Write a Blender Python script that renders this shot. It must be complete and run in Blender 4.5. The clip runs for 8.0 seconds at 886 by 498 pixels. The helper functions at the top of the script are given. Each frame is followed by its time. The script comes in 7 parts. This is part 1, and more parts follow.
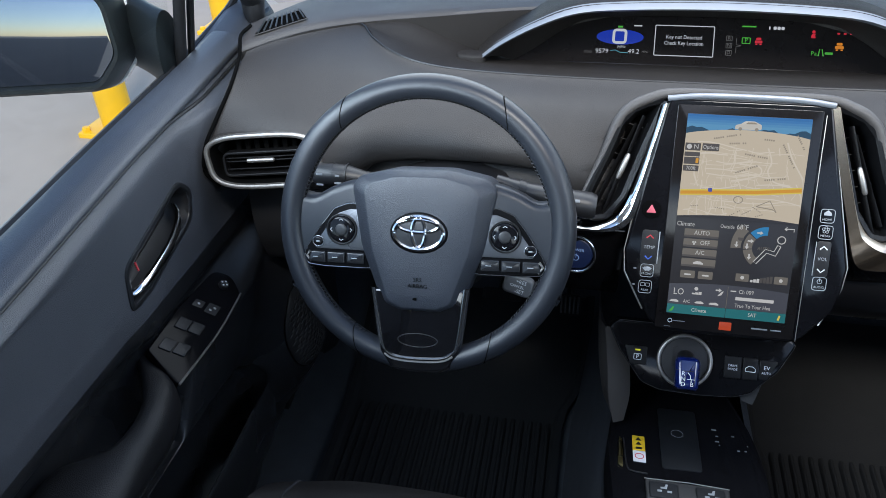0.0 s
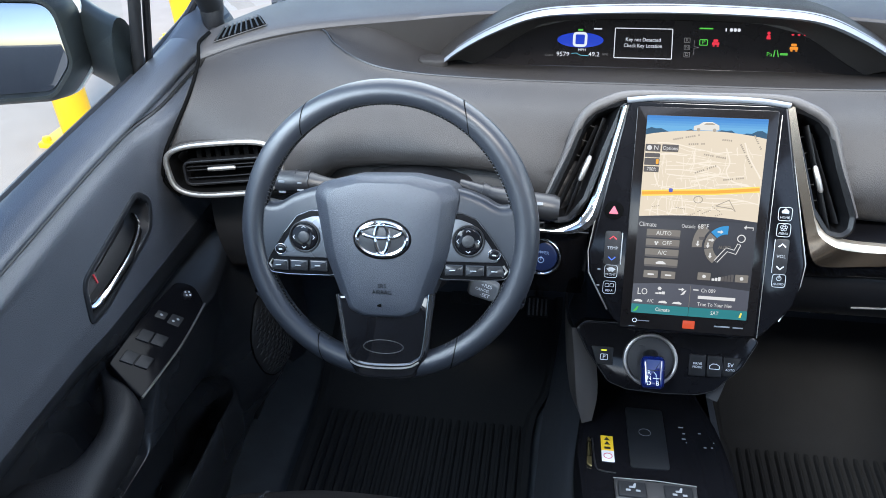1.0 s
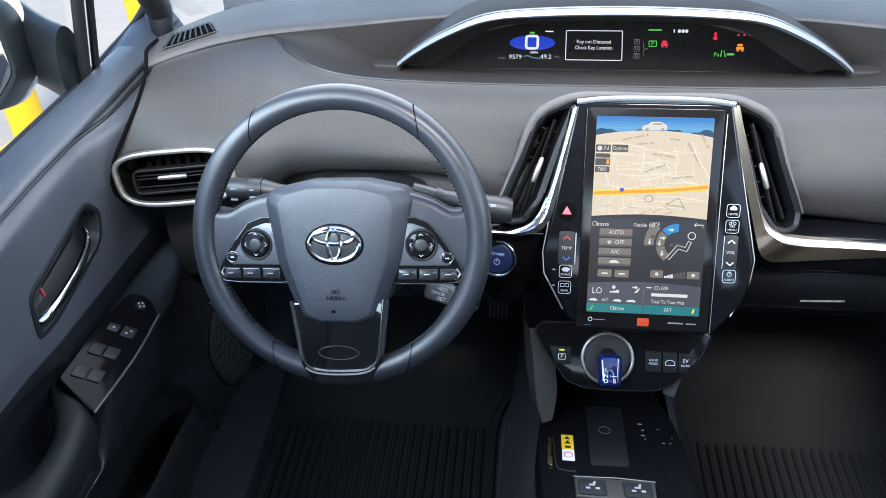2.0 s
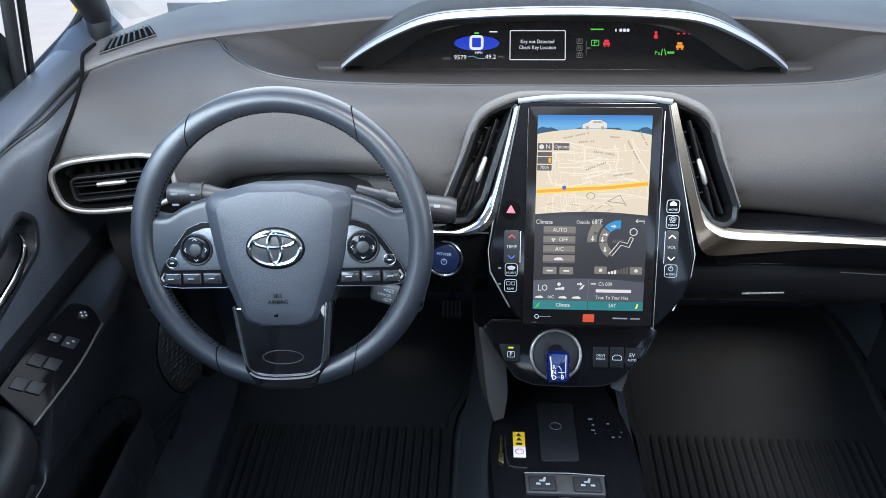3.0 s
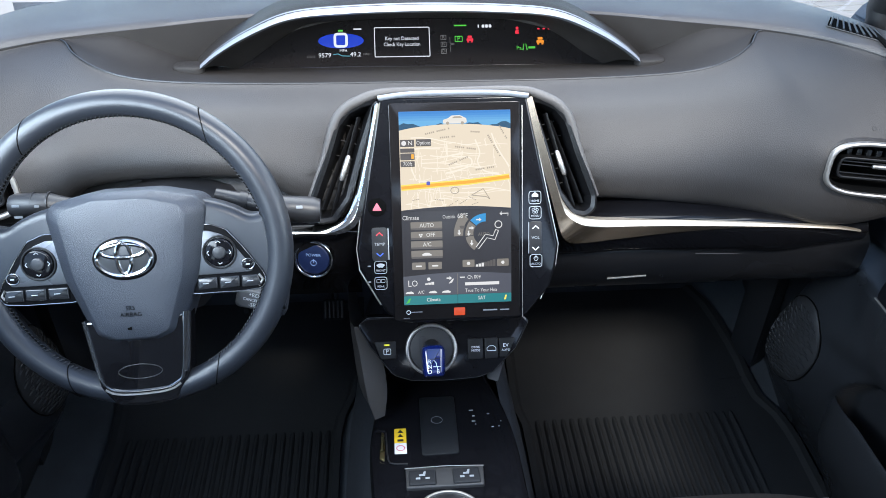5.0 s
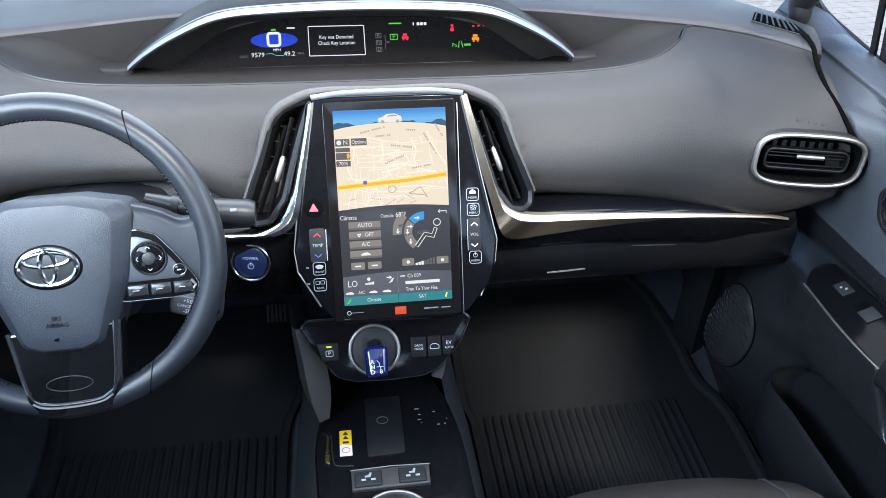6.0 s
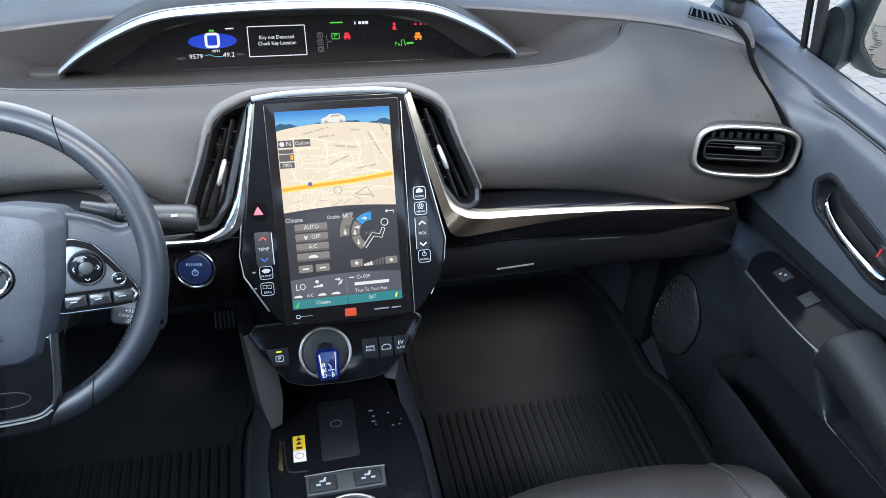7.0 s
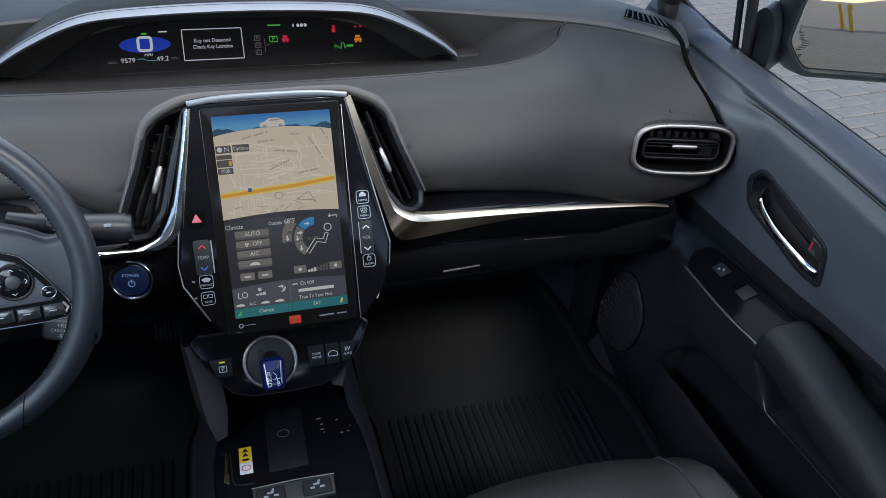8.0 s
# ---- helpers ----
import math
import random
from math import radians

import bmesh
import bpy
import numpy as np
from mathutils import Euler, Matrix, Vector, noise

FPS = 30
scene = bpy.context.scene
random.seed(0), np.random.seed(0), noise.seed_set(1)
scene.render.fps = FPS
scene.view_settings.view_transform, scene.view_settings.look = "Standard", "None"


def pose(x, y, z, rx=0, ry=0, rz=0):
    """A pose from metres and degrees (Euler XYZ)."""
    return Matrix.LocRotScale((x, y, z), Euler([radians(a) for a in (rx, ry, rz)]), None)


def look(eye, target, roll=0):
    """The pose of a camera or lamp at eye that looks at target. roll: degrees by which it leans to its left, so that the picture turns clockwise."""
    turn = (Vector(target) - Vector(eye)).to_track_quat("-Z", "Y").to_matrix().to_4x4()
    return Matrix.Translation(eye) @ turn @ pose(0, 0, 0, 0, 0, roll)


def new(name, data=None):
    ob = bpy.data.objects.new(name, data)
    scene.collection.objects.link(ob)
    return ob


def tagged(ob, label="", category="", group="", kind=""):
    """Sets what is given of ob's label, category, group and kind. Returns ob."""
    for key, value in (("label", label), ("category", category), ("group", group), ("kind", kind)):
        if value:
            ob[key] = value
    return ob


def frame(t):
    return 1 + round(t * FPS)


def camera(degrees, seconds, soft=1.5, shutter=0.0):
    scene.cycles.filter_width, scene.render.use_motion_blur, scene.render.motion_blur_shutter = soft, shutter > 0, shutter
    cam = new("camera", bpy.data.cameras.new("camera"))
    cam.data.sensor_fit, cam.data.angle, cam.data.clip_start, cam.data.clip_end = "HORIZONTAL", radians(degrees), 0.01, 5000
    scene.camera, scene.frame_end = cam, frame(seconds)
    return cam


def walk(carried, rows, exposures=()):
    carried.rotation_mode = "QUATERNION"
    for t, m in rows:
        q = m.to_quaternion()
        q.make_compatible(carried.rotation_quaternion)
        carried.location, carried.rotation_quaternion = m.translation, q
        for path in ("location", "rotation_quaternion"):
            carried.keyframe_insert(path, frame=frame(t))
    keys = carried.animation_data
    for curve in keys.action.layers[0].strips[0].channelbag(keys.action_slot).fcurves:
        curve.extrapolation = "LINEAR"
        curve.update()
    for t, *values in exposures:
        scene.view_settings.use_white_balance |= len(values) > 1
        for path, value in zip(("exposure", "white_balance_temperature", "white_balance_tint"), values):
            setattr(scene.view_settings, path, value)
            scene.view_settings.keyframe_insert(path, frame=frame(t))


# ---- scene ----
cam = camera(62.0, 8.0, soft=0.4)
PATH = [
    (0, (-0.196, 0.083, 1.165), (-0.556, 1.688, 0.027), -2.3),
    (0.5, (-0.193, 0.085, 1.165), (-0.517, 1.699, 0.03), -2.1),
    (1, (-0.187, 0.087, 1.165), (-0.473, 1.711, 0.033), -2.0),
    (1.5, (-0.179, 0.088, 1.164), (-0.425, 1.721, 0.037), -1.9),
    (3, (-0.139, 0.09, 1.164), (-0.255, 1.74, 0.039), -1.3),
    (3.5, (-0.125, 0.09, 1.164), (-0.188, 1.741, 0.038), -0.9),
    (4, (-0.115, 0.089, 1.165), (-0.11, 1.741, 0.037), -0.2),
    (4.5, (-0.1, 0.091, 1.164), (-0.03, 1.74, 0.034), 0.3),
    (6, (-0.069, 0.092, 1.162), (0.196, 1.719, 0.029), 1.7),
    (6.5, (-0.065, 0.092, 1.161), (0.261, 1.708, 0.028), 2.0),
    (7, (-0.063, 0.094, 1.16), (0.328, 1.696, 0.029), 2.4),
    (7.5, (-0.06, 0.095, 1.159), (0.4, 1.683, 0.033), 3.1),
    (8, (-0.057, 0.098, 1.158), (0.47, 1.669, 0.038), 3.7),
]
EXPO = 2.34
walk(cam, [(t, look(eye, target, roll)) for t, eye, target, roll in PATH],
     [(0, EXPO - 0.75), (0.2, EXPO - 0.3), (0.4, EXPO + 0.05), (3.5, EXPO + 0.03), (6.5, EXPO + 0.18), (7.6, EXPO + 0.18), (7.8, EXPO - 0.33), (8, EXPO - 1.08)])
GLOW = 2 ** -EXPO  # what a lit display gives off at this exposure

# ---- world and sun ----
SUN_UP, SUN_ROUND = 48, 160  # degrees: elevation, and compass turn of the sun
world = bpy.data.worlds.new("sky")
scene.world = world
world.use_nodes = True
wn = world.node_tree.nodes
sky = wn.new("ShaderNodeTexSky")
sky.sky_type, sky.sun_disc = "NISHITA", False
sky.sun_elevation, sky.sun_rotation = radians(SUN_UP), radians(SUN_ROUND)
sky.air_density, sky.dust_density = 1.0, 0.4
world.node_tree.links.new(sky.outputs[0], wn["Background"].inputs[0])
wn["Background"].inputs[1].default_value = 0.125
# area lamps that stand in for sky light through the upper windows
for name, at_, to, w, h, watts, tint in (("left_window_light", (-0.67, 0.5, 1.09), (0.1, 0.95, 1.1), 0.75, 0.3, 4.1, (0.72, 0.86, 1.0)), ("right_window_light", (0.62, 0.65, 1.11), (-0.7, 0.8, 1.05), 0.6, 0.3, 1.3, (0.9, 0.95, 1.0)),
                                   ("rear_window_light", (-0.03, -1.75, 1.05), (-0.03, 0.0, 0.6), 1.1, 0.5, 1.4, (1.0, 0.97, 0.94)), ("windscreen_light", (-0.03, 1.08, 1.07), (-0.03, 0.55, 0.45), 1.15, 0.4, 1.7, (0.93, 0.96, 1.0))):
    lamp = new(name, bpy.data.lights.new(name, "AREA"))
    lamp.data.spread = radians(150)  # narrowed beam, keeps spill off what lies right under each lamp
    lamp.data.shape, lamp.data.size, lamp.data.size_y, lamp.data.energy, lamp.data.color = "RECTANGLE", w, h, watts, tint
    lamp.matrix_world = look(at_, to)
sun = new("sun", bpy.data.lights.new("sun", "SUN"))
sun.data.energy, sun.data.angle, sun.data.color = 0.9, radians(12), (1, 0.96, 0.9)
sx, sy = math.sin(radians(SUN_ROUND)), math.cos(radians(SUN_ROUND))
sun.matrix_world = look((sx * 20, sy * 20, 20 * math.tan(radians(SUN_UP))), (0, 0, 0))


# ---- materials ----
def material(name, colour, rough=0.5, metal=0.0, vary=0.12, scale=30.0, bump=0.0, grain=900.0, coat=0.0, spec=0.5, rough_vary=0.08, cells=False, wear=0.0):
    """A surface with colour variation at two scales, a fine relief and an uneven gloss."""
    m = bpy.data.materials.new(name)
    m.use_nodes = True
    nt = m.node_tree
    b = nt.nodes["Principled BSDF"]
    co = nt.nodes.new("ShaderNodeTexCoord")
    n1, n2 = nt.nodes.new("ShaderNodeTexNoise"), nt.nodes.new("ShaderNodeTexNoise")
    n1.inputs["Scale"].default_value, n1.inputs["Detail"].default_value = scale, 5
    n2.inputs["Scale"].default_value, n2.inputs["Detail"].default_value = scale * 0.13, 3
    for n in (n1, n2):
        nt.links.new(co.outputs["Object"], n.inputs["Vector"])
    add = nt.nodes.new("ShaderNodeMath")
    add.operation = "ADD"
    nt.links.new(n1.outputs[0], add.inputs[0])
    nt.links.new(n2.outputs[0], add.inputs[1])
    rng = nt.nodes.new("ShaderNodeMapRange")
    rng.inputs[1].default_value, rng.inputs[2].default_value = 0.6, 1.4
    rng.inputs[3].default_value, rng.inputs[4].default_value = 1 - vary, 1 + vary
    nt.links.new(add.outputs[0], rng.inputs[0])
    mul = nt.nodes.new("ShaderNodeVectorMath")
    mul.operation = "SCALE"
    mul.inputs[0].default_value = colour
    nt.links.new(rng.outputs[0], mul.inputs["Scale"])
    nt.links.new(mul.outputs[0], b.inputs["Base Color"])
    r2 = nt.nodes.new("ShaderNodeMapRange")
    r2.inputs[1].default_value, r2.inputs[2].default_value = 0.3, 0.7
    r2.inputs[3].default_value, r2.inputs[4].default_value = max(0.02, rough - rough_vary), min(1, rough + rough_vary)
    nt.links.new(n2.outputs[0], r2.inputs[0])
    nt.links.new(r2.outputs[0], b.inputs["Roughness"])
    b.inputs["Metallic"].default_value = metal
    b.inputs["Specular IOR Level"].default_value = spec
    b.inputs["Coat Weight"].default_value = coat
    b.inputs["Coat Roughness"].default_value = 0.03
    if bump:
        if cells:
            g = nt.nodes.new("ShaderNodeTexVoronoi")
            out = g.outputs["Distance"]
        else:
            g = nt.nodes.new("ShaderNodeTexNoise")
            g.inputs["Detail"].default_value = 3
            out = g.outputs[0]
        g.inputs["Scale"].default_value = grain
        nt.links.new(co.outputs["Object"], g.inputs["Vector"])
        bp = nt.nodes.new("ShaderNodeBump")
        bp.inputs["Strength"].default_value, bp.inputs["Distance"].default_value = bump, 0.001
        nt.links.new(out, bp.inputs["Height"])
        nt.links.new(bp.outputs[0], b.inputs["Normal"])
    return m


def glowing(name, colour, strength=1.0):
    """What a lit display or lamp shows: it gives off its colour, behind a faint gloss."""
    m = bpy.data.materials.new(name)
    m.use_nodes = True
    b = m.node_tree.nodes["Principled BSDF"]
    b.inputs["Base Color"].default_value = (0.01, 0.01, 0.012, 1)
    b.inputs["Roughness"].default_value = 0.25
    b.inputs["Specular IOR Level"].default_value = 0.15
    b.inputs["Emission Color"].default_value = (*colour, 1)
    b.inputs["Emission Strength"].default_value = strength * GLOW
    return m


def clear_glass(name, tint=(0.93, 0.96, 0.95)):
    m = bpy.data.materials.new(name)
    m.use_nodes = True
    nt = m.node_tree
    nt.nodes.remove(nt.nodes["Principled BSDF"])
    t, g, mix, fr, up, add = (nt.nodes.new("ShaderNode" + k) for k in ("BsdfTransparent", "BsdfGlossy", "MixShader", "LayerWeight", "Math", "Math"))
    t.inputs[0].default_value = (*tint, 1)
    g.inputs["Roughness"].default_value = 0.01
    up.operation, up.inputs[1].default_value = "POWER", 5
    add.operation, add.inputs[1].default_value = "MULTIPLY_ADD", 0.6
    add.inputs[2].default_value = 0.015
    nt.links.new(fr.outputs["Facing"], up.inputs[0])
    nt.links.new(up.outputs[0], add.inputs[0])
    nt.links.new(add.outputs[0], mix.inputs[0])
    nt.links.new(t.outputs[0], mix.inputs[1])
    nt.links.new(g.outputs[0], mix.inputs[2])
    nt.links.new(mix.outputs[0], nt.nodes["Material Output"].inputs[0])
    return m


PAD = material("dash_soft_plastic", (0.0255, 0.0234, 0.0226), 0.54, spec=0.32, bump=0.25, grain=800, cells=True, vary=0.08)
PAD_TOP = material("dash_top_plastic", (0.049, 0.0445, 0.042), 0.5, bump=0.25, grain=1100, cells=True, vary=0.08)
# darkened dash plastic; on the sunken deck it puts the shade into the colour
PAD_DARK = material("dark_dash_plastic", (0.016, 0.0138, 0.0125), 0.6, spec=0.25, bump=0.3, grain=1400, cells=True)
LOWER = material("lower_plastic", (0.017, 0.0175, 0.019), 0.5, spec=0.25, bump=0.15, grain=1300, cells=True)
DOOR = material("door_soft_plastic", (0.053, 0.058, 0.068), 0.4, bump=0.3, grain=760, cells=True, vary=0.1)
ARMREST = material("armrest_soft_skin", (0.0105, 0.0108, 0.012), 0.45, spec=0.3, bump=0.4, grain=800, cells=True, vary=0.1)
DOOR_LOW = material("door_hard_plastic", (0.0125, 0.0138, 0.016), 0.3, spec=0.5, bump=0.12, grain=1200, cells=True)
LEATHER = material("wheel_leather", (0.0135, 0.0157, 0.0205), 0.38, spec=0.4, bump=0.06, grain=1600, cells=True, vary=0.1)
HUB = material("airbag_cover_plastic", (0.021, 0.0244, 0.032), 0.42, bump=0.3, grain=1100, cells=True)
PIANO = material("piano_black", (0.005, 0.005, 0.006), 0.08, spec=0.2, coat=0.0, vary=0.2, rough_vary=0.03)
BLACK = material("matt_black_plastic", (0.009, 0.009, 0.01), 0.45)
GLOVE = material("glovebox_black", (0.007, 0.0073, 0.0085), 0.3, spec=0.3)
VENT_BLACK = material("vent_black_plastic", (0.005, 0.005, 0.0055), 0.4, spec=0.25)
KEY_PANEL = material("key_field_gloss", (0.004, 0.004, 0.0045), 0.4, spec=0.04)
SPOKE_GLOSS = material("spoke_gloss_black", (0.005, 0.005, 0.006), 0.04, spec=0.5, coat=0.6, vary=0.2, rough_vary=0.02)
KEY_PLATE = material("key_plate_satin", (0.1, 0.105, 0.115), 0.3, metal=0.6, vary=0.06)
FLAT_KEY = material("flat_key_gloss", (0.018, 0.0185, 0.02), 0.16, spec=0.4)
SWITCH_BLACK = material("switch_panel_black", (0.005, 0.005, 0.006), 0.16, spec=0.06)
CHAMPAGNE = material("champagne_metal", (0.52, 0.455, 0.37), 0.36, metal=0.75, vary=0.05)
KEY = material("key_plastic", (0.014, 0.014, 0.0155), 0.4)
CHROME = material("bright_chrome", (0.72, 0.73, 0.75), 0.1, metal=1, vary=0.04, rough_vary=0.04)
SATIN = material("satin_silver", (0.34, 0.322, 0.3), 0.42, metal=0.9, vary=0.05)
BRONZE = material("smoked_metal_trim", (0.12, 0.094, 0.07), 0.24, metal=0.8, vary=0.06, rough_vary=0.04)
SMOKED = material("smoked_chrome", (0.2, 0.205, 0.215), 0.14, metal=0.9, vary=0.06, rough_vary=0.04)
SILVER = material("silver_hood_edge", (0.2, 0.215, 0.24), 0.36, metal=0.3, vary=0.05)
RUBBER = material("mat_rubber", (0.013, 0.0138, 0.0148), 0.75, bump=0.5, grain=500, spec=0.12)
# near-black; in vent throats and openings it puts the depth's shade into the colour
GAP = material("open_gap_black", (0.002, 0.002, 0.002), 0.9, spec=0.05)
TUNNEL = material("tunnel_carpet", (0.026, 0.03, 0.037), 0.95, bump=0.8, grain=900, vary=0.3)
CARPET = material("floor_carpet", (0.03, 0.036, 0.043), 0.95, bump=0.8, grain=900, vary=0.3)
SEAT = material("seat_leatherette", (0.022, 0.0205, 0.02), 0.4, bump=0.25, grain=900, cells=True)
THREAD = material("grey_thread", (0.02, 0.021, 0.024), 0.7)
WHITE_INK = material("white_marking", (0.6, 0.62, 0.64), 0.5)
KEY_INK = material("pale_key_marking", (0.3, 0.31, 0.32), 0.5)
DIM_INK = material("grey_marking", (0.16, 0.17, 0.18), 0.5)
RED_INK = material("red_marking", (0.5, 0.03, 0.04), 0.4)
BLUE_INK = material("blue_marking", (0.05, 0.12, 0.5), 0.4)
YELLOW_INK = material("yellow_label", (0.75, 0.47, 0.02), 0.5)
PAPER = material("white_label", (0.7, 0.68, 0.68), 0.5)
BLUE_GLOSS = material("blue_translucent_plastic", (0.005, 0.012, 0.085), 0.08, coat=0.8, rough_vary=0.03)
BLUE_BUTTON = material("blue_button_plastic", (0.008, 0.016, 0.055), 0.3)
WHITE_PAINT = material("white_car_paint", (0.78, 0.79, 0.8), 0.25, coat=0.7, vary=0.03)
HOUSING = material("mirror_housing_plastic", (0.011, 0.014, 0.015), 0.42, spec=0.25, vary=0.15)
SEAL = material("rubber_seal", (0.01, 0.01, 0.011), 0.5)
# one mirror glass in two tones: dimmer and brighter reflections set by colour
MIRROR = material("mirror_silver", (0.19, 0.21, 0.24), 0.02, metal=1, vary=0.02, rough_vary=0.005)
MIRROR_BRIGHT = material("bright_mirror_silver", (0.46, 0.44, 0.41), 0.02, metal=1, vary=0.02, rough_vary=0.005)
CLOTH = material("headliner_cloth", (0.3, 0.295, 0.285), 0.95, bump=0.3)
YELLOW = material("bollard_yellow", (0.78, 0.43, 0.008), 0.42, vary=0.1, scale=8)
CONCRETE = material("pale_concrete", (0.345, 0.29, 0.235), 0.85, vary=0.12, scale=6, bump=0.3, grain=60)
PAVER = material("concrete_paver", (0.27, 0.237, 0.198), 0.8, vary=0.16, scale=12, bump=0.3, grain=120)
JOINT = material("joint_sand", (0.13, 0.13, 0.13), 0.95)
ASPHALT = material("dark_asphalt", (0.055, 0.056, 0.06), 0.9, vary=0.2, scale=3, bump=0.4, grain=80)
GLASS = clear_glass("window_glass")
SCREEN_GLASS = material("screen_glass", (0.008, 0.007, 0.007), 0.09, spec=0.25, rough_vary=0.03)

# ---- mesh helpers ----
CX = -0.028  # the car's middle line


def thing(name, at, label, category, group="", kind=""):
    e = new(name)
    e.empty_display_size = 0.05
    e.location = at
    return tagged(e, label, category, group, kind)


def part(name, bm, mat, parent=None, label="", angle=38, merge=True):
    """Links a bmesh, built in the world's metres, as one mesh under a thing or a part."""
    if merge:
        bmesh.ops.remove_doubles(bm, verts=bm.verts, dist=1e-6)
    bmesh.ops.recalc_face_normals(bm, faces=bm.faces)
    me = bpy.data.meshes.new(name)
    bm.to_mesh(me)
    bm.free()
    me.materials.append(mat)
    me.shade_smooth()
    me.set_sharp_from_angle(angle=radians(angle))
    ob = new(name, me)
    if parent is not None:
        ob.parent = parent
        if parent.type == "EMPTY":
            ob.matrix_parent_inverse = Matrix.Translation(-parent.location)
    return tagged(ob, label)


def alike(name, source, parent, m, label=""):
    """Another part on the same mesh as source, moved by m."""
    ob = new(name, source.data)
    ob.parent = parent
    if parent.type == "EMPTY":
        ob.matrix_parent_inverse = Matrix.Translation(-parent.location)
    ob.matrix_basis = m
    return tagged(ob, label)


def axes(o, lean, turn=0.0, spin=0.0):
    """A sloping face: x to the right, y up the slope, z out towards the cabin. lean: degrees back from upright; turn: about the vertical; spin: in the face."""
    return Matrix.Translation(o) @ pose(0, 0, 0, 0, 0, turn) @ pose(0, 0, 0, 90 - lean, 0, 0) @ pose(0, 0, 0, 0, 0, spin)


def spline(pts, n=6, closed=False):
    """Points along a smooth curve through pts."""
    pts = [Vector(p) for p in pts]
    k = len(pts)
    out = []
    for i in range(k if closed else k - 1):
        if closed:
            a, b, c, d = (pts[(i + j) % k] for j in (-1, 0, 1, 2))
        else:
            b, c = pts[i], pts[i + 1]
            a = pts[i - 1] if i else b * 2 - c
            d = pts[i + 2] if i + 2 < k else c * 2 - b
        for j in range(n):
            t = j / n
            out.append(0.5 * (2 * b + (c - a) * t + (2 * a - 5 * b + 4 * c - d) * t * t + (3 * b - a - 3 * c + d) * t ** 3))
    if not closed:
        out.append(pts[-1])
    return out


def loft(rows, around=False, along=False, caps=False, bm=None):
    """A surface through rows of points. around: each row is a ring; along: the rows close on themselves."""
    bm = bm or bmesh.new()
    vs = [[bm.verts.new(p) for p in r] for r in rows]
    n, m = len(vs), len(vs[0])
    for i in range(n if along else n - 1):
        for j in range(m if around else m - 1):
            q = [vs[i][j], vs[i][(j + 1) % m], vs[(i + 1) % n][(j + 1) % m], vs[(i + 1) % n][j]]
            try:
                bm.faces.new(q)
            except ValueError:
                pass
    if caps:
        bm.faces.new(vs[0])
        bm.faces.new(list(reversed(vs[-1])))
    return bm


def sheet(rows, thick, toward):
    """A lofted skin given thickness towards the vector toward."""
    off = Vector(toward).normalized() * thick
    front = [[Vector(p) for p in r] for r in rows]
    back = [[p + off for p in r] for r in front]
    ring = [f + list(reversed(b)) for f, b in zip(front, back)]
    return loft(ring, around=True, caps=True)


def rounded(pts, r, seg=5):
    """A flat outline with rounded corners. r: one radius, or one for each corner."""
    pts = [Vector(p) for p in pts]
    n, out = len(pts), []
    for i, p in enumerate(pts):
        ri = r[i] if isinstance(r, (list, tuple)) else r
        a, b = pts[i - 1] - p, pts[(i + 1) % n] - p
        la, lb = a.length, b.length
        a, b = a / la, b / lb
        ang = max(1e-3, math.acos(max(-1, min(1, a.dot(b)))))
        cut = min(ri / math.tan(ang / 2), 0.48 * la, 0.48 * lb)
        s, e = p + a * cut, p + b * cut
        for j in range(seg + 1):
            t = j / seg
            out.append(s * (1 - t) ** 2 + p * 2 * t * (1 - t) + e * t * t)
    return out


def grown(outline, d):
    """The outline moved outwards by d (inwards where d is negative)."""
    n = len(outline)
    area = sum(outline[i - 1].x * outline[i].y - outline[i].x * outline[i - 1].y for i in range(n))
    s = 1 if area > 0 else -1
    out = []
    for i in range(n):
        a, b = outline[i] - outline[i - 1], outline[(i + 1) % n] - outline[i]
        if a.length < 1e-9:
            a = b
        if b.length < 1e-9:
            b = a
        na, nb = Vector((a.y, -a.x)).normalized(), Vector((b.y, -b.x)).normalized()
        m = na + nb
        m = m.normalized() if m.length > 1e-6 else na
        out.append(outline[i] + m * (s * d / max(0.5, m.dot(na))))
    return out


def ring3(outline, z, m):
    return [m @ Vector((p[0], p[1], z)) for p in outline]


def slab(outline, z0, z1, m=Matrix(), bevel=0.0015, steps=3, bm=None):
    """A solid with a flat outline from z0 up to z1, its upper edge rounded."""
    bevel = min(bevel, abs(z1 - z0) * 0.9)
    rows = [ring3(outline, z0, m)]
    for j in range(steps + 1):
        a = math.pi / 2 * j / steps
        rows.append(ring3(grown(outline, -bevel * (1 - math.cos(a))) if j else outline, z1 - bevel + bevel * math.sin(a), m))
    return loft(rows, around=True, caps=True, bm=bm)


def band(outer, width, z0, z1, m=Matrix(), bevel=0.0012, bm=None):
    """A frame of the given width inside the outline, rounded on top."""
    inner = grown(outer, -width)
    rows = [ring3(outer, z0, m), ring3(outer, z1 - bevel, m), ring3(grown(outer, -bevel * 0.3), z1 - bevel * 0.3, m), ring3(grown(outer, -bevel), z1, m),
            ring3(grown(inner, bevel), z1, m), ring3(grown(inner, bevel * 0.3), z1 - bevel * 0.3, m), ring3(inner, z1 - bevel, m), ring3(inner, z0, m)]
    return loft(rows, around=True, along=True, bm=bm)


def disc(r, n=32, cx=0.0, cy=0.0, ry=None):
    ry = r if ry is None else ry
    return [Vector((cx + r * math.cos(2 * math.pi * i / n), cy + ry * math.sin(2 * math.pi * i / n))) for i in range(n)]


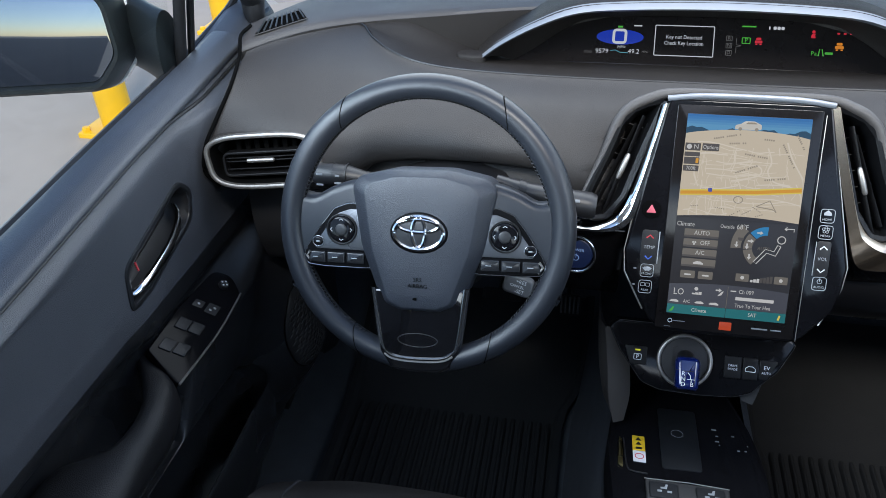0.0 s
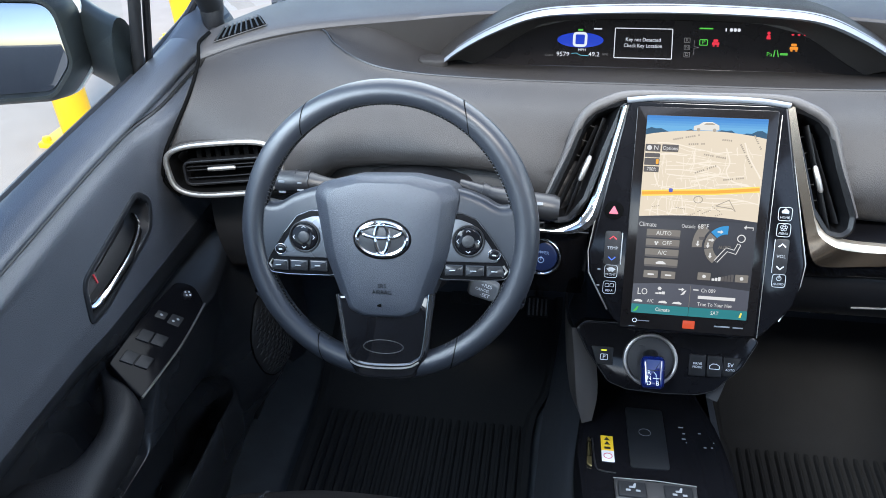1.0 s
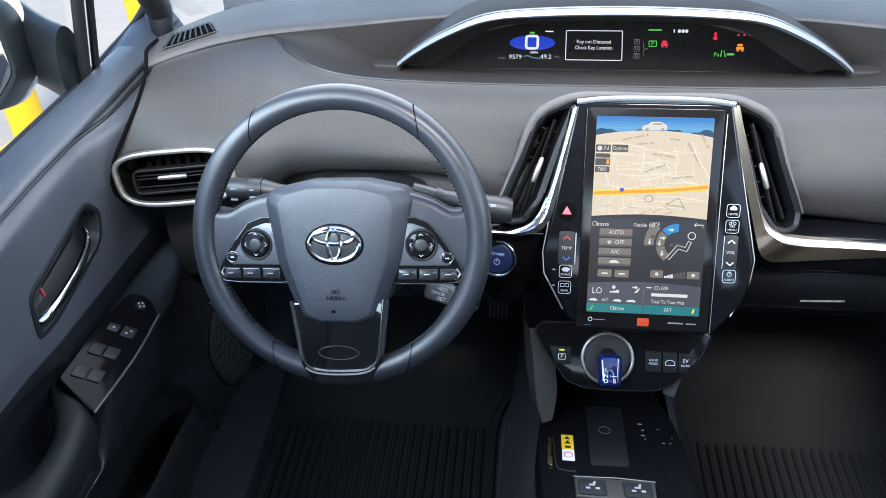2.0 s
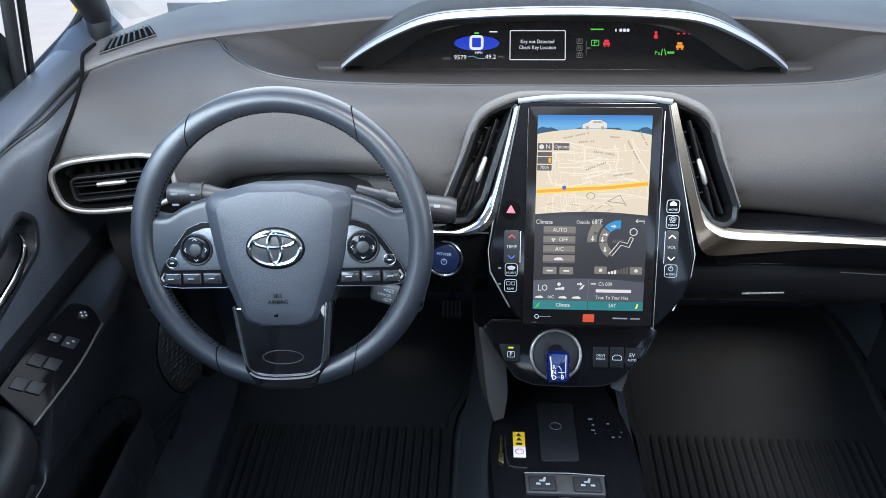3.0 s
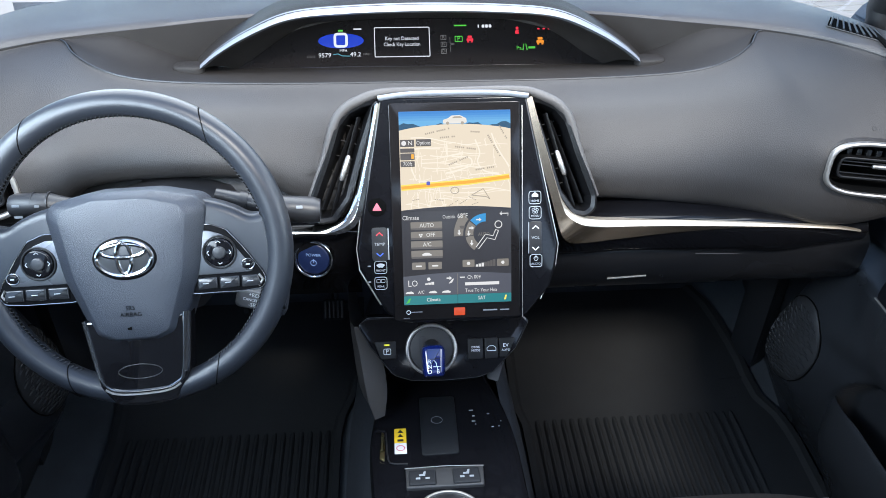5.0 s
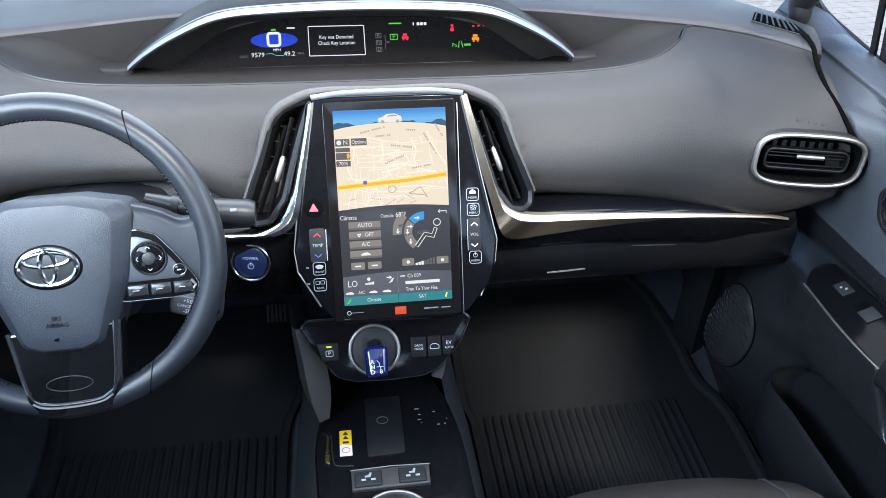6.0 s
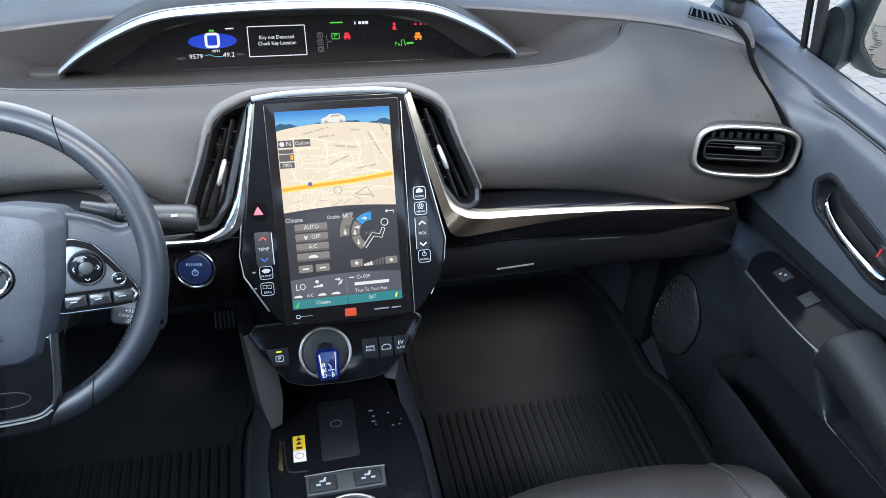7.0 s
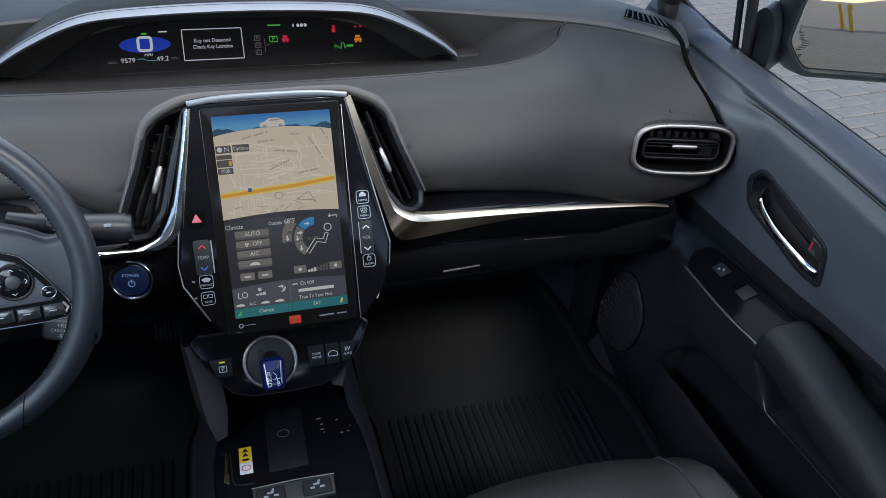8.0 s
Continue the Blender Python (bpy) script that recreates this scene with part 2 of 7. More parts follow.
def rect(x0, y0, x1, y1, r=0.002, seg=4):
    return rounded([(x0, y0), (x1, y0), (x1, y1), (x0, y1)], r, seg)


def tube(path, radius, seg=10, closed=False, flat=1.0, up=(0, 0, 1), bm=None):
    """A round bar along a path. radius: one, or one for each point; flat: its height over its width."""
    path = [Vector(p) for p in path]
    n, rows = len(path), []
    for i, p in enumerate(path):
        d = (path[(i + 1) % n] - path[i - 1]) if closed else path[min(i + 1, n - 1)] - path[max(i - 1, 0)]
        d.normalize()
        s = d.cross(Vector(up))
        s = s.normalized() if s.length > 1e-4 else d.orthogonal().normalized()
        u = s.cross(d)
        r = radius[i] if isinstance(radius, (list, tuple)) else radius
        rows.append([p + s * r * math.cos(2 * math.pi * j / seg) + u * r * flat * math.sin(2 * math.pi * j / seg) for j in range(seg)])
    return loft(rows, around=True, along=closed, caps=not closed, bm=bm)


def strip(path, width, up, lift=0.0, bm=None):
    """A flat line of the given width on a face whose outward direction is up."""
    path, up = [Vector(p) for p in path], Vector(up).normalized()
    rows = []
    for i, p in enumerate(path):
        d = path[min(i + 1, len(path) - 1)] - path[max(i - 1, 0)]
        s = d.cross(up).normalized() * width / 2
        rows.append([p + s + up * lift, p - s + up * lift])
    return loft(rows, bm=bm)


def writing(name, words, size, m, mat, parent, align="CENTER", squeeze=1.0):
    """Raised lettering in the built-in font, its middle at the origin of m."""
    cu = bpy.data.curves.new(name, "FONT")
    cu.body, cu.size, cu.align_x, cu.align_y, cu.resolution_u = words, size, align, "CENTER", 2
    cu.extrude = 0.00008
    tmp = new(name + "_draft", cu)
    bpy.context.view_layer.update()
    me = bpy.data.meshes.new_from_object(tmp.evaluated_get(bpy.context.evaluated_depsgraph_get()))
    bpy.data.objects.remove(tmp)
    bpy.data.curves.remove(cu)
    me.transform(m @ Matrix.Diagonal((squeeze, 1, 1, 1)))
    bm = bmesh.new()
    bm.from_mesh(me)
    bpy.data.meshes.remove(me)
    return part(name, bm, mat, parent, merge=False)


def at(m, x, y, z=0.0, spin=0.0):
    return m @ pose(x, y, z, 0, 0, spin)


def lerp(xs, ys, x):
    """Smooth reading of a table of numbers."""
    k = len(xs)
    if x <= xs[0]:
        return ys[0]
    if x >= xs[-1]:
        return ys[-1]
    i = max(j for j in range(k - 1) if xs[j] <= x)
    t = (x - xs[i]) / (xs[i + 1] - xs[i])
    d = [0.0] * k
    for j in range(k):
        a, b = max(j - 1, 0), min(j + 1, k - 1)
        d[j] = (ys[b] - ys[a]) / (xs[b] - xs[a])
    h = xs[i + 1] - xs[i]
    return (2 * t ** 3 - 3 * t ** 2 + 1) * ys[i] + (t ** 3 - 2 * t ** 2 + t) * h * d[i] + (3 * t ** 2 - 2 * t ** 3) * ys[i + 1] + (t ** 3 - t ** 2) * h * d[i + 1]


# ---- the ground outside ----
GROUND = -0.25
bm = bmesh.new()
bmesh.ops.create_grid(bm, x_segments=8, y_segments=8, size=400, matrix=Matrix.Translation((0, 0, GROUND)))
ground = tagged(part("ground", bm, CONCRETE), "pale worn concrete forecourt under the car", "ground", kind="structure")

bm = bmesh.new()
bmesh.ops.create_grid(bm, x_segments=4, y_segments=4, size=0.5, matrix=Matrix.Translation((-41.5, -42, GROUND + 0.006)) @ Matrix.Diagonal((80, 80, 1, 1)))
tagged(part("road", bm, ASPHALT), "dark asphalt yard behind the forecourt", "road", kind="structure")

# ---- the car's shell ----
car = thing("car", (CX, 0.3, GROUND), "white hatchback body with cloth headliner and large windows", "car")


def mx(side, off):
    """x at a distance off from the middle line; side -1: driver's, 1: passenger's."""
    return CX + side * off


# bonnet, cowl and wings outside the windscreen
rows = []
for k in range(13):
    u = -1 + k / 6
    a = abs(u)
    rows.append([(CX + u * w, y, z - 0.1 * a ** 4) for w, y, z in ((0.76, 1.66 - 0.35 * a * a, 0.775), (0.8, 1.9 - 0.3 * a * a, 0.755), (0.82, 2.3 - 0.25 * a * a, 0.68), (0.8, 2.65 - 0.4 * a * a, 0.52))])
part("bonnet", sheet(rows, 0.02, (0, 0, -1)), WHITE_PAINT, car)
for s in (-1, 1):
    rows = [[(mx(s, 0.76 + 0.14 * math.sin(v * 1.5)), y, zt - v * 0.55) for v in (0, 0.2, 0.45, 0.7, 1)] for y, zt in ((1.12, 0.66), (1.4, 0.7), (1.8, 0.68), (2.2, 0.62), (2.5, 0.52))]
    part("wing", sheet(rows, 0.02, (-s, 0, 0)), WHITE_PAINT, car)
    rows = [[(mx(s, 0.79 + 0.1 * math.sin(v * 1.9)), y, 0.715 - v * 0.8) for v in (0, 0.15, 0.35, 0.6, 1)] for y in (1.12, 0.6, 0.0, -0.6, -1.2, -1.8, -2.2)]
    part("side_skin", sheet(rows, 0.02, (-s, 0, 0)), WHITE_PAINT, car)
    # A-pillar, roof rail, B-pillar, rear quarter
    path = [(mx(s, 0.722), 1.235, 0.7), (mx(s, 0.72), 1.207, 0.8), (mx(s, 0.718), 1.2, 0.845), (mx(s, 0.7), 1.09, 0.95), (mx(s, 0.66), 0.78, 1.14), (mx(s, 0.6), 0.45, 1.25)]
    path = spline(path, 6)
    part("a_pillar", tube(path, [0.015 + 0.025 * k / (len(path) - 1) for k in range(len(path))], 12, flat=0.8, up=(1, 0, 0)), LOWER, car)
    path = [(mx(s, 0.6), 0.45, 1.25), (mx(s, 0.58), -0.2, 1.29), (mx(s, 0.58), -1.0, 1.24), (mx(s, 0.6), -1.8, 1.05)]
    part("roof_rail", tube(spline(path, 6), 0.05, 12), CLOTH, car)
    part("b_pillar", tube(spline([(mx(s, 0.75), -0.12, 0.3), (mx(s, 0.73), -0.14, 0.8), (mx(s, 0.6), -0.2, 1.27)], 5), 0.055, 12), LOWER, car)
    rows = [[(mx(s, 0.75 - 0.1 * v), -0.95 - 1.2 * w, 0.0 + v * 1.15) for v in (0, 0.4, 0.7, 1)] for w in (0, 0.5, 1)]
    part("rear_quarter", sheet(rows, 0.03, (s, 0, 0)), LOWER, car)
    rows = [[(mx(s, 0.76), y, 0.0), (mx(s, 0.76), y, 0.35), (mx(s, 0.74), y, 0.78)] for y in (-0.06, -0.5, -0.95)]
    part("rear_door_trim", sheet(rows, 0.03, (s, 0, 0)), LOWER, car)
rows = [[(CX + u * 0.62, y, z - 0.05 * u * u) for u in (-1, -0.6, -0.2, 0.2, 0.6, 1)] for y, z in ((0.33, 1.27), (0.0, 1.32), (-0.5, 1.33), (-1.1, 1.27))]
part("roof_lining", sheet(rows, 0.03, (0, 0, 1)), CLOTH, car, "pale grey cloth headliner")
rows = [[(CX + u * 0.75, -2.1, z) for u in (-1, 0, 1)] for z in (0.0, 0.4, 0.72)]
part("tailgate", sheet(rows, 0.04, (0, -1, 0)), LOWER, car)
rows = [[(CX + u * 0.66, y, z - 0.06 * u * u) for u in (-1, -0.6, -0.2, 0.2, 0.6, 1)] for y, z in ((0.31, 1.315), (0.0, 1.365), (-0.5, 1.375), (-1.12, 1.315))]
part("roof_skin", sheet(rows, 0.015, (0, 0, 1)), WHITE_PAINT, car, "white painted roof")
rows = [[(CX + u * w, y, z - 0.05 * u * u) for u in (-1, -0.5, 0, 0.5, 1)] for y, z, w in ((-1.1, 1.31, 0.64), (-1.6, 1.05, 0.66), (-2.1, 0.74, 0.7))]
rw = part("rear_window", loft(rows), GLASS, car, "clear rear window")
rw.visible_shadow = False
# windscreen
rows = []
for k in range(13):
    u = -1 + k / 6
    rows.append([(CX + u * (0.74 - 0.12 * v), 1.66 - 0.36 * abs(u) ** 2.2 - v * (1.3 - 0.25 * u * u), 0.79 + 0.5 * v + 0.03 * math.sin(math.pi * v) - 0.02 * v * u * u) for v in (0, 0.25, 0.5, 0.75, 1)])
ws = part("windscreen", loft(rows), GLASS, car, "clear laminated windscreen")
ws.visible_shadow = False

# ---- floor ----
FLOOR_Y = [-2.1, -0.6, 0.2, 0.6, 0.7, 0.9, 1.06, 1.1, 1.2, 1.36, 1.5, 1.56]
FLOOR_Z = [0.0, 0.0, 0.0, 0.0, 0.003, 0.018, 0.0315, 0.036, 0.079, 0.16, 0.235, 0.75]
rows = [[(CX + u * 0.76, y, z) for u in (-1, -0.5, 0, 0.5, 1)] for y, z in zip(FLOOR_Y, FLOOR_Z)]
floor = tagged(part("floor", sheet(rows, 0.04, (0, 0.3, -1)), CARPET), "black carpeted car floor rising to the toe board", "floor", kind="structure")

# ---- dashboard ----
dash = thing("dashboard", (CX, 1.2, 0.6), "dark grey soft-touch dashboard with a wide central binnacle", "dashboard")
SEAM_O = [0, 0.23, 0.36, 0.425, 0.47, 0.507, 0.54, 0.6, 0.64, 0.672]
SEAM_Y = [1.10, 1.10, 1.102, 1.109, 1.127, 1.159, 1.2, 1.14, 1.085, 1.04]
SEAM_Z = [0.7605, 0.7615, 0.7655, 0.7715, 0.78, 0.7885, 0.796, 0.802, 0.803, 0.80]
CREST_O = [0, 0.277, 0.415, 0.54, 0.6, 0.64, 0.672]
CREST_Y = [1.33, 1.285, 1.24, 1.205, 1.142, 1.087, 1.042]
CREST_Z = [0.80, 0.80, 0.80, 0.797, 0.803, 0.804, 0.801]
LOW_X = [-0.70, -0.57, -0.52, -0.49, -0.27, -0.235, -0.2, 0.2, 0.43, 0.57, 0.65]
LOW_Z = [0.635, 0.632, 0.645, 0.668, 0.668, 0.645, 0.622, 0.622, 0.6, 0.592, 0.62]
LOW_O = [0, 0.4, 0.5, 0.56, 0.672]
LOW_Y = [0.985, 0.985, 0.962, 0.944, 0.94]


def out_of_middle(x):
    """Distance from the middle line; the passenger's half is a touch narrower."""
    return CX - x if x < CX else (x - CX) / 0.983


def seam(x):
    o = out_of_middle(x)
    return lerp(SEAM_O, SEAM_Y, o), lerp(SEAM_O, SEAM_Z, o)


def crest(x):
    o = out_of_middle(x)
    return lerp(CREST_O, CREST_Y, o), lerp(CREST_O, CREST_Z, o)


ends = [0.665 - 0.004 * k for k in range(42)]
xs = [CX - o for o in ends[:41]] + [CX + 0.5 * (-1 + k / 31) for k in range(63)] + [CX + 0.982 * o for o in reversed(ends[:41])]
# faces of the outer vents, each turned a little towards the middle
VENT_FACE = {s: axes((mx(s, 0.611), 0.934, 0.6865), 12, -s * 8, -s * 3) for s in (-1, 1)}


def vent_outline(s):
    o = []
    for k in range(48):
        c, d = math.cos(2 * math.pi * k / 48), math.sin(2 * math.pi * k / 48)
        x, y = 0.083 * math.copysign(abs(c) ** 0.6, c), 0.0405 * math.copysign(abs(d) ** 0.6, d)
        if s > 0:
            x, y = x * 0.952 + 0.003, y * 0.955 + 0.002
        o.append(Vector((s * (x + 0.1 * y * (1 if x > 0 else 0.3)), y)))
    return o if s > 0 else o[::-1]


def inside(y, z, outline):
    hit = False
    for i in range(len(outline)):
        a, b = outline[i - 1], outline[i]
        if (a[1] > z) != (b[1] > z) and y < (b[0] - a[0]) * (z - a[1]) / (b[1] - a[1]) + a[0]:
            hit = not hit
    return hit



rows = []
for x in xs:
    yt, zt = seam(x)
    yb, zb = lerp(LOW_O, LOW_Y, abs(x - CX)), lerp(LOW_X, LOW_Z, x)
    h = zt - zb
    prof = [(yb + 0.05, zb - 0.004), (yb + 0.012, zb), (yb - 0.006, zb + 0.12 * h), (yb - 0.008, zb + 0.35 * h), (yb + 0.012, zb + 0.62 * h),
            (yb + 0.42 * (yt - yb), zb + 0.87 * h), (yt - 0.012, zt - 0.004), (yt, zt), (yt + 0.006, zt - 0.006)]
    # hollow behind the screen and its vents; the ends flare towards the doors lower down
    flare = 0.03 * max(0.0, (abs(x - CX) - 0.52) / 0.152) ** 1.5 * (1 if x > CX else -1)
    row = []
    for p in spline([Vector(p) for p in prof], 8):
        k = max(0.0, min(1.0, (0.2 - 0.43 * max(0.0, p.y - 0.62) - abs(x)) / 0.015))
        row.append(Vector((x + flare * max(0.0, min(1.0, (zt - p.y) / 0.095)) ** 1.5, p.x + 0.05 * k * max(0.0, min(1.0, (0.757 - p.y) / 0.02)), p.y)))
    rows.append(row)
pad_rows = rows
bm = sheet(rows, 0.02, (0, 1, -0.3))
for s in (-1, 1):  # openings for the outer vents
    back, hole = VENT_FACE[s].inverted(), grown(vent_outline(s), -0.0045)
    kill = []
    for fa in bm.faces:
        c = back @ fa.calc_center_median()
        if abs(c.z) < 0.07 and inside(c.x, c.y, hole):
            kill.append(fa)
    bmesh.ops.delete(bm, geom=kill, context="FACES")
part("lower_pad", bm, PAD, dash, "grained dark grey soft pad")
# moulded lettering over the passenger's vent, too worn to read
for k in range(6):
    x, z = 0.574 + 0.0085 * k, 0.7365 - 0.001 * k
    row = min(pad_rows, key=lambda r: abs(r[20].x - x))
    i = next(q for q in range(len(row) - 1, 0, -1) if row[q - 1].z <= z < row[q].z and q < 50)
    d = (row[i] - row[i - 1]).normalized()
    spot = row[i - 1] + (row[i] - row[i - 1]) * ((z - row[i - 1].z) / (row[i].z - row[i - 1].z))
    spot.x = x
    face = Matrix.Translation(spot) @ Matrix(((1, 0, 0), (0, d.y, -d.z), (0, d.z, d.y))).to_4x4()
    part("moulded_mark", slab(rect(-0.003, -0.0026, 0.003, 0.0026, 0.0008), -0.001, 0.0007, face, 0.0004), PAD, dash)
# the sunk deck between the seam and the crest
rows = []
for x in xs:
    o = out_of_middle(x)
    if o > 0.536:
        continue
    (ya, za), (yc, zc) = seam(x), crest(x)
    d = min(1, (0.54 - o) / 0.22)
    prof = [(ya + 0.003, za - 0.012), (ya + 0.008, za - 0.0045), (ya + (yc - ya) * 0.3, za - 0.018 * d + 0.1 * (zc - za)), (ya + (yc - ya) * 0.62, za - 0.024 * d + 0.3 * (zc - za)),
            (ya + (yc - ya) * 0.88, za + 0.7 * (zc - za) - 0.006 * d), (yc, zc - 0.002)]
    e = max(0.0, min(1.0, (0.48 - o) / 0.17))
    e = e * e * (3 - 2 * e)  # under the hood the deck stays low and runs to the display's foot
    flat = [(ya + 0.003, za - 0.012), (ya + 0.008, za - 0.0045), (1.15, 0.75), (1.2, 0.741), (1.25, 0.728), (1.29, 0.72)]
    prof = [(p[0] * (1 - e) + q[0] * e, p[1] * (1 - e) + q[1] * e) for p, q in zip(prof, flat)]
    rows.append([Vector((x, p.x, p.y)) for p in spline([Vector(p) for p in prof], 4)])
part("upper_deck", sheet(rows, 0.015, (0, 0.2, -1)), PAD_DARK, dash, "brownish grey sunken upper deck")
part("deck_seam", tube([(x, seam(x)[0] + 0.0015, seam(x)[1] + 0.0004) for x in xs if out_of_middle(x) < 0.541], 0.0016, 6), SEAL, dash, "dark seam line")
part("crest_seam", tube([(x, crest(x)[0] - 0.001, crest(x)[1] - 0.0005) for x in xs], 0.0014, 6), SEAL, dash, "dark seam line")
# the outer top panel up to the glass
rows, wall = [], []
for k in range(85):
    t = -1 + k / 42
    xc, a = CX + 0.672 * t * (1 if t < 0 else 0.983), abs(t)
    yc, zc = crest(xc)
    ow = 0.69 * a
    yw, zw = lerp([0, 0.3, 0.5, 0.6, 0.645, 0.68, 0.69], [1.64, 1.54, 1.43, 1.35, 1.28, 1.17, 1.12], ow), lerp([0, 0.5, 0.64, 0.69], [0.785, 0.795, 0.805, 0.81], ow)
    xw = CX + (0.69 * t)
    wall.append([Vector((xc, yc - 0.0035, zc - (0.07 if a < 0.68 else 0.012))), Vector((xc, yc - 0.0034, zc - 0.03 if a < 0.68 else zc - 0.006)), Vector((xc, yc - 0.003, zc + 0.0005))])
    rows.append([Vector((xc, yc - 0.003, zc - 0.002)), Vector((xc, yc + 0.003, zc + 0.004))]
                + [Vector((xc + (xw - xc) * v, yc + (yw - yc) * v, zc + (zw - zc) * v + 0.006 + 0.004 * math.sin(math.pi * v))) for v in (0.08, 0.2, 0.4, 0.6, 0.8, 1)])
part("crest_wall", sheet(wall, 0.004, (0, 1, 0)), PAD_DARK, dash, "dark wall behind the sunken deck")
part("top_panel", sheet(rows, 0.012, (0, 0.2, -1)), PAD_TOP, dash, "grey plastic panel along the windscreen")

# corner defroster grilles
for s in (-1, 1):
    c = [Vector((mx(s, 0.663), 1.08, 0.8105)), Vector((mx(s, 0.67), 1.13, 0.8135)), Vector((mx(s, 0.634), 1.196, 0.8135)), Vector((mx(s, 0.612), 1.164, 0.8105))]
    up = Vector((0, 0, 0.004))
    g = part("defroster_grille", loft([[c[0] + up, c[1] + up], [c[3] + up, c[2] + up]]), GAP, dash, "black defroster opening")
    for k in range(9):
        f = (k + 0.5) / 9
        p, q = c[0].lerp(c[3], f) + up * 1.5, c[1].lerp(c[2], f) + up * 1.5
        part("slat", tube([p, p.lerp(q, 0.5), q], 0.0014, 6, flat=1.2), KEY, g)
    part("rim", tube([c[0] + up, c[1] + up, c[2] + up, c[3] + up], 0.0011, 8, closed=True, flat=0.7), PAD_TOP, g)

# ---- instrument binnacle ----
binnacle = thing("instrument_binnacle", (CX, 1.25, 0.74), "arched instrument hood with a silver edge and lit display", "instrument cluster")
half = [(-0.351, 0.746), (-0.318, 0.772), (-0.268, 0.801), (-0.206, 0.826), (-0.13, 0.8345), (0, 0.838)]
arch = half + [(-x, z) for x, z in reversed(half[:-1])]
arch = [(CX + p.x, p.y) for p in spline([Vector(p) for p in arch], 5)]
inner_half = [(-0.302, -0.040), (-0.272, -0.022), (-0.226, 0.012), (-0.184, 0.033), (-0.11, 0.040), (0, 0.042)]
inner = inner_half + [(-x, z) for x, z in reversed(inner_half[:-1])]
inner = spline([Vector(p) for p in inner], 5)
CL = axes((CX, 1.28, 0.757), 40)
face = [CL @ Vector((p.x, p.y, 0)) for p in inner]
outer_rows = []
for k, (y, f, w) in enumerate(((1.2, 1.0, 1.0), (1.206, 1.035, 1.004), (1.24, 1.04, 1.01), (1.3, 0.96, 1.03), (1.38, 0.75, 1.05), (1.44, 0.5, 1.06))):
    outer_rows.append([Vector((CX + (x - CX) * w, y, 0.742 + (z - 0.742) * f)) for x, z in arch])
part("hood", sheet(outer_rows, 0.006, (0, 0, -1)), PAD_DARK, binnacle, "dark curved hood")
lip_in = [Vector((CX + (x - CX) * 0.974, 1.207, 0.742 + (z - 0.742) * 0.9)) for x, z in arch]
lip_a = [Vector((CX + (x - CX) * 0.992, 1.194, 0.742 + (z - 0.742) * 0.965)) for x, z in arch]
lip_o = [Vector((x, 1.2, z + 0.0005)) for x, z in arch]
lip_b = [Vector((x, 1.209, 0.742 + (z - 0.742) * 1.036 + 0.0012)) for x, z in arch]
part("silver_edge", loft([lip_b, lip_o, lip_a, lip_in]), SILVER, binnacle, "satin silver edge strip")
soffit = [[a.lerp(b, v) + Vector((0, 0, 0.006 * math.sin(math.pi * v))) for a, b in zip(lip_in, face)] for v in (0, 0.08, 0.3, 0.6, 0.9, 1)]
part("soffit", loft(soffit), PAD_DARK, binnacle)
part("display_panel", slab([Vector((p.x, p.y)) for p in inner], -0.01, 0.0, CL, 0.001), SCREEN_GLASS, binnacle, "black glossy display panel")
for s in (-1, 1):
    o = rounded([(mx(s, 0.338), 1.19), (mx(s, 0.338), 1.225), (mx(s, 0.385), 1.222), (mx(s, 0.385), 1.195)], 0.014, 5)
    part("end_foot", slab(o, 0.735, 0.7535, Matrix(), 0.004), PAD_DARK, binnacle)

BLUE_L, WHITE_L, GREEN_L, RED_L, AMBER_L, DIM_L, CYAN_L = (glowing("lit_" + n, c, e) for n, c, e in (
    ("blue", (0.01, 0.05, 0.6), 0.9), ("white", (0.85, 0.9, 1), 0.9), ("green", (0.12, 0.75, 0.08), 0.7), ("red", (0.9, 0.03, 0.06), 0.9),
    ("amber", (1, 0.33, 0.02), 0.9), ("grey", (0.3, 0.3, 0.3), 0.5), ("cyan", (0.15, 0.6, 0.75), 0.6)))
C0 = axes((0, 1.28, 0.757), 40)
readout = tagged(part("lit_readout", slab(disc(0.037, 36, -0.1596, 0.005, 0.0125), 0.0004, 0.0007, C0, 0.0001), BLUE_L, binnacle), "blue lit speed readout")
part("speed_digit", band(rect(-0.1715, -0.0065, -0.1485, 0.0185, 0.007, 5), 0.0042, 0.0006, 0.0013, C0, 0.0003), WHITE_L, readout)
writing("unit_letters", "MPH", 0.0062, at(C0, -0.156, -0.0117, 0.001), WHITE_L, readout)
writing("odometer_digits", "9579", 0.0105, at(C0, -0.1862, -0.0195, 0.001), WHITE_L, readout)
writing("economy_digits", "49.2", 0.0105, at(C0, -0.1365, -0.0185, 0.001), WHITE_L, readout)
writing("economy_unit", "MPG", 0.005, at(C0, -0.119, -0.0185, 0.001), DIM_L, readout)
writing("odometer_unit", "ODO", 0.0055, at(C0, -0.2085, -0.0215, 0.001), DIM_L, readout)
part("economy_curve", strip([C0 @ Vector(p) for p in ((-0.173, -0.018, 0), (-0.165, -0.017, 0), (-0.158, -0.0205, 0), (-0.145, -0.021, 0))], 0.0012, C0.to_3x3() @ Vector((0, 0, 1)), 0.001), CYAN_L, readout)
part("ready_mark", slab(rect(-0.164, 0.0205, -0.156, 0.0235, 0.001), 0.0004, 0.0008, C0, 0.0001), GREEN_L, readout)
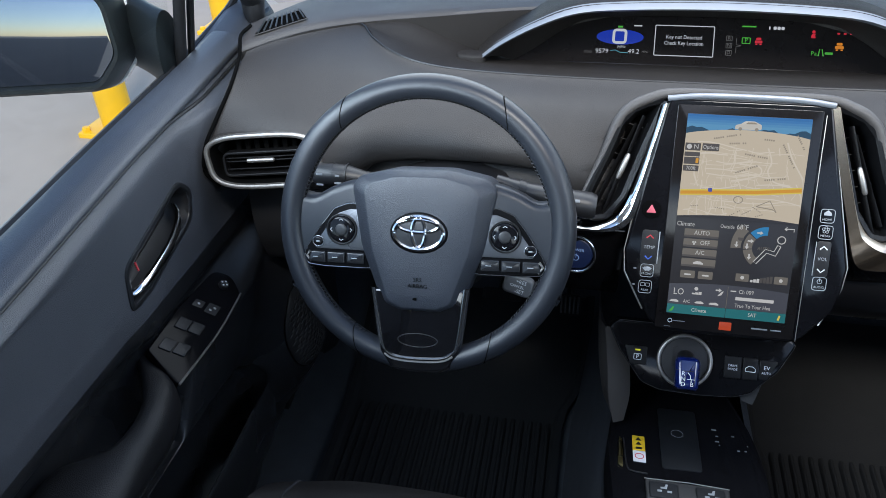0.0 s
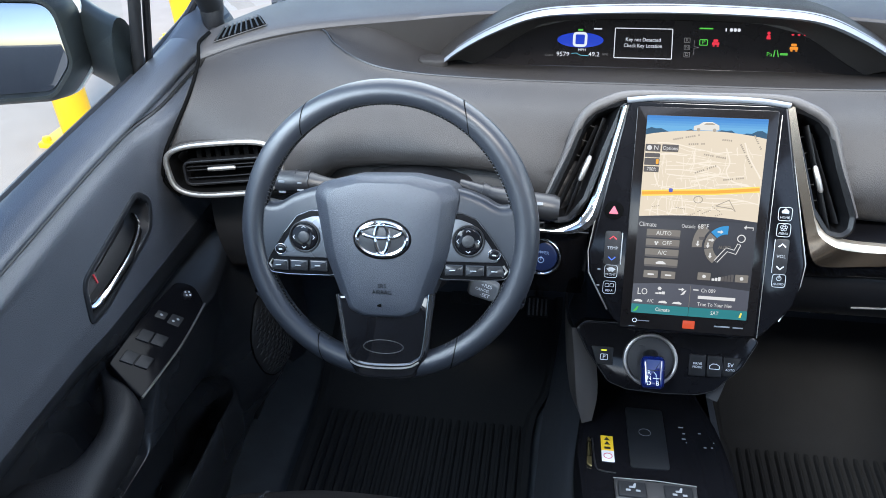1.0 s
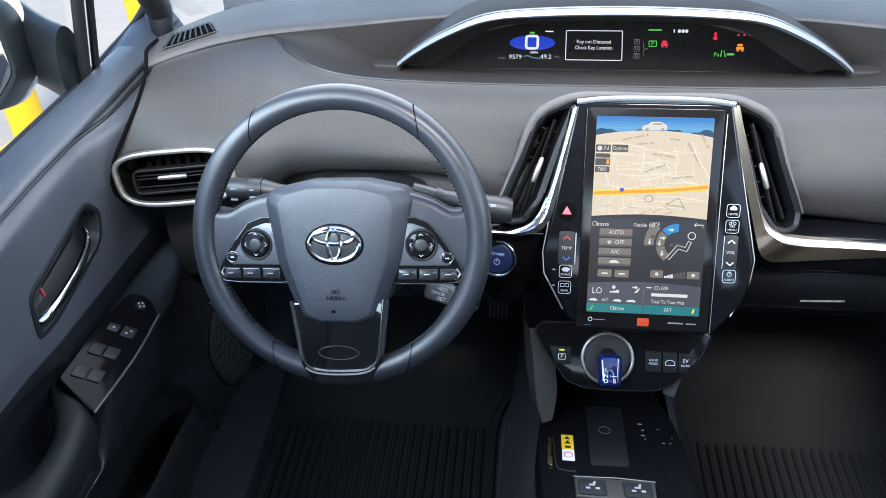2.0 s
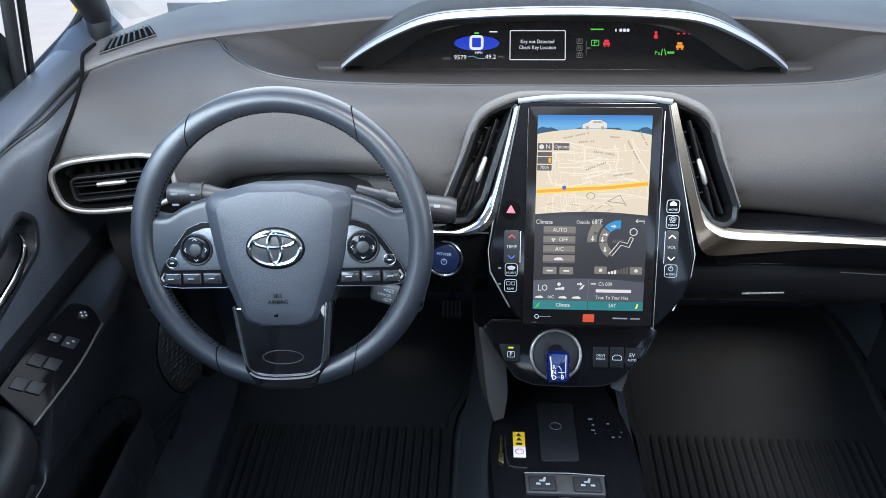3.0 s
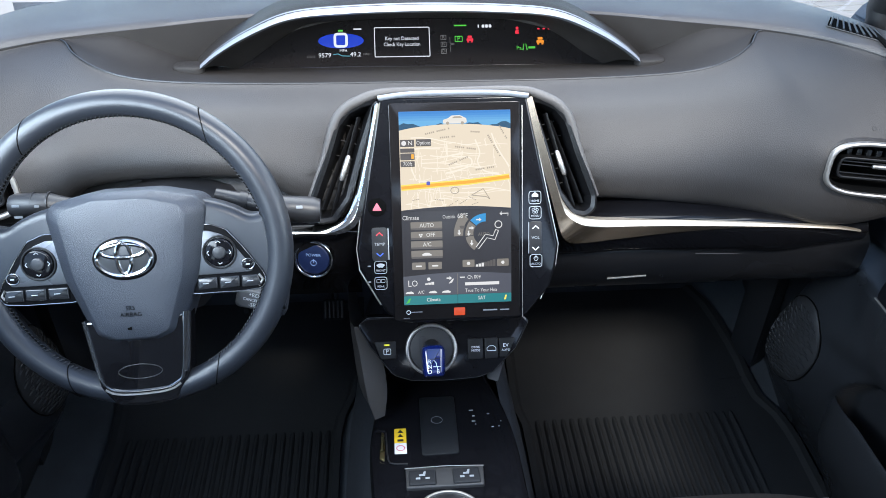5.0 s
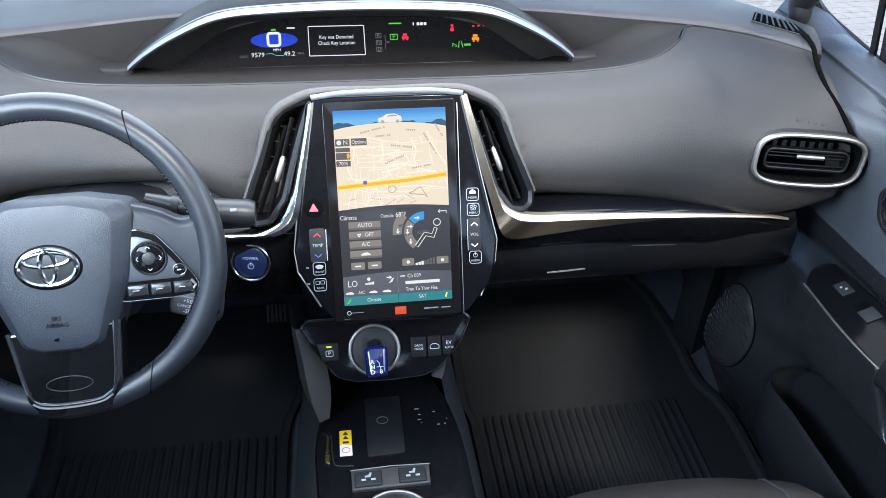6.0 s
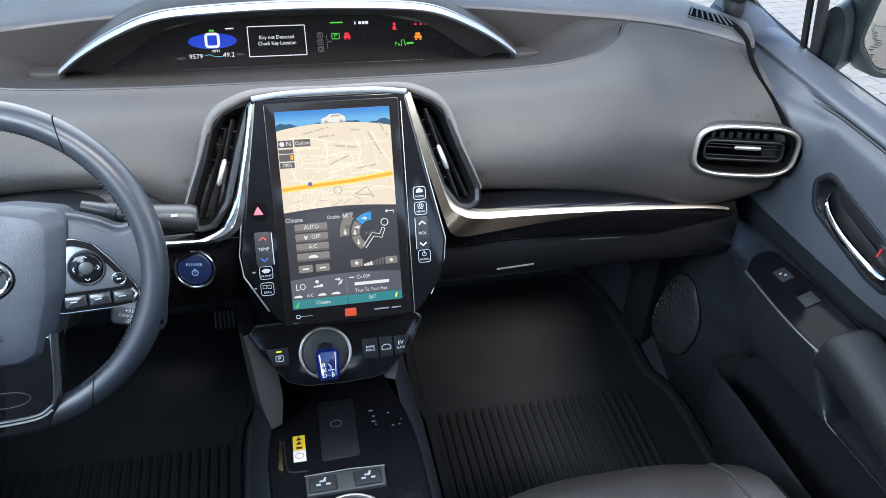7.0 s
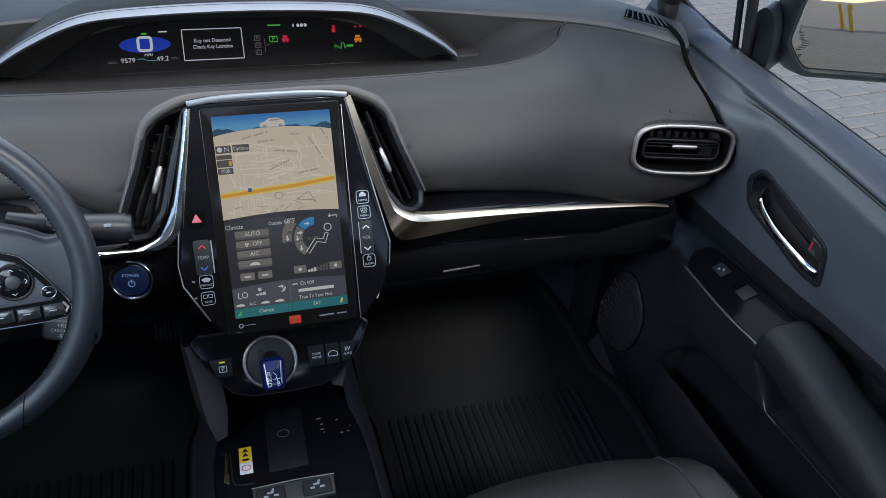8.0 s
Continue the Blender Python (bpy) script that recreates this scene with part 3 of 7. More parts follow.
part("odd_mark", slab(rect(-0.139, 0.0235, -0.126, 0.0255, 0.0005), 0.0004, 0.0008, C0, 0.0001), WHITE_L, readout)
box = part("message_box", band(rect(-0.1056, -0.0235, -0.0146, 0.027, 0.002), 0.0013, 0.0004, 0.0009, C0, 0.0002), WHITE_L, binnacle, "white framed warning message")
writing("message_words", "Key not Detected", 0.0088, at(C0, -0.0605, 0.0075, 0.001), WHITE_L, box, squeeze=0.86)
writing("message_words", "Check Key Location", 0.0088, at(C0, -0.0605, -0.0025, 0.001), WHITE_L, box, squeeze=0.83)
for k, ch in enumerate("RND"):
    y = 0.0085 - 0.0117 * k
    part("gear_box", band(rect(0.0032, y - 0.0042, 0.0125, y + 0.0042, 0.001), 0.0008, 0.0004, 0.0008, C0, 0.0002), DIM_L, binnacle)
    writing("gear_letter", ch, 0.0075, at(C0, 0.0078, y, 0.001), DIM_L, binnacle)
part("gear_box", band(rect(0.0265, 0.0006, 0.0395, 0.0108, 0.0015), 0.0012, 0.0004, 0.0008, C0, 0.0002), GREEN_L, binnacle, "green lit park letter")
writing("gear_letter", "P", 0.0105, at(C0, 0.033, 0.0056, 0.001), GREEN_L, binnacle)
part("gear_gate", strip([C0 @ Vector(p) for p in ((0.0185, 0.0085, 0), (0.0185, -0.0015, 0), (0.026, -0.0032, 0))], 0.0008, C0.to_3x3() @ Vector((0, 0, 1)), 0.001), DIM_L, binnacle)
part("gear_gate", strip([C0 @ Vector(p) for p in ((0.0185, -0.0155, 0), (0.0185, -0.0045, 0), (0.026, -0.0032, 0))], 0.0008, C0.to_3x3() @ Vector((0, 0, 1)), 0.001), DIM_L, binnacle)


def sign(name, x, y, w, h, mat, shape=0):
    """A small warning symbol: 0 a bar, 1 a car, 2 a seated figure's belt, 3 a dashed lane."""
    bm = bmesh.new()
    if shape == 0:
        slab(rect(x - w / 2, y - h / 2, x + w / 2, y + h / 2, min(w, h) * 0.3), 0.0004, 0.0009, C0, 0.0001, bm=bm)
    elif shape == 1:
        slab(rect(x - w / 2, y - h * 0.28, x + w / 2, y + h * 0.1, h * 0.12), 0.0004, 0.0009, C0, 0.0001, bm=bm)
        slab(rect(x - w * 0.33, y + h * 0.16, x + w * 0.33, y + h * 0.5, h * 0.12), 0.0004, 0.0009, C0, 0.0001, bm=bm)
        for d in (-1, 1):
            slab(rect(x + d * w * 0.28 - w * 0.14, y - h * 0.5, x + d * w * 0.28 + w * 0.14, y - h * 0.34, h * 0.05), 0.0004, 0.0009, C0, 0.0001, bm=bm)
    elif shape == 2:
        slab(disc(h * 0.2, 10, x + w * 0.05, y + h * 0.3), 0.0004, 0.0009, C0, 0.0001, bm=bm)
        slab(rounded([(x - w * 0.35, y - h * 0.1), (x - w * 0.1, y + h * 0.08), (x + w * 0.4, y + h * 0.05), (x + w * 0.3, y - h * 0.2), (x + w * 0.45, y - h * 0.5), (x - w * 0.4, y - h * 0.5)], h * 0.06, 2), 0.0004, 0.0009, C0, 0.0001, bm=bm)
    else:
        for d in (-1, 1):
            slab([Vector(p) for p in ((x + d * w * 0.5, y - h * 0.5), (x + d * w * 0.3, y - h * 0.5), (x + d * w * 0.12, y + h * 0.5), (x + d * w * 0.25, y + h * 0.5))], 0.0004, 0.0009, C0, 0.0001, bm=bm)
    return part(name, bm, mat, binnacle)


sign("warning_sign", 0.0515, 0.0052, 0.011, 0.0115, RED_L, 1)
sign("warning_sign", 0.1305, 0.0193, 0.008, 0.0125, RED_L, 2)
sign("warning_sign", 0.1686, 0.0006, 0.0125, 0.0125, AMBER_L, 1)
sign("warning_sign", 0.1425, -0.0095, 0.009, 0.011, GREEN_L, 3)
sign("warning_sign", 0.154, -0.0105, 0.0115, 0.0035, GREEN_L, 0)
sign("warning_sign", 0.0362, 0.0285, 0.021, 0.0022, GREEN_L, 0)
for k in range(3):
    sign("warning_dot", 0.1665 + 0.009 * k, 0.0213, 0.004, 0.0024, RED_L, 0)
writing("park_aid_letters", "Pa", 0.0095, at(C0, 0.1325, -0.0115, 0.001), GREEN_L, binnacle)
for k in range(4):
    sign("clock_bar", 0.0665 + 0.0058 * k + (0.002 if k else 0), 0.027, 0.0045 if k else 0.002, 0.005, WHITE_L, 0)
# ---- centre stack with the screen ----
SF = axes((0, 1.0, 0.76), 24.8)
stack = thing("centre_screen", (0, 0.92, 0.56), "tall touchscreen in a glossy black surround with metal edges", "screen")
face_out = rounded([(-0.0985, 0.0195), (0.0985, 0.0195), (0.1425, -0.186), (0.139, -0.215), (0.131, -0.243), (0.094, -0.2885), (-0.078, -0.2885), (-0.0975, -0.273), (-0.1325, -0.21), (-0.1355, -0.181)],
                   [0.008, 0.008, 0.02, 0.02, 0.02, 0.03, 0.03, 0.02, 0.02, 0.02], 4)
face_out = list(reversed(face_out))
part("surround", slab(face_out, -0.05, 0.0, SF, 0.004, 4), PIANO, stack, "glossy black surround")
for s in (-1, 1):
    edge = [(s * 0.1005, 0.012), (s * 0.122, -0.09), (s * (0.1425 if s > 0 else 0.1355), -0.183), (s * (0.1395 if s > 0 else 0.133), -0.212), (s * (0.118 if s > 0 else 0.105), -0.262)]
    part("edge_line", tube([SF @ Vector((x, y, -0.003)) for x, y in edge], 0.0011, 6), SATIN, stack, "thin bright edge")
part("glass_panel", slab(list(reversed(rect(-0.0865, -0.284, 0.0885, 0.0115, 0.003))), 0.0002, 0.0016, SF, 0.0008), SCREEN_GLASS, stack, "dark screen glass")
part("cap_strip", tube([SF @ Vector(p) for p in spline([(-0.1, 0.018, 0.002), (-0.06, 0.0225, 0.003), (0, 0.0235, 0.003), (0.06, 0.0225, 0.003), (0.1, 0.018, 0.002)], 6)], 0.0029, 10, flat=1.3), SILVER, stack, "polished metal top strip")
for x0, x1 in ((0.0915, 0.0925),):
    part("groove", slab(rect(x0, -0.286, x1, 0.006, 0.0004), 0.0, 0.0008, SF, 0.0002), SATIN, stack)

MAP_BASE, MAP_ROAD, MAP_YEL, MAP_ORG, MAP_INK, SKY_L, HILL_L, MENU_L, KEYS_L, KEYS_D, KEYB_L, TEAL_L, INFO_L, TEXT_L = (glowing("shown_" + n, c, e) for n, c, e in (
    ("map_ground", (0.74, 0.64, 0.49), 1.05), ("street", (0.86, 0.78, 0.65), 1.05), ("highway_edge", (0.95, 0.75, 0.12), 1.0), ("highway", (0.9, 0.42, 0.02), 1.0),
    ("map_ink", (0.4, 0.35, 0.28), 1.0), ("sky", (0.03, 0.24, 0.66), 0.9), ("hills", (0.01, 0.1, 0.2), 0.8), ("menu", (0.032, 0.032, 0.034), 1.0), ("key", (0.2, 0.18, 0.15), 1.0), ("key_dark", (0.1, 0.09, 0.08), 1.0),
    ("blue_key", (0.02, 0.28, 0.62), 1.0), ("teal_bar", (0.015, 0.2, 0.22), 1.0), ("info", (0.075, 0.08, 0.1), 1.0), ("letters", (0.75, 0.75, 0.75), 1.0)))
display = part("display", slab(list(reversed(rect(-0.0735, -0.2625, 0.0762, 0.0005, 0.0005))), 0.0017, 0.0021, SF, 0.0001), MENU_L, stack, "lit display with map and climate menu")


def shown(name, outline, layer, mat):
    return part(name, slab(outline, 0.0021, 0.0021 + 0.00022 * layer, SF, 0.00004, 1), mat, display)


def panel(name, x0, y0, x1, y1, layer, mat, r=0.001):
    return shown(name, rect(x0, y0, x1, y1, r, 3), layer, mat)


def word(text, x, y, size, mat=None, align="CENTER", squeeze=1.0, layer=5, spin=0):
    return writing("display_text", text, size, at(SF, x, y, 0.0021 + 0.00022 * layer, spin), mat or TEXT_L, display, align, squeeze)


# map half: sky, hills, streets
panel("shown_sky", -0.0733, -0.03, 0.0758, 0.0003, 1, SKY_L)
for k in range(4):
    panel("shown_low_sky", -0.0733, -0.03, 0.0758, -0.003 - 0.003 * k, 1.2 + 0.4 * k, glowing("shown_sky_band", (0.045 + 0.03 * k, 0.27 + 0.055 * k, 0.67 + 0.03 * k), 0.95), 0.0002)
hills = [Vector((-0.0733, -0.035))] + [Vector((-0.0733 + 0.1491 * k / 24, -0.0175 + 0.0025 * math.sin(k * 0.9) + 0.0012 * math.sin(k * 2.3) - (0.0015 if 6 < k < 15 else 0))) for k in range(25)] + [Vector((0.0758, -0.035))]
shown("shown_skyline", hills, 3, HILL_L)
ground_map = [Vector((-0.0733, -0.131))] + [Vector((0.0758, -0.131))] + [Vector((0.0758 - 0.1491 * k / 16, -0.0245 + 0.0075 * math.sin(math.pi * (k / 16)) ** 0.8)) for k in range(17)]
shown("shown_map", ground_map, 4, MAP_BASE)
rnd = random.Random(7)
nrm = SF.to_3x3() @ Vector((0, 0, 1))
bm = bmesh.new()


def street(pts, w, bm, layer=5):
    strip([SF @ Vector((x, y, 0.0021 + 0.00022 * layer)) for x, y in pts], w, nrm, 0, bm)


for k in range(34):
    y = -0.034 - 0.0028 * k + rnd.uniform(-0.001, 0.001)
    x0 = rnd.uniform(-0.072, 0.02)
    x1 = min(0.0745, x0 + rnd.uniform(0.025, 0.08))
    s = rnd.uniform(-0.12, 0.14)
    street([(x0 + (x1 - x0) * f, max(-0.129, min(-0.027, y + s * (x1 - x0) * f + 0.0018 * math.sin(f * 5 + k)))) for f in (0, 0.25, 0.5, 0.75, 1)], 0.0008 + 0.0006 * (k % 3 == 0), bm)
for k in range(60):
    x = -0.071 + 0.1445 * rnd.random()
    y0 = rnd.uniform(-0.12, -0.034)
    y1 = max(-0.1295, y0 - rnd.uniform(0.008, 0.03))
    s = rnd.uniform(-0.35, 0.35)
    street([(max(-0.0725, min(0.075, x + s * (y0 - y1) * f + 0.0016 * math.sin(f * 4 + k))), y0 + (y1 - y0) * f) for f in (0, 0.3, 0.6, 1)], 0.0007 + 0.0006 * (k % 4 == 0), bm)
for pts in ([(0.028, -0.038), (0.034, -0.055), (0.031, -0.068), (0.04, -0.08), (0.06, -0.084)], [(0.05, -0.03), (0.058, -0.05), (0.074, -0.075)], [(-0.004, -0.06), (0.02, -0.062), (0.022, -0.072), (0.006, -0.078), (-0.012, -0.082)]):
    street([(p.x, p.y) for p in spline([Vector(p) for p in pts], 5)], 0.0018, bm)
tagged(part("shown_street_net", bm, MAP_ROAD, display, merge=False), kind="stuff")
for w, mat, l in ((0.0078, MAP_YEL, 6), (0.0042, MAP_ORG, 7)):
    bm = bmesh.new()
    street([(-0.0725, -0.1005), (-0.03, -0.0975), (0.02, -0.0945), (0.074, -0.0885)], w, bm, l)
    part("shown_highway", bm, mat, display)
bm = bmesh.new()
for x, y, w, a in ((-0.022, -0.026, 0.034, 12), (-0.008, -0.034, 0.022, 4), (0.016, -0.049, 0.03, -8), (0.006, -0.0655, 0.03, 22), (0.042, -0.0765, 0.028, 8), (0.054, -0.048, 0.036, -60), (0.066, -0.03, 0.022, -60), (0.03, -0.028, 0.016, -4),
                   (-0.052, -0.1165, 0.012, 10), (-0.02, -0.118, 0.016, -8), (-0.004, -0.1235, 0.022, 30), (0.012, -0.1205, 0.014, 28), (0.024, -0.117, 0.014, -30), (0.028, -0.1235, 0.012, 20)):
    c, s = math.cos(radians(a)), math.sin(radians(a))
    bm = bmesh.new()
    for k in range(int(w / 0.0026)):
        d = -w / 2 + 0.0026 * k
        if k % 6 != 5:
            street([(x + c * d, y + s * d), (x + c * (d + 0.0016), y + s * (d + 0.0016))], 0.0021 if y > -0.1 else 0.0012, bm, 7)
    part("shown_name_bar", bm, MAP_INK, display, merge=False)
bm = bmesh.new()
street([(0.022, -0.1125), (0.038, -0.104), (0.047, -0.1185), (0.042, -0.115), (0.022, -0.1125)], 0.0012, bm, 8)
part("shown_arrow", bm, MAP_INK, display)
part("shown_locator", band(disc(0.006, 20, -0.0005, -0.1055, 0.0048), 0.001, 0.003, 0.0042, SF, 0.0001), MAP_INK, display)
# the little parked car on the skyline
bm = bmesh.new()
slab(rounded([(-0.0145, -0.0165), (-0.0145, -0.0115), (-0.008, -0.0095), (-0.003, -0.006), (0.008, -0.0058), (0.0165, -0.0098), (0.0172, -0.0155), (0.012, -0.0165)], 0.0015, 3), 0.0021, 0.0037, SF, 0.0001, bm=bm)
part("shown_small_car", bm, glowing("shown_car_white", (0.75, 0.72, 0.66)), display)
bm = bmesh.new()
slab(rounded([(-0.003, -0.0095), (0.0, -0.0072), (0.0078, -0.0068), (0.0125, -0.0092)], 0.0006, 2), 0.0021, 0.0039, SF, 0.0001, bm=bm)
for x in (-0.0085, 0.0112):
    slab(disc(0.0022, 12, x, -0.0158), 0.0021, 0.0039, SF, 0.0001, bm=bm)
part("shown_car_windows", bm, MAP_INK, display)
for x0, y0, x1, y1 in ((-0.0725, -0.046, -0.0535, -0.0365), (-0.0515, -0.0455, -0.031, -0.0362), (-0.0725, -0.0535, -0.0535, -0.048), (-0.0725, -0.0635, -0.0535, -0.0545), (-0.0725, -0.0725, -0.0535, -0.065)):
    panel("shown_key", x0, y0, x1, y1, 8, KEYS_D)
word("N", -0.059, -0.0412, 0.0082, layer=10)
shown("shown_compass", disc(0.0032, 14, -0.0675, -0.0412), 9, TEXT_L)
word("Options", -0.0413, -0.041, 0.0072, layer=10, squeeze=0.8)
word("700ft", -0.063, -0.0688, 0.0068, layer=10, squeeze=0.85)
shown("shown_signal", rounded([(-0.058, -0.062), (-0.0545, -0.062), (-0.0545, -0.0555), (-0.058, -0.0555)], 0.001, 2), 9, MAP_ORG)
shown("shown_route_shield", rounded([(-0.0385, -0.0975), (-0.0335, -0.0975), (-0.0335, -0.0925), (-0.0385, -0.0925)], 0.0015, 3), 9, glowing("shown_shield", (0.08, 0.1, 0.5)))
# curved lower edge of the map
edge = [Vector((-0.0733, -0.1318))] + [Vector((0.0758, -0.1318))] + [Vector((0.0758 - 0.1491 * k / 14, -0.131 + 0.0042 * math.sin(math.pi * k / 14))) for k in range(15)]
shown("shown_menu_edge", edge, 9, MENU_L)
# climate half
word("Climate", -0.0725, -0.1415, 0.0085, align="LEFT", squeeze=0.85)
word("Outside", -0.018, -0.1412, 0.0068, align="LEFT", squeeze=0.8)
word("68\u00b0F", 0.0095, -0.1405, 0.0092, squeeze=0.85)
for k, text in enumerate(("AUTO", "OFF", "A/C", "")):
    y = -0.1528 - 0.0131 * k
    panel("shown_button", -0.0615, y - 0.0055, -0.0185, y + 0.0055, 2, KEYS_L)
    panel("shown_button_foot", -0.0615, y - 0.0055, -0.0185, y - 0.0028, 3, KEYS_D)
    if text:
        word(text, -0.0395 + (0.005 if text == "OFF" else 0), y + 0.0006, 0.0078, squeeze=0.9)
for a in range(3):
    c, s = math.cos(a * 2.09 + 0.5) * 0.0016, math.sin(a * 2.09 + 0.5) * 0.0016
    shown("shown_fan_blade", disc(0.0013, 8, -0.048 + c, -0.1655 + s), 4, TEXT_L)
shown("shown_car_icon", rounded([(-0.0465, -0.1937), (-0.0465, -0.1915), (-0.0425, -0.1898), (-0.0375, -0.1898), (-0.034, -0.1922), (-0.0335, -0.1937)], 0.0008, 2), 4, TEXT_L)
for x0 in (-0.061, -0.0385):
    panel("shown_button", x0, -0.213, x0 + 0.0185, -0.203, 2, KEYS_L)
    panel("shown_button_mark", x0 + 0.005, -0.2092, x0 + 0.0135, -0.2072, 4, TEXT_L)


def sector(cx, cy, r0, r1, a0, a1, n=10):
    a = [radians(a0 + (a1 - a0) * k / n) for k in range(n + 1)]
    return [Vector((cx + r1 * math.cos(t), cy + r1 * math.sin(t))) for t in a] + [Vector((cx + r0 * math.cos(t), cy + r0 * math.sin(t))) for t in reversed(a)]


for a0, a1, mat in ((88, 138, KEYB_L), (141, 186, KEYS_L), (189, 236, KEYS_L)):
    shown("shown_airflow_key", sector(0.0405, -0.1655, 0.0165, 0.0275, a0, a1), 2, mat)
shown("shown_airflow_key", sector(0.0405, -0.1655, 0.0305, 0.043, 138, 184), 2, KEYS_L)


def arrow(x, y, a):
    c, s = math.cos(radians(a)), math.sin(radians(a))
    pts = [(-0.0035, -0.0009), (0.0005, -0.0009), (0.0005, -0.0026), (0.004, 0), (0.0005, 0.0026), (0.0005, 0.0009), (-0.0035, 0.0009)]
    shown("shown_arrow_mark", [Vector((x + p * c - q * s, y + p * s + q * c)) for p, q in pts], 4, TEXT_L)


arrow(0.0315, -0.1462, 0), arrow(0.0212, -0.1575, 0), arrow(0.0175, -0.1645, -90), arrow(0.0215, -0.178, -90), arrow(0.0045, -0.163, -90)
shown("shown_demist", rounded([(0.0045, -0.154), (0.0135, -0.154), (0.0115, -0.158), (0.0065, -0.158)], 0.001, 2), 4, KEYS_D)
word("AUTO", 0.0385, -0.1665, 0.0064, KEYS_L, squeeze=0.9)
part("shown_seat_icon", band(disc(0.0053, 20, 0.0585, -0.1535), 0.0011, 0.0022, 0.0034, SF, 0.0001), TEXT_L, display)
bm = bmesh.new()
for pts in ([(0.0585, -0.162), (0.0535, -0.1745), (0.0425, -0.1715), (0.031, -0.1865), (0.0275, -0.184), (0.0405, -0.1665), (0.051, -0.169), (0.0545, -0.1605), (0.0585, -0.162)],):
    street(pts, 0.0012, bm, 5)
part("shown_seat_icon", bm, TEXT_L, display)
bm = bmesh.new()
street([(0.0715, -0.1418), (0.0722, -0.1385), (0.0605, -0.1385), (0.0632, -0.1362)], 0.0013, bm, 5)
street([(0.0605, -0.1385), (0.0632, -0.1405)], 0.0013, bm, 5)
part("shown_back_mark", bm, TEXT_L, display)
for x0 in (0.0085, 0.056):
    panel("shown_button", x0, -0.2115, x0 + 0.0165, -0.2015, 2, KEYS_L)
    shown("shown_fan_blade", disc(0.0025, 6, x0 + 0.0082, -0.2065), 4, TEXT_L)
for k in range(7):
    panel("shown_fan_step", 0.0268 + 0.004 * k, -0.2115, 0.03 + 0.004 * k, -0.2085 + 0.0011 * k, 2, TEXT_L if k < 3 else KEYS_D, 0.0002)
info = [Vector((-0.0733, -0.2495)), Vector((0.0758, -0.2495))] + [Vector((0.0758 - 0.1491 * k / 12, -0.2225 + 0.004 * math.sin(math.pi * k / 12))) for k in range(13)]
shown("shown_info_panel", info, 2, INFO_L)
panel("shown_divider", 0.0008, -0.2495, 0.0014, -0.22, 3, KEYS_L, 0.0001)
word("LO", -0.0605, -0.2325, 0.0125, squeeze=0.85)
word("A/C", -0.0492, -0.2448, 0.0062, squeeze=0.85)
word("Ch 009", 0.0145, -0.2258, 0.0074, align="LEFT", squeeze=0.85)
word("True To Your Hea", 0.0115, -0.2445, 0.0072, align="LEFT", squeeze=0.8)
panel("shown_name_bar", 0.0115, -0.2372, 0.059, -0.233, 4, TEXT_L, 0.0006)
panel("shown_dash_mark", 0.0045, -0.2263, 0.0115, -0.2248, 4, TEXT_L, 0.0003)
for k in range(3):
    panel("shown_fan_step", -0.0435 + 0.0042 * k, -0.2345, -0.0397 + 0.0042 * k, -0.2325 + 0.0009 * k, 4, TEXT_L, 0.0002)
shown("shown_fan_blade", disc(0.0026, 6, -0.0385, -0.2268), 4, TEXT_L)
shown("shown_seat_mark", rounded([(-0.012, -0.2345), (-0.0065, -0.2325), (-0.0035, -0.2265), (-0.0065, -0.228), (-0.0085, -0.2305)], 0.0008, 2), 4, TEXT_L)
arrow(-0.0105, -0.2262, 0)
for x0, w in ((-0.0715, 0.0125), (-0.0395, 0.0125), (-0.0215, 0.0135)):
    shown("shown_status_mark", rounded([(x0, -0.2463), (x0 + w * 0.2, -0.244), (x0 + w * 0.7, -0.2432), (x0 + w, -0.2455), (x0 + w * 0.9, -0.2468)], 0.0006, 2), 4, TEXT_L)
panel("shown_bar", -0.0733, -0.2622, 0.0008, -0.2498, 3, TEAL_L)
panel("shown_bar", 0.0014, -0.2622, 0.0758, -0.2498, 3, TEAL_L)
word("Climate", -0.0325, -0.2558, 0.0072, squeeze=0.85, layer=6)
word("SAT", 0.0345, -0.2555, 0.0072, squeeze=0.85, layer=6)
shown("shown_seat_mark", rounded([(-0.0715, -0.2605), (-0.066, -0.259), (-0.0635, -0.2525), (-0.066, -0.2535), (-0.0685, -0.257)], 0.0008, 2), 6, GREEN_L)
shown("shown_note_mark", rounded([(0.0655, -0.259), (0.068, -0.259), (0.0695, -0.2525), (0.0675, -0.2525)], 0.0006, 2), 6, MAP_YEL)
# printed below the display
# the badge is no lamp; a glow is added to its orange
part("badge", slab(rect(-0.0045, -0.2795, 0.011, -0.2685, 0.001), 0.0014, 0.0022, SF, 0.0003), glowing("glowing_orange", (0.85, 0.1, 0.02), 0.75), stack, "small orange badge")
for x0, x1, y0, y1 in ((-0.064, -0.048, -0.2735, -0.2725), (-0.0745, -0.066, -0.2815, -0.281), (0.036, 0.056, -0.2745, -0.2725), (0.06, 0.073, -0.2745, -0.2728)):
    part("printed_bar", slab(rect(x0, y0, x1, y1, 0.0003), 0.0014, 0.0018, SF, 0.0001), DIM_INK, stack)
part("printed_ring", band(disc(0.003, 16, -0.0675, -0.273), 0.0007, 0.0014, 0.0019, SF, 0.0001), WHITE_INK, stack)


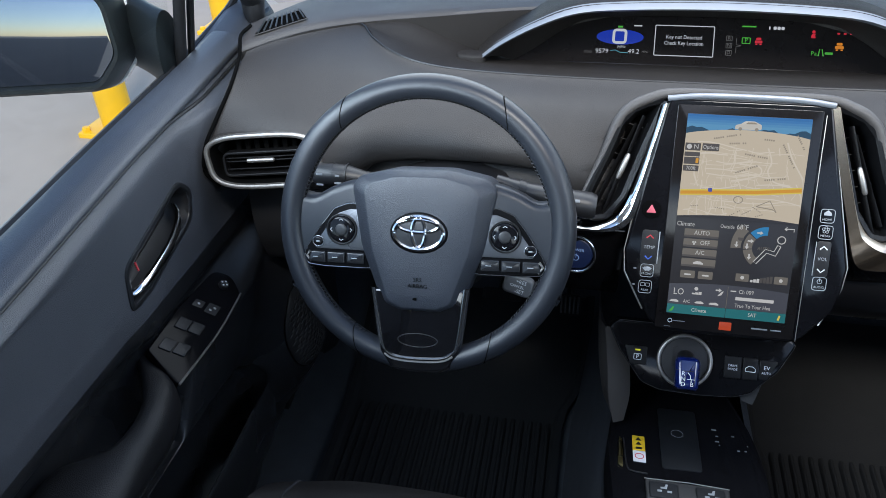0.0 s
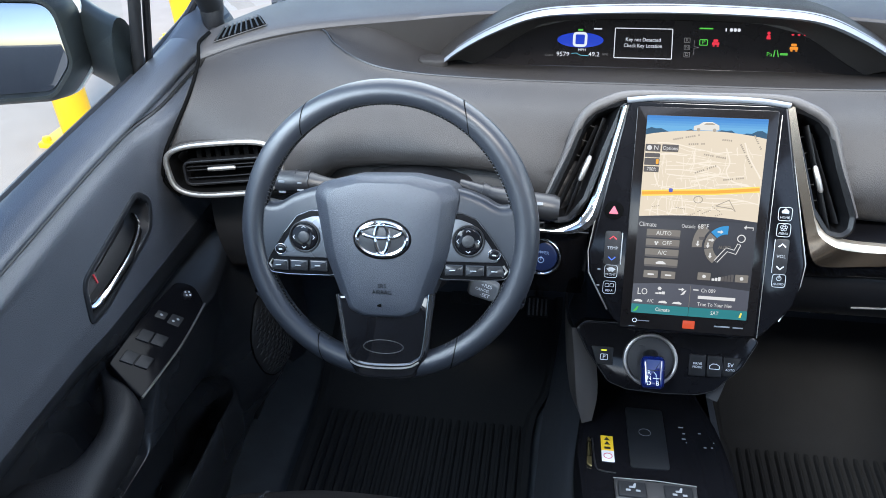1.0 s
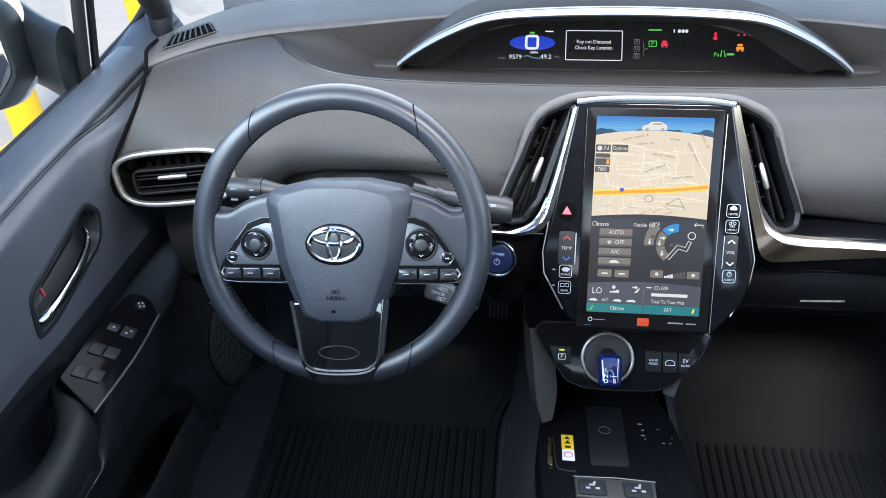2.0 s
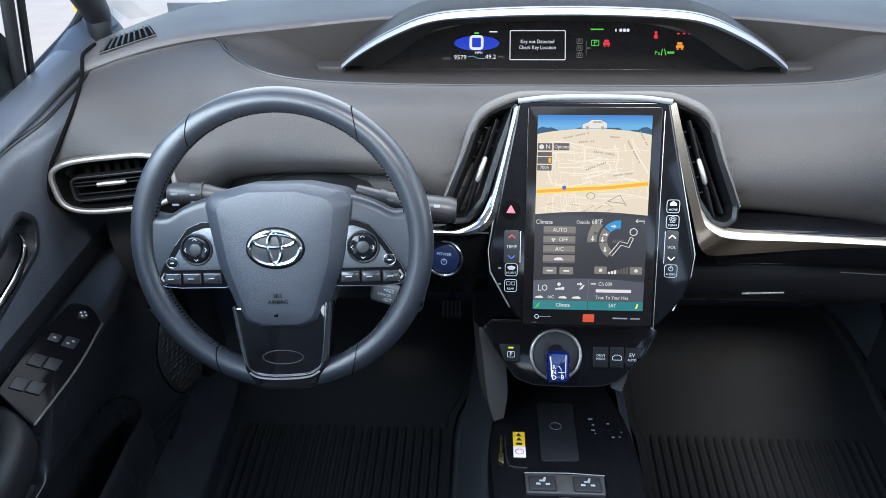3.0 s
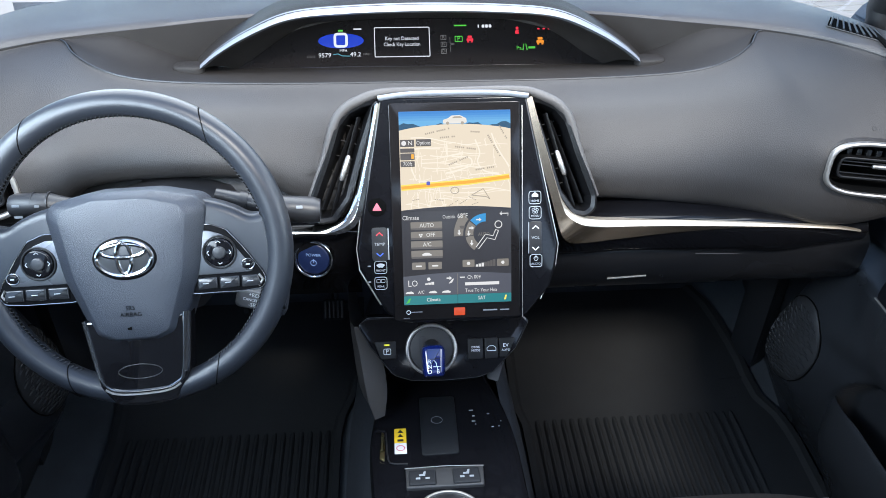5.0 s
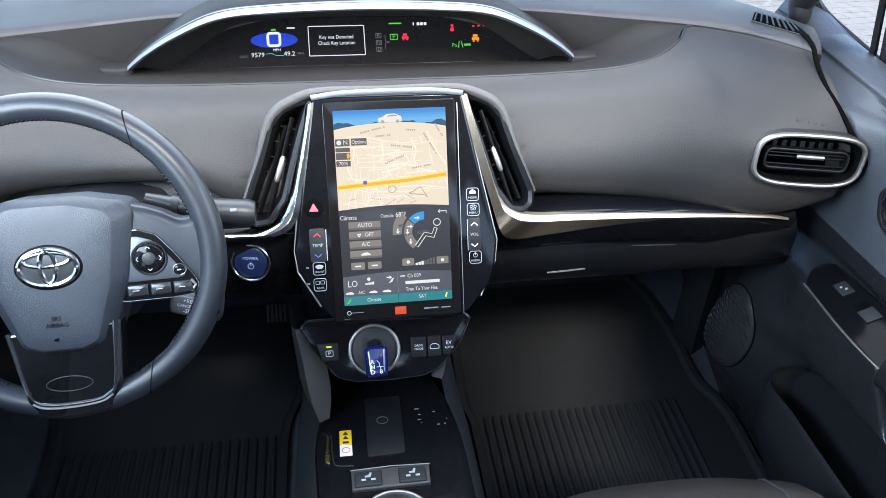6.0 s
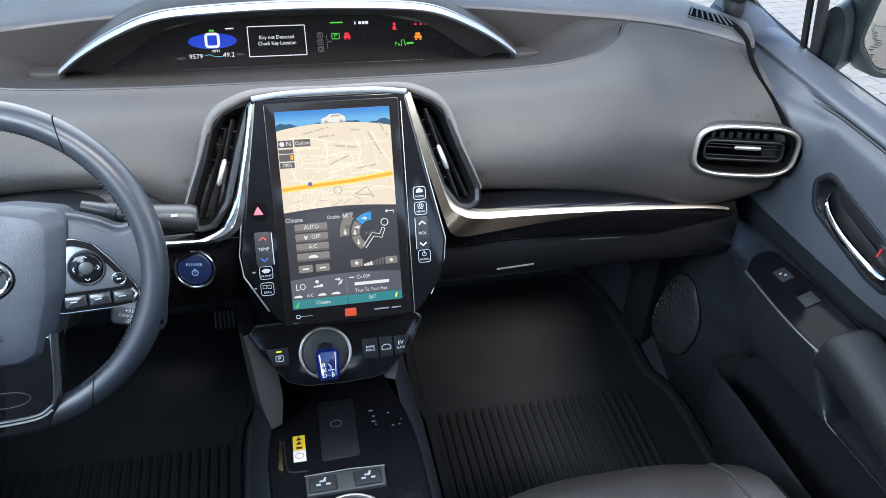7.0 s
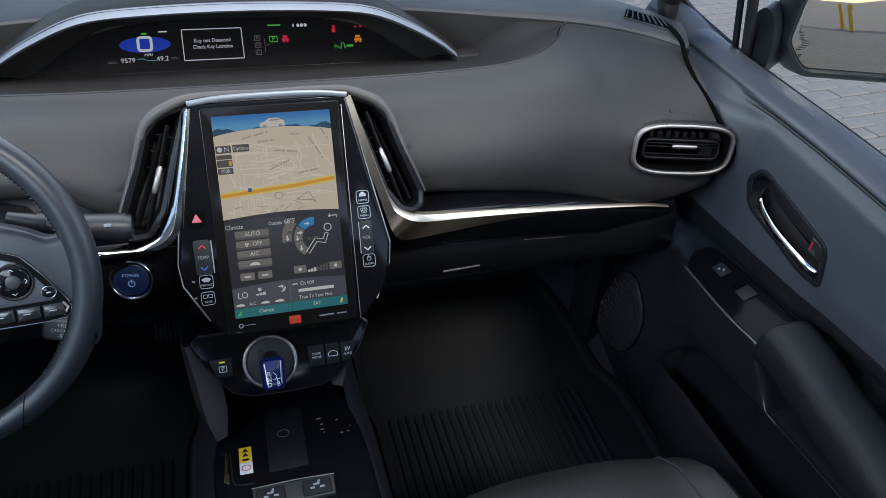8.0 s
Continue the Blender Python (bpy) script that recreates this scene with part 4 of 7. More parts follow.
def framed_key(x, y, w, h, name="touch_key"):
    return part(name, band(rect(x - w / 2, y - h / 2, x + w / 2, y + h / 2, 0.0045, 5), 0.0008, -0.0004, 0.0006, SF, 0.0002), KEY_INK, stack, "white outlined touch key")


for x, y, text in ((0.1095, -0.1185, "HOME"), (0.1098, -0.1394, "MENU"), (0.111, -0.2063, "AUDIO"), (-0.1038, -0.2084, "FRONT"), (-0.1042, -0.2306, "REAR")):
    k = framed_key(x, y, 0.0175, 0.018)
    writing("key_letters", text, 0.0042, at(SF, x, y - 0.0045, 0.0004), KEY_INK, k)
    bm = bmesh.new()
    if text == "HOME":
        slab(rounded([(x - 0.0045, y + 0.0008), (x + 0.0045, y + 0.0008), (x + 0.0045, y + 0.004), (x, y + 0.0075), (x - 0.0045, y + 0.004)], 0.0004, 2), 0.0001, 0.0005, SF, 0.0001, bm=bm)
    elif text == "MENU":
        for j in range(5):
            band(disc(0.0019, 10, x + 0.003 * math.cos(j * 1.257 + 0.3), y + 0.0032 + 0.003 * math.sin(j * 1.257 + 0.3)), 0.0006, 0.0001, 0.0005, SF, 0.0001, bm=bm)
    elif text == "AUDIO":
        band(disc(0.0032, 14, x, y + 0.003), 0.0007, 0.0001, 0.0005, SF, 0.0001, bm=bm)
        slab(rect(x - 0.0004, y + 0.003, x + 0.0004, y + 0.0075, 0.0002), 0.0001, 0.0006, SF, 0.0001, bm=bm)
    elif text == "FRONT":
        slab(sector(x, y - 0.003, 0.003, 0.0085, 45, 135, 6), 0.0001, 0.0005, SF, 0.0001, bm=bm)
    else:
        for d in (-1, 1):
            band(rect(x + d * 0.0032 - 0.0028, y + 0.0005, x + d * 0.0032 + 0.0028, y + 0.0055, 0.001, 2), 0.0006, 0.0001, 0.0005, SF, 0.0001, bm=bm)
    part("key_icon", bm, KEY_INK, k)
for x, w, y0, y1 in ((0.1105, 0.017, -0.197, -0.151), (-0.104, 0.021, -0.1995, -0.1535)):
    part("rocker_key", slab(rect(x - w / 2, y0, x + w / 2, y1, 0.004, 4), -0.0003, 0.0007, SF, 0.0003), BLACK, stack)
part("rocker_line", slab(rect(0.1005, -0.196, 0.1014, -0.152, 0.0003), 0.0, 0.0009, SF, 0.0001), KEY_INK, stack)
part("rocker_line", slab(rect(-0.0928, -0.198, -0.0915, -0.155, 0.0003), 0.0, 0.0009, SF, 0.0001), KEY_INK, stack)
writing("key_letters", "VOL", 0.006, at(SF, 0.1104, -0.174, 0.0009), KEY_INK, stack)
writing("key_letters", "TEMP", 0.006, at(SF, -0.104, -0.1765, 0.0009), KEY_INK, stack)
upz = SF.to_3x3() @ Vector((0, 0, 1))


def chevron(x, y, d, mat):
    part("chevron", strip([SF @ Vector(p) for p in ((x - 0.0045, y - d * 0.002, 0), (x, y + d * 0.0022, 0), (x + 0.0045, y - d * 0.002, 0))], 0.0016, upz, 0.001), mat, stack)


chevron(0.1104, -0.1595, 1, WHITE_INK), chevron(0.1104, -0.189, -1, WHITE_INK), chevron(-0.104, -0.1625, 1, RED_INK), chevron(-0.104, -0.1905, -1, BLUE_INK)
part("hazard_key", slab(disc(0.0125, 28, -0.106, -0.1257), -0.0004, 0.0012, SF, 0.0008), GAP, stack, "round black hazard key")
part("hazard_triangle", slab(rounded([(-0.1125, -0.1305), (-0.0995, -0.1305), (-0.106, -0.119)], 0.0008, 2), 0.001, 0.0016, SF, 0.0003), material("pink_marking", (0.5, 0.09, 0.12), 0.5), stack)
for y in (-0.2065, -0.2285):
    part("pilot_mark", slab(rect(-0.1215, y - 0.001, -0.1175, y + 0.001, 0.0004), 0, 0.0005, SF, 0.0001), DIM_INK, stack)

# ---- centre vents, one on each side of the screen ----
for s in (-1, 1):
    vent = thing("centre_air_vent", (s * 0.15, 0.98, 0.6), "upright black air vent with satin thumb lever", "air vent", "air vents")
    VF = SF @ Matrix.Translation((0, 0, -0.01))
    out = [(0.1, 0.017), (0.124, 0.0105), (0.141, 0.002), (0.156, -0.016), (0.17, -0.058), (0.1935, -0.118), (0.1925, -0.136), (0.182, -0.1445), (0.164, -0.1415), (0.1435, -0.113), (0.123, -0.046), (0.104, 0.008)]
    out = [Vector((s * x, y)) for x, y in out]
    if s > 0:
        out = list(reversed(out))
    o = rounded(out, 0.012, 4)
    # deep funnel
    rows = [ring3(grown(o, 0.004), -0.03, VF), ring3(grown(o, 0.004), 0.004, VF), ring3(grown(o, 0.001), 0.007, VF), ring3(grown(o, -0.004), 0.004, VF), ring3(grown(o, -0.008), -0.012, VF), ring3(grown(o, -0.012), -0.05, VF)]
    part("housing", loft(rows, around=True), VENT_BLACK, vent, "black vent housing")
    part("back", slab(grown(o, -0.006), -0.06, -0.045, VF, 0.001), GAP, vent)
    # lighter shoulder round the outside
    sh = [VF @ Vector((s * x, y, z)) for x, y, z in spline([(0.0, 0.0275, -0.004), (0.06, 0.0275, -0.001), (0.1, 0.0245, 0.003), (0.126, 0.0155, 0.003), (0.145, 0.0045, 0.002), (0.159, -0.0145, 0.001), (0.1735, -0.058, 0.0), (0.1975, -0.12, -0.002)], 6)]
    part("shoulder", tube(sh, [0.0045 + 0.0032 * math.sin(math.pi * min(1.0, k / (len(sh) - 1) * 0.95)) ** 1.2 for k in range(len(sh))], 12, flat=0.9), PAD_TOP, vent, "grey shoulder moulding")
    d0, d1 = Vector((s * 0.1259, -0.0057)), Vector((s * 0.1679, -0.1409))
    for off, lift in ((-0.012, -0.016), (0.0, -0.006), (0.013, -0.016)):
        a = VF @ Vector((d0.x + s * off * 0.6, d0.y - abs(off) * 0.8, lift))
        b = VF @ Vector((d1.x + s * off * 0.9, d1.y + max(0, off) * 0.8, lift))
        part("fin", tube([a, a.lerp(b, 0.5), b], 0.0013, 8, flat=4), VENT_BLACK, vent)
    for k in range(6):
        f = (k + 0.7) / 6.6
        c = d0.lerp(d1, f)
        a, b = VF @ Vector((c.x - s * 0.014, c.y - 0.004, -0.026)), VF @ Vector((c.x + s * 0.02, c.y + 0.006, -0.026))
        part("cross_fin", tube([a, b], 0.0009, 6, flat=1), VENT_BLACK, vent)
    a, b = VF @ Vector((s * 0.1412, -0.0555, -0.001)), VF @ Vector((s * 0.153, -0.0895, -0.001))
    part("lever", tube([a, a.lerp(b, 0.08), a.lerp(b, 0.5), a.lerp(b, 0.92), b], [0.002, 0.0036, 0.004, 0.0036, 0.002], 10), SATIN, vent, "satin silver thumb lever")

# ---- metal trim strips that run down the screen and out along the dashboard ----
def on_screen(x, v, h=0.0):
    return SF @ Vector((x, v, h))


# upper edge, ridge and lower edge of each strip
strip_r = [[on_screen(x, v, -0.004) for x, v in ((0.107, 0.016), (0.1254, -0.0497), (0.1433, -0.1098), (0.1515, -0.128), (0.161, -0.1395), (0.1793, -0.1494))] + [Vector(p) for p in ((0.21, 0.947, 0.6142), (0.25, 0.95, 0.611), (0.32, 0.952, 0.6068), (0.4, 0.953, 0.6022), (0.47, 0.953, 0.597), (0.557, 0.953, 0.5885), (0.605, 0.957, 0.5765))],
           [on_screen(x, v, 0.002) for x, v in ((0.1055, 0.0165), (0.1237, -0.0505), (0.141, -0.111), (0.1475, -0.131), (0.155, -0.1455), (0.1755, -0.158))] + [Vector(p) for p in ((0.208, 0.941, 0.6068), (0.25, 0.944, 0.6045), (0.32, 0.946, 0.6015), (0.4, 0.947, 0.5975), (0.47, 0.948, 0.5932), (0.557, 0.949, 0.5858), (0.603, 0.955, 0.575))],
           [on_screen(x, v, -0.002) for x, v in ((0.0965, 0.02), (0.1145, -0.055), (0.1315, -0.116), (0.1375, -0.138), (0.1425, -0.1557), (0.1505, -0.1765))] + [Vector(p) for p in ((0.172, 0.939, 0.5818), (0.225, 0.944, 0.5828), (0.31, 0.948, 0.5885), (0.4, 0.949, 0.5925), (0.47, 0.95, 0.5892), (0.557, 0.951, 0.583), (0.601, 0.956, 0.574))]]
strip_l = [[on_screen(x, v, -0.004) for x, v in ((-0.107, 0.0094), (-0.1183, -0.0426), (-0.1332, -0.1031), (-0.1484, -0.1378), (-0.1753, -0.1526), (-0.2078, -0.1544))] + [Vector((-0.25, 0.945, 0.615)), Vector((-0.33, 0.965, 0.61))],
           [on_screen(x, v, 0.002) for x, v in ((-0.1005, 0.011), (-0.111, -0.039), (-0.125, -0.1), (-0.138, -0.1405), (-0.1655, -0.1572), (-0.207, -0.1582))] + [Vector((-0.25, 0.942, 0.61)), Vector((-0.33, 0.962, 0.605))],
           [on_screen(x, v, -0.002) for x, v in ((-0.094, 0.013), (-0.1045, -0.0351), (-0.1168, -0.0954), (-0.1275, -0.138), (-0.152, -0.1595), (-0.2063, -0.1622))] + [Vector((-0.25, 0.943, 0.605)), Vector((-0.33, 0.963, 0.6))]]
for s, edges in ((1, strip_r), (-1, strip_l)):
    tr = thing("metal_trim_strip", (s * 0.2, 0.95, 0.6), "polished metal strip sweeping from the screen along the dashboard", "trim")
    top, ridge, foot = (spline(e, 6) for e in edges)
    back = Vector((0, 0.012, -0.002))
    # brighter, cooler metals on the driver's side put its bluish-white reflection into the colour
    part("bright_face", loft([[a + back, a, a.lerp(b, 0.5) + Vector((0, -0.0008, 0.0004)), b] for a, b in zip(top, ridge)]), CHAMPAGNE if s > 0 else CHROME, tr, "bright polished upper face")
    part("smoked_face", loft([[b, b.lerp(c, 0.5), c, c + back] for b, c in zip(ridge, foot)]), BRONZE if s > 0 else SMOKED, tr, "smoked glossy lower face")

# ---- lower dashboard ----
low = thing("lower_dashboard", (0.3, 1.0, 0.45), "glossy black lower dashboard with glovebox", "dashboard")
rows = []
for k in range(25):
    x = 0.12 + 0.5 * k / 24
    z = lerp([0.12, 0.2, 0.25, 0.4, 0.52, 0.62], [0.6, 0.6, 0.603, 0.598, 0.59, 0.578], x)
    e = max(0, (x - 0.5) / 0.12)
    rows.append([Vector((x, p.x + 0.012 * e, p.y)) for p in spline([Vector(p) for p in ((1.0, z + 0.012), (0.962, z + 0.008), (0.951, z - 0.003), (0.953, z - 0.02), (0.968, z - 0.055 + 0.02 * e), (1.0, z - 0.075 + 0.03 * e), (1.03, z - 0.08 + 0.03 * e))], 4)])
part("passenger_panel", sheet(rows, 0.01, (0, 1, 0)), PIANO, low, "glossy black passenger panel")
rows = []
for k in range(25):
    x = 0.145 + 0.5 * k / 24
    rows.append([Vector((x, p.x, p.y)) for p in spline([Vector(p) for p in ((1.02, 0.575), (0.985, 0.545), (0.978, 0.52), (0.985, 0.48), (1.01, 0.45), (1.06, 0.435), (1.2, 0.43), (1.42, 0.45))], 4)])
glove = part("glovebox", sheet(rows, 0.01, (0, 0.6, 0.4)), GLOVE, low, "dark glovebox lid")
part("latch", tube([(0.242, 0.9832, 0.484), (0.272, 0.9825, 0.486), (0.302, 0.982, 0.488)], 0.0018, 8), SATIN, glove, "thin metal latch")
part("groove", tube([(0.37, 0.9775, 0.53), (0.42, 0.978, 0.527), (0.5, 0.982, 0.522)], 0.0012, 6), BLACK, glove)
rows = []
for k in range(25):
    x = -0.7 + 0.565 * k / 24
    rows.append([Vector((x, p.x, p.y)) for p in spline([Vector(p) for p in ((1.05, 0.7), (1.0, 0.655), (0.985, 0.61), (0.98, 0.55), (0.995, 0.49), (1.03, 0.455), (1.2, 0.45), (1.42, 0.47))], 4)])
part("knee_panel", sheet(rows, 0.01, (0, 0.6, 0.4)), LOWER, low, "black knee panel under the column")
rows = []
for k in range(13):
    x = -0.27 + 0.135 * k / 12
    rows.append([Vector((x, p.x, p.y)) for p in spline([Vector(p) for p in ((0.985, 0.612), (0.958, 0.605), (0.956, 0.56), (0.965, 0.51), (0.99, 0.47))], 4)])
part("switch_panel", sheet(rows, 0.01, (0, 1, 0)), PIANO, low, "glossy black switch panel")
power = thing("power_button", (-0.198, 0.955, 0.56), "round blue power button with chrome ring", "button")
PW = axes((-0.198, 0.953, 0.561), 14, -8)
part("bezel", band(disc(0.0285, 40), 0.0045, -0.01, 0.005, PW, 0.002), CHROME, power, "chrome ring")
part("cap", slab(disc(0.023, 40), -0.01, 0.003, PW, 0.0025), BLUE_BUTTON, power)
writing("power_letters", "POWER", 0.0062, at(PW, 0, 0.006, 0.0032), material("pale_blue_marking", (0.25, 0.35, 0.55), 0.5), power)
part("power_mark", band(disc(0.0045, 18, 0, -0.0055), 0.0009, 0.003, 0.0034, PW, 0.0001), bpy.data.materials["pale_blue_marking"], power)
part("power_mark", slab(rect(-0.0005, -0.0055, 0.0005, 0.0005, 0.0003), 0.003, 0.0035, PW, 0.0001), bpy.data.materials["pale_blue_marking"], power)

# ---- side vents ----
for s in (-1, 1):
    VS = VENT_FACE[s]
    sv = thing("side_air_vent", (mx(s, 0.606), 0.93, 0.66), "oval side air vent with satin silver frame", "air vent", "air vents")
    o = vent_outline(s)
    part("pod", loft([ring3(grown(o, 0.003), -0.06, VS), ring3(grown(o, 0.003), -0.012, VS), ring3(grown(o, 0.001), -0.003, VS), ring3(grown(o, -0.003), -0.003, VS)], around=True), PAD, sv)
    part("frame", band(o, 0.0075 if s < 0 else 0.0062, -0.012, 0.006, VS, 0.003), SATIN, sv, "satin silver frame")
    rows = [ring3(grown(o, -0.0068), 0.001, VS), ring3(grown(o, -0.0105), -0.006, VS), ring3(grown(o, -0.013), -0.05, VS)]
    part("funnel", loft(rows, around=True), GAP, sv, "black vent throat")
    part("back", slab(grown(o, -0.006), -0.055, -0.048, VS, 0.001), GAP, sv)
    rise = 0.0055 if s > 0 else 0.0  # the passenger's louvres are swivelled up
    inner_o = rounded([(-0.06, rise * 1.5 - 0.022), (0.062, rise * 1.5 - 0.022), (0.062, rise * 0.6 + 0.014), (-0.06, rise * 0.6 + 0.014)], 0.012, 5)
    part("inner_frame", band(inner_o, 0.004, -0.016, 0.0, VS, 0.0015), VENT_BLACK, sv, "dark swivelling louvre frame")
    for y in (rise - 0.0115, rise - 0.0005, rise + 0.0045):
        part("fin", tube([VS @ Vector((-0.058, y, -0.006)), VS @ Vector((0, y, -0.004)), VS @ Vector((0.058, y, -0.006))], 0.0011, 8, flat=1.0), VENT_BLACK, sv)
    for k in range(7):
        x = s * (-0.042 + 0.0135 * k)
        # driver's fins are blacker, to put shade where the windscreen lamp reaches them
        part("upright_fin", slab(rounded([(x - 0.0035, 0.013), (x + 0.0035, 0.013), (x + 0.0038, 0.026), (x - 0.0038, 0.026)], 0.0015, 3), -0.03, -0.0165, VS, 0.001), VENT_BLACK if s > 0 else GAP, sv, "short upright fin")
    part("lever", tube([VS @ Vector((s * 0.004 + x, rise + 0.0015, 0.002)) for x in (-0.02, -0.0185, 0, 0.0185, 0.02)], [0.0015, 0.003, 0.0034, 0.003, 0.0015], 10), SATIN, sv, "satin silver lever")
# ---- steering wheel ----
WF = axes((-0.379, 0.7993, 0.6922), 24.5, 0, 2.0)
WS = WF @ Matrix.Translation((0, 0.003, 0))
wheel = thing("steering_wheel", (-0.379, 0.86, 0.64), "black leather three-spoke steering wheel with grey stitching", "steering wheel")
RR, RT = 0.1648, 0.0146


def rim_point(a, b, grow=0.0):
    """A point of the rim: a round the wheel, b round the grip, in degrees."""
    grip = 1 + 0.05 * math.exp(-((math.cos(radians(a)) ** 2 - 0.75) / 0.25) ** 2)
    r = RT * grip + grow
    return WF @ Vector((0.0002 + (RR + r * math.cos(radians(b))) * math.cos(radians(a)), (RR + r * math.cos(radians(b))) * math.sin(radians(a)) - 0.0052, r * 1.08 * math.sin(radians(b))))


part("rim", loft([[rim_point(a, b) for b in range(0, 360, 18)] for a in range(0, 360, 4)], around=True, along=True), LEATHER, wheel, "black leather rim")
for a, skew in ((54.5, 5), (126.5, -5), (240, 4.5), (300, -4.5)):
    part("rim_seam", loft([[rim_point(a + d + skew * math.cos(radians(b)), b, g) for b in range(0, 360, 18)] for d, g in ((-0.4, -0.0012), (-0.26, 0.0003), (0.26, 0.0003), (0.4, -0.0012))], around=True), GAP, wheel)
for a0, a1 in ((-44, 58), (122, 224), (58, 122)):
    part("stitch_groove", tube([rim_point(a, 166, -0.0002) for a in range(a0, a1 + 1, 2)], 0.0013, 5), GAP, wheel, "dark sewn groove")
bm = bmesh.new()
for k in range(200):
    a = k * 1.8
    if 225 < a < 315 and not (228 < a < 242 or 298 < a < 312):
        continue
    tube([rim_point(a - 0.5, 153, 0.0003), rim_point(a, 166, 0.0014), rim_point(a + 0.5, 179, 0.0003)], 0.0007, 4, bm=bm)
tagged(part("stitching", bm, THREAD, wheel, "grey stitching"), kind="stuff")
# hub and airbag cover
hub_o = rounded([(-0.086, 0.042), (-0.078, 0.0545), (-0.034, 0.0645), (0.033, 0.0645), (0.08, 0.0545), (0.0895, 0.042), (0.076, -0.03), (0.0475, -0.1), (0.027, -0.108), (-0.027, -0.108), (-0.0485, -0.1), (-0.0745, -0.03)],
                [0.012, 0.02, 0.05, 0.05, 0.02, 0.012, 0.1, 0.014, 0.02, 0.02, 0.014, 0.1], 4)
hub_o = list(reversed(hub_o))
rows = [ring3(hub_o, -0.035, WF), ring3(hub_o, 0.004, WF)]
for f, g, z in ((0.985, 0.992, 0.0085), (0.97, 0.985, 0.011), (0.79, 0.91, 0.0218), (0.775, 0.9, 0.0225), (0.755, 0.885, 0.0229), (0.6, 0.7, 0.0244), (0.35, 0.4, 0.0253), (0.05, 0.05, 0.0256)):
    rows.append(ring3([Vector((p.x * f, -0.02 + (p.y + 0.02) * g)) for p in hub_o], z, WF))
hub = part("airbag_cover", loft(rows, around=True, caps=True), HUB, wheel, "grained dark airbag cover")
emblem = part("emblem", slab(disc(0.0345, 40, 0.0, -0.008, 0.0245), 0.022, 0.0262, WF, 0.0015), KEY_PANEL, wheel, "chrome oval emblem in a dark dish")
part("emblem_face", slab(disc(0.0305, 40, 0.0, -0.008, 0.0205), 0.025, 0.0266, WF, 0.001), KEY, emblem)
EM = at(WF, 0.0, -0.008, 0.0)


def oval(rx, ry, cx, cy, w):
    return tube([EM @ Vector((cx + rx * math.cos(t * math.pi / 20), cy + ry * math.sin(t * math.pi / 20), 0.0268)) for t in range(40)], w, 8, closed=True, up=WF.to_3x3() @ Vector((0, 0, 1)))


part("oval_ring", oval(0.0292, 0.0194, 0, 0, 0.0029), CHROME, emblem)
part("oval_ring", oval(0.0236, 0.0074, 0, 0.0086, 0.0025), CHROME, emblem)
part("oval_ring", oval(0.0079, 0.0176, 0, 0.0009, 0.0026), CHROME, emblem)
writing("airbag_letters", "SRS", 0.0068, at(WF, -0.001, -0.064, 0.0255), GAP, hub)
writing("airbag_letters", "AIRBAG", 0.0068, at(WF, -0.001, -0.0715, 0.0255), GAP, hub)
part("horn_mark", slab(rounded([(-0.007, -0.0865), (-0.002, -0.085), (-0.002, -0.089), (-0.0065, -0.0885)], 0.0005, 2), 0.025, 0.0256, WF, 0.0001), GAP, hub)
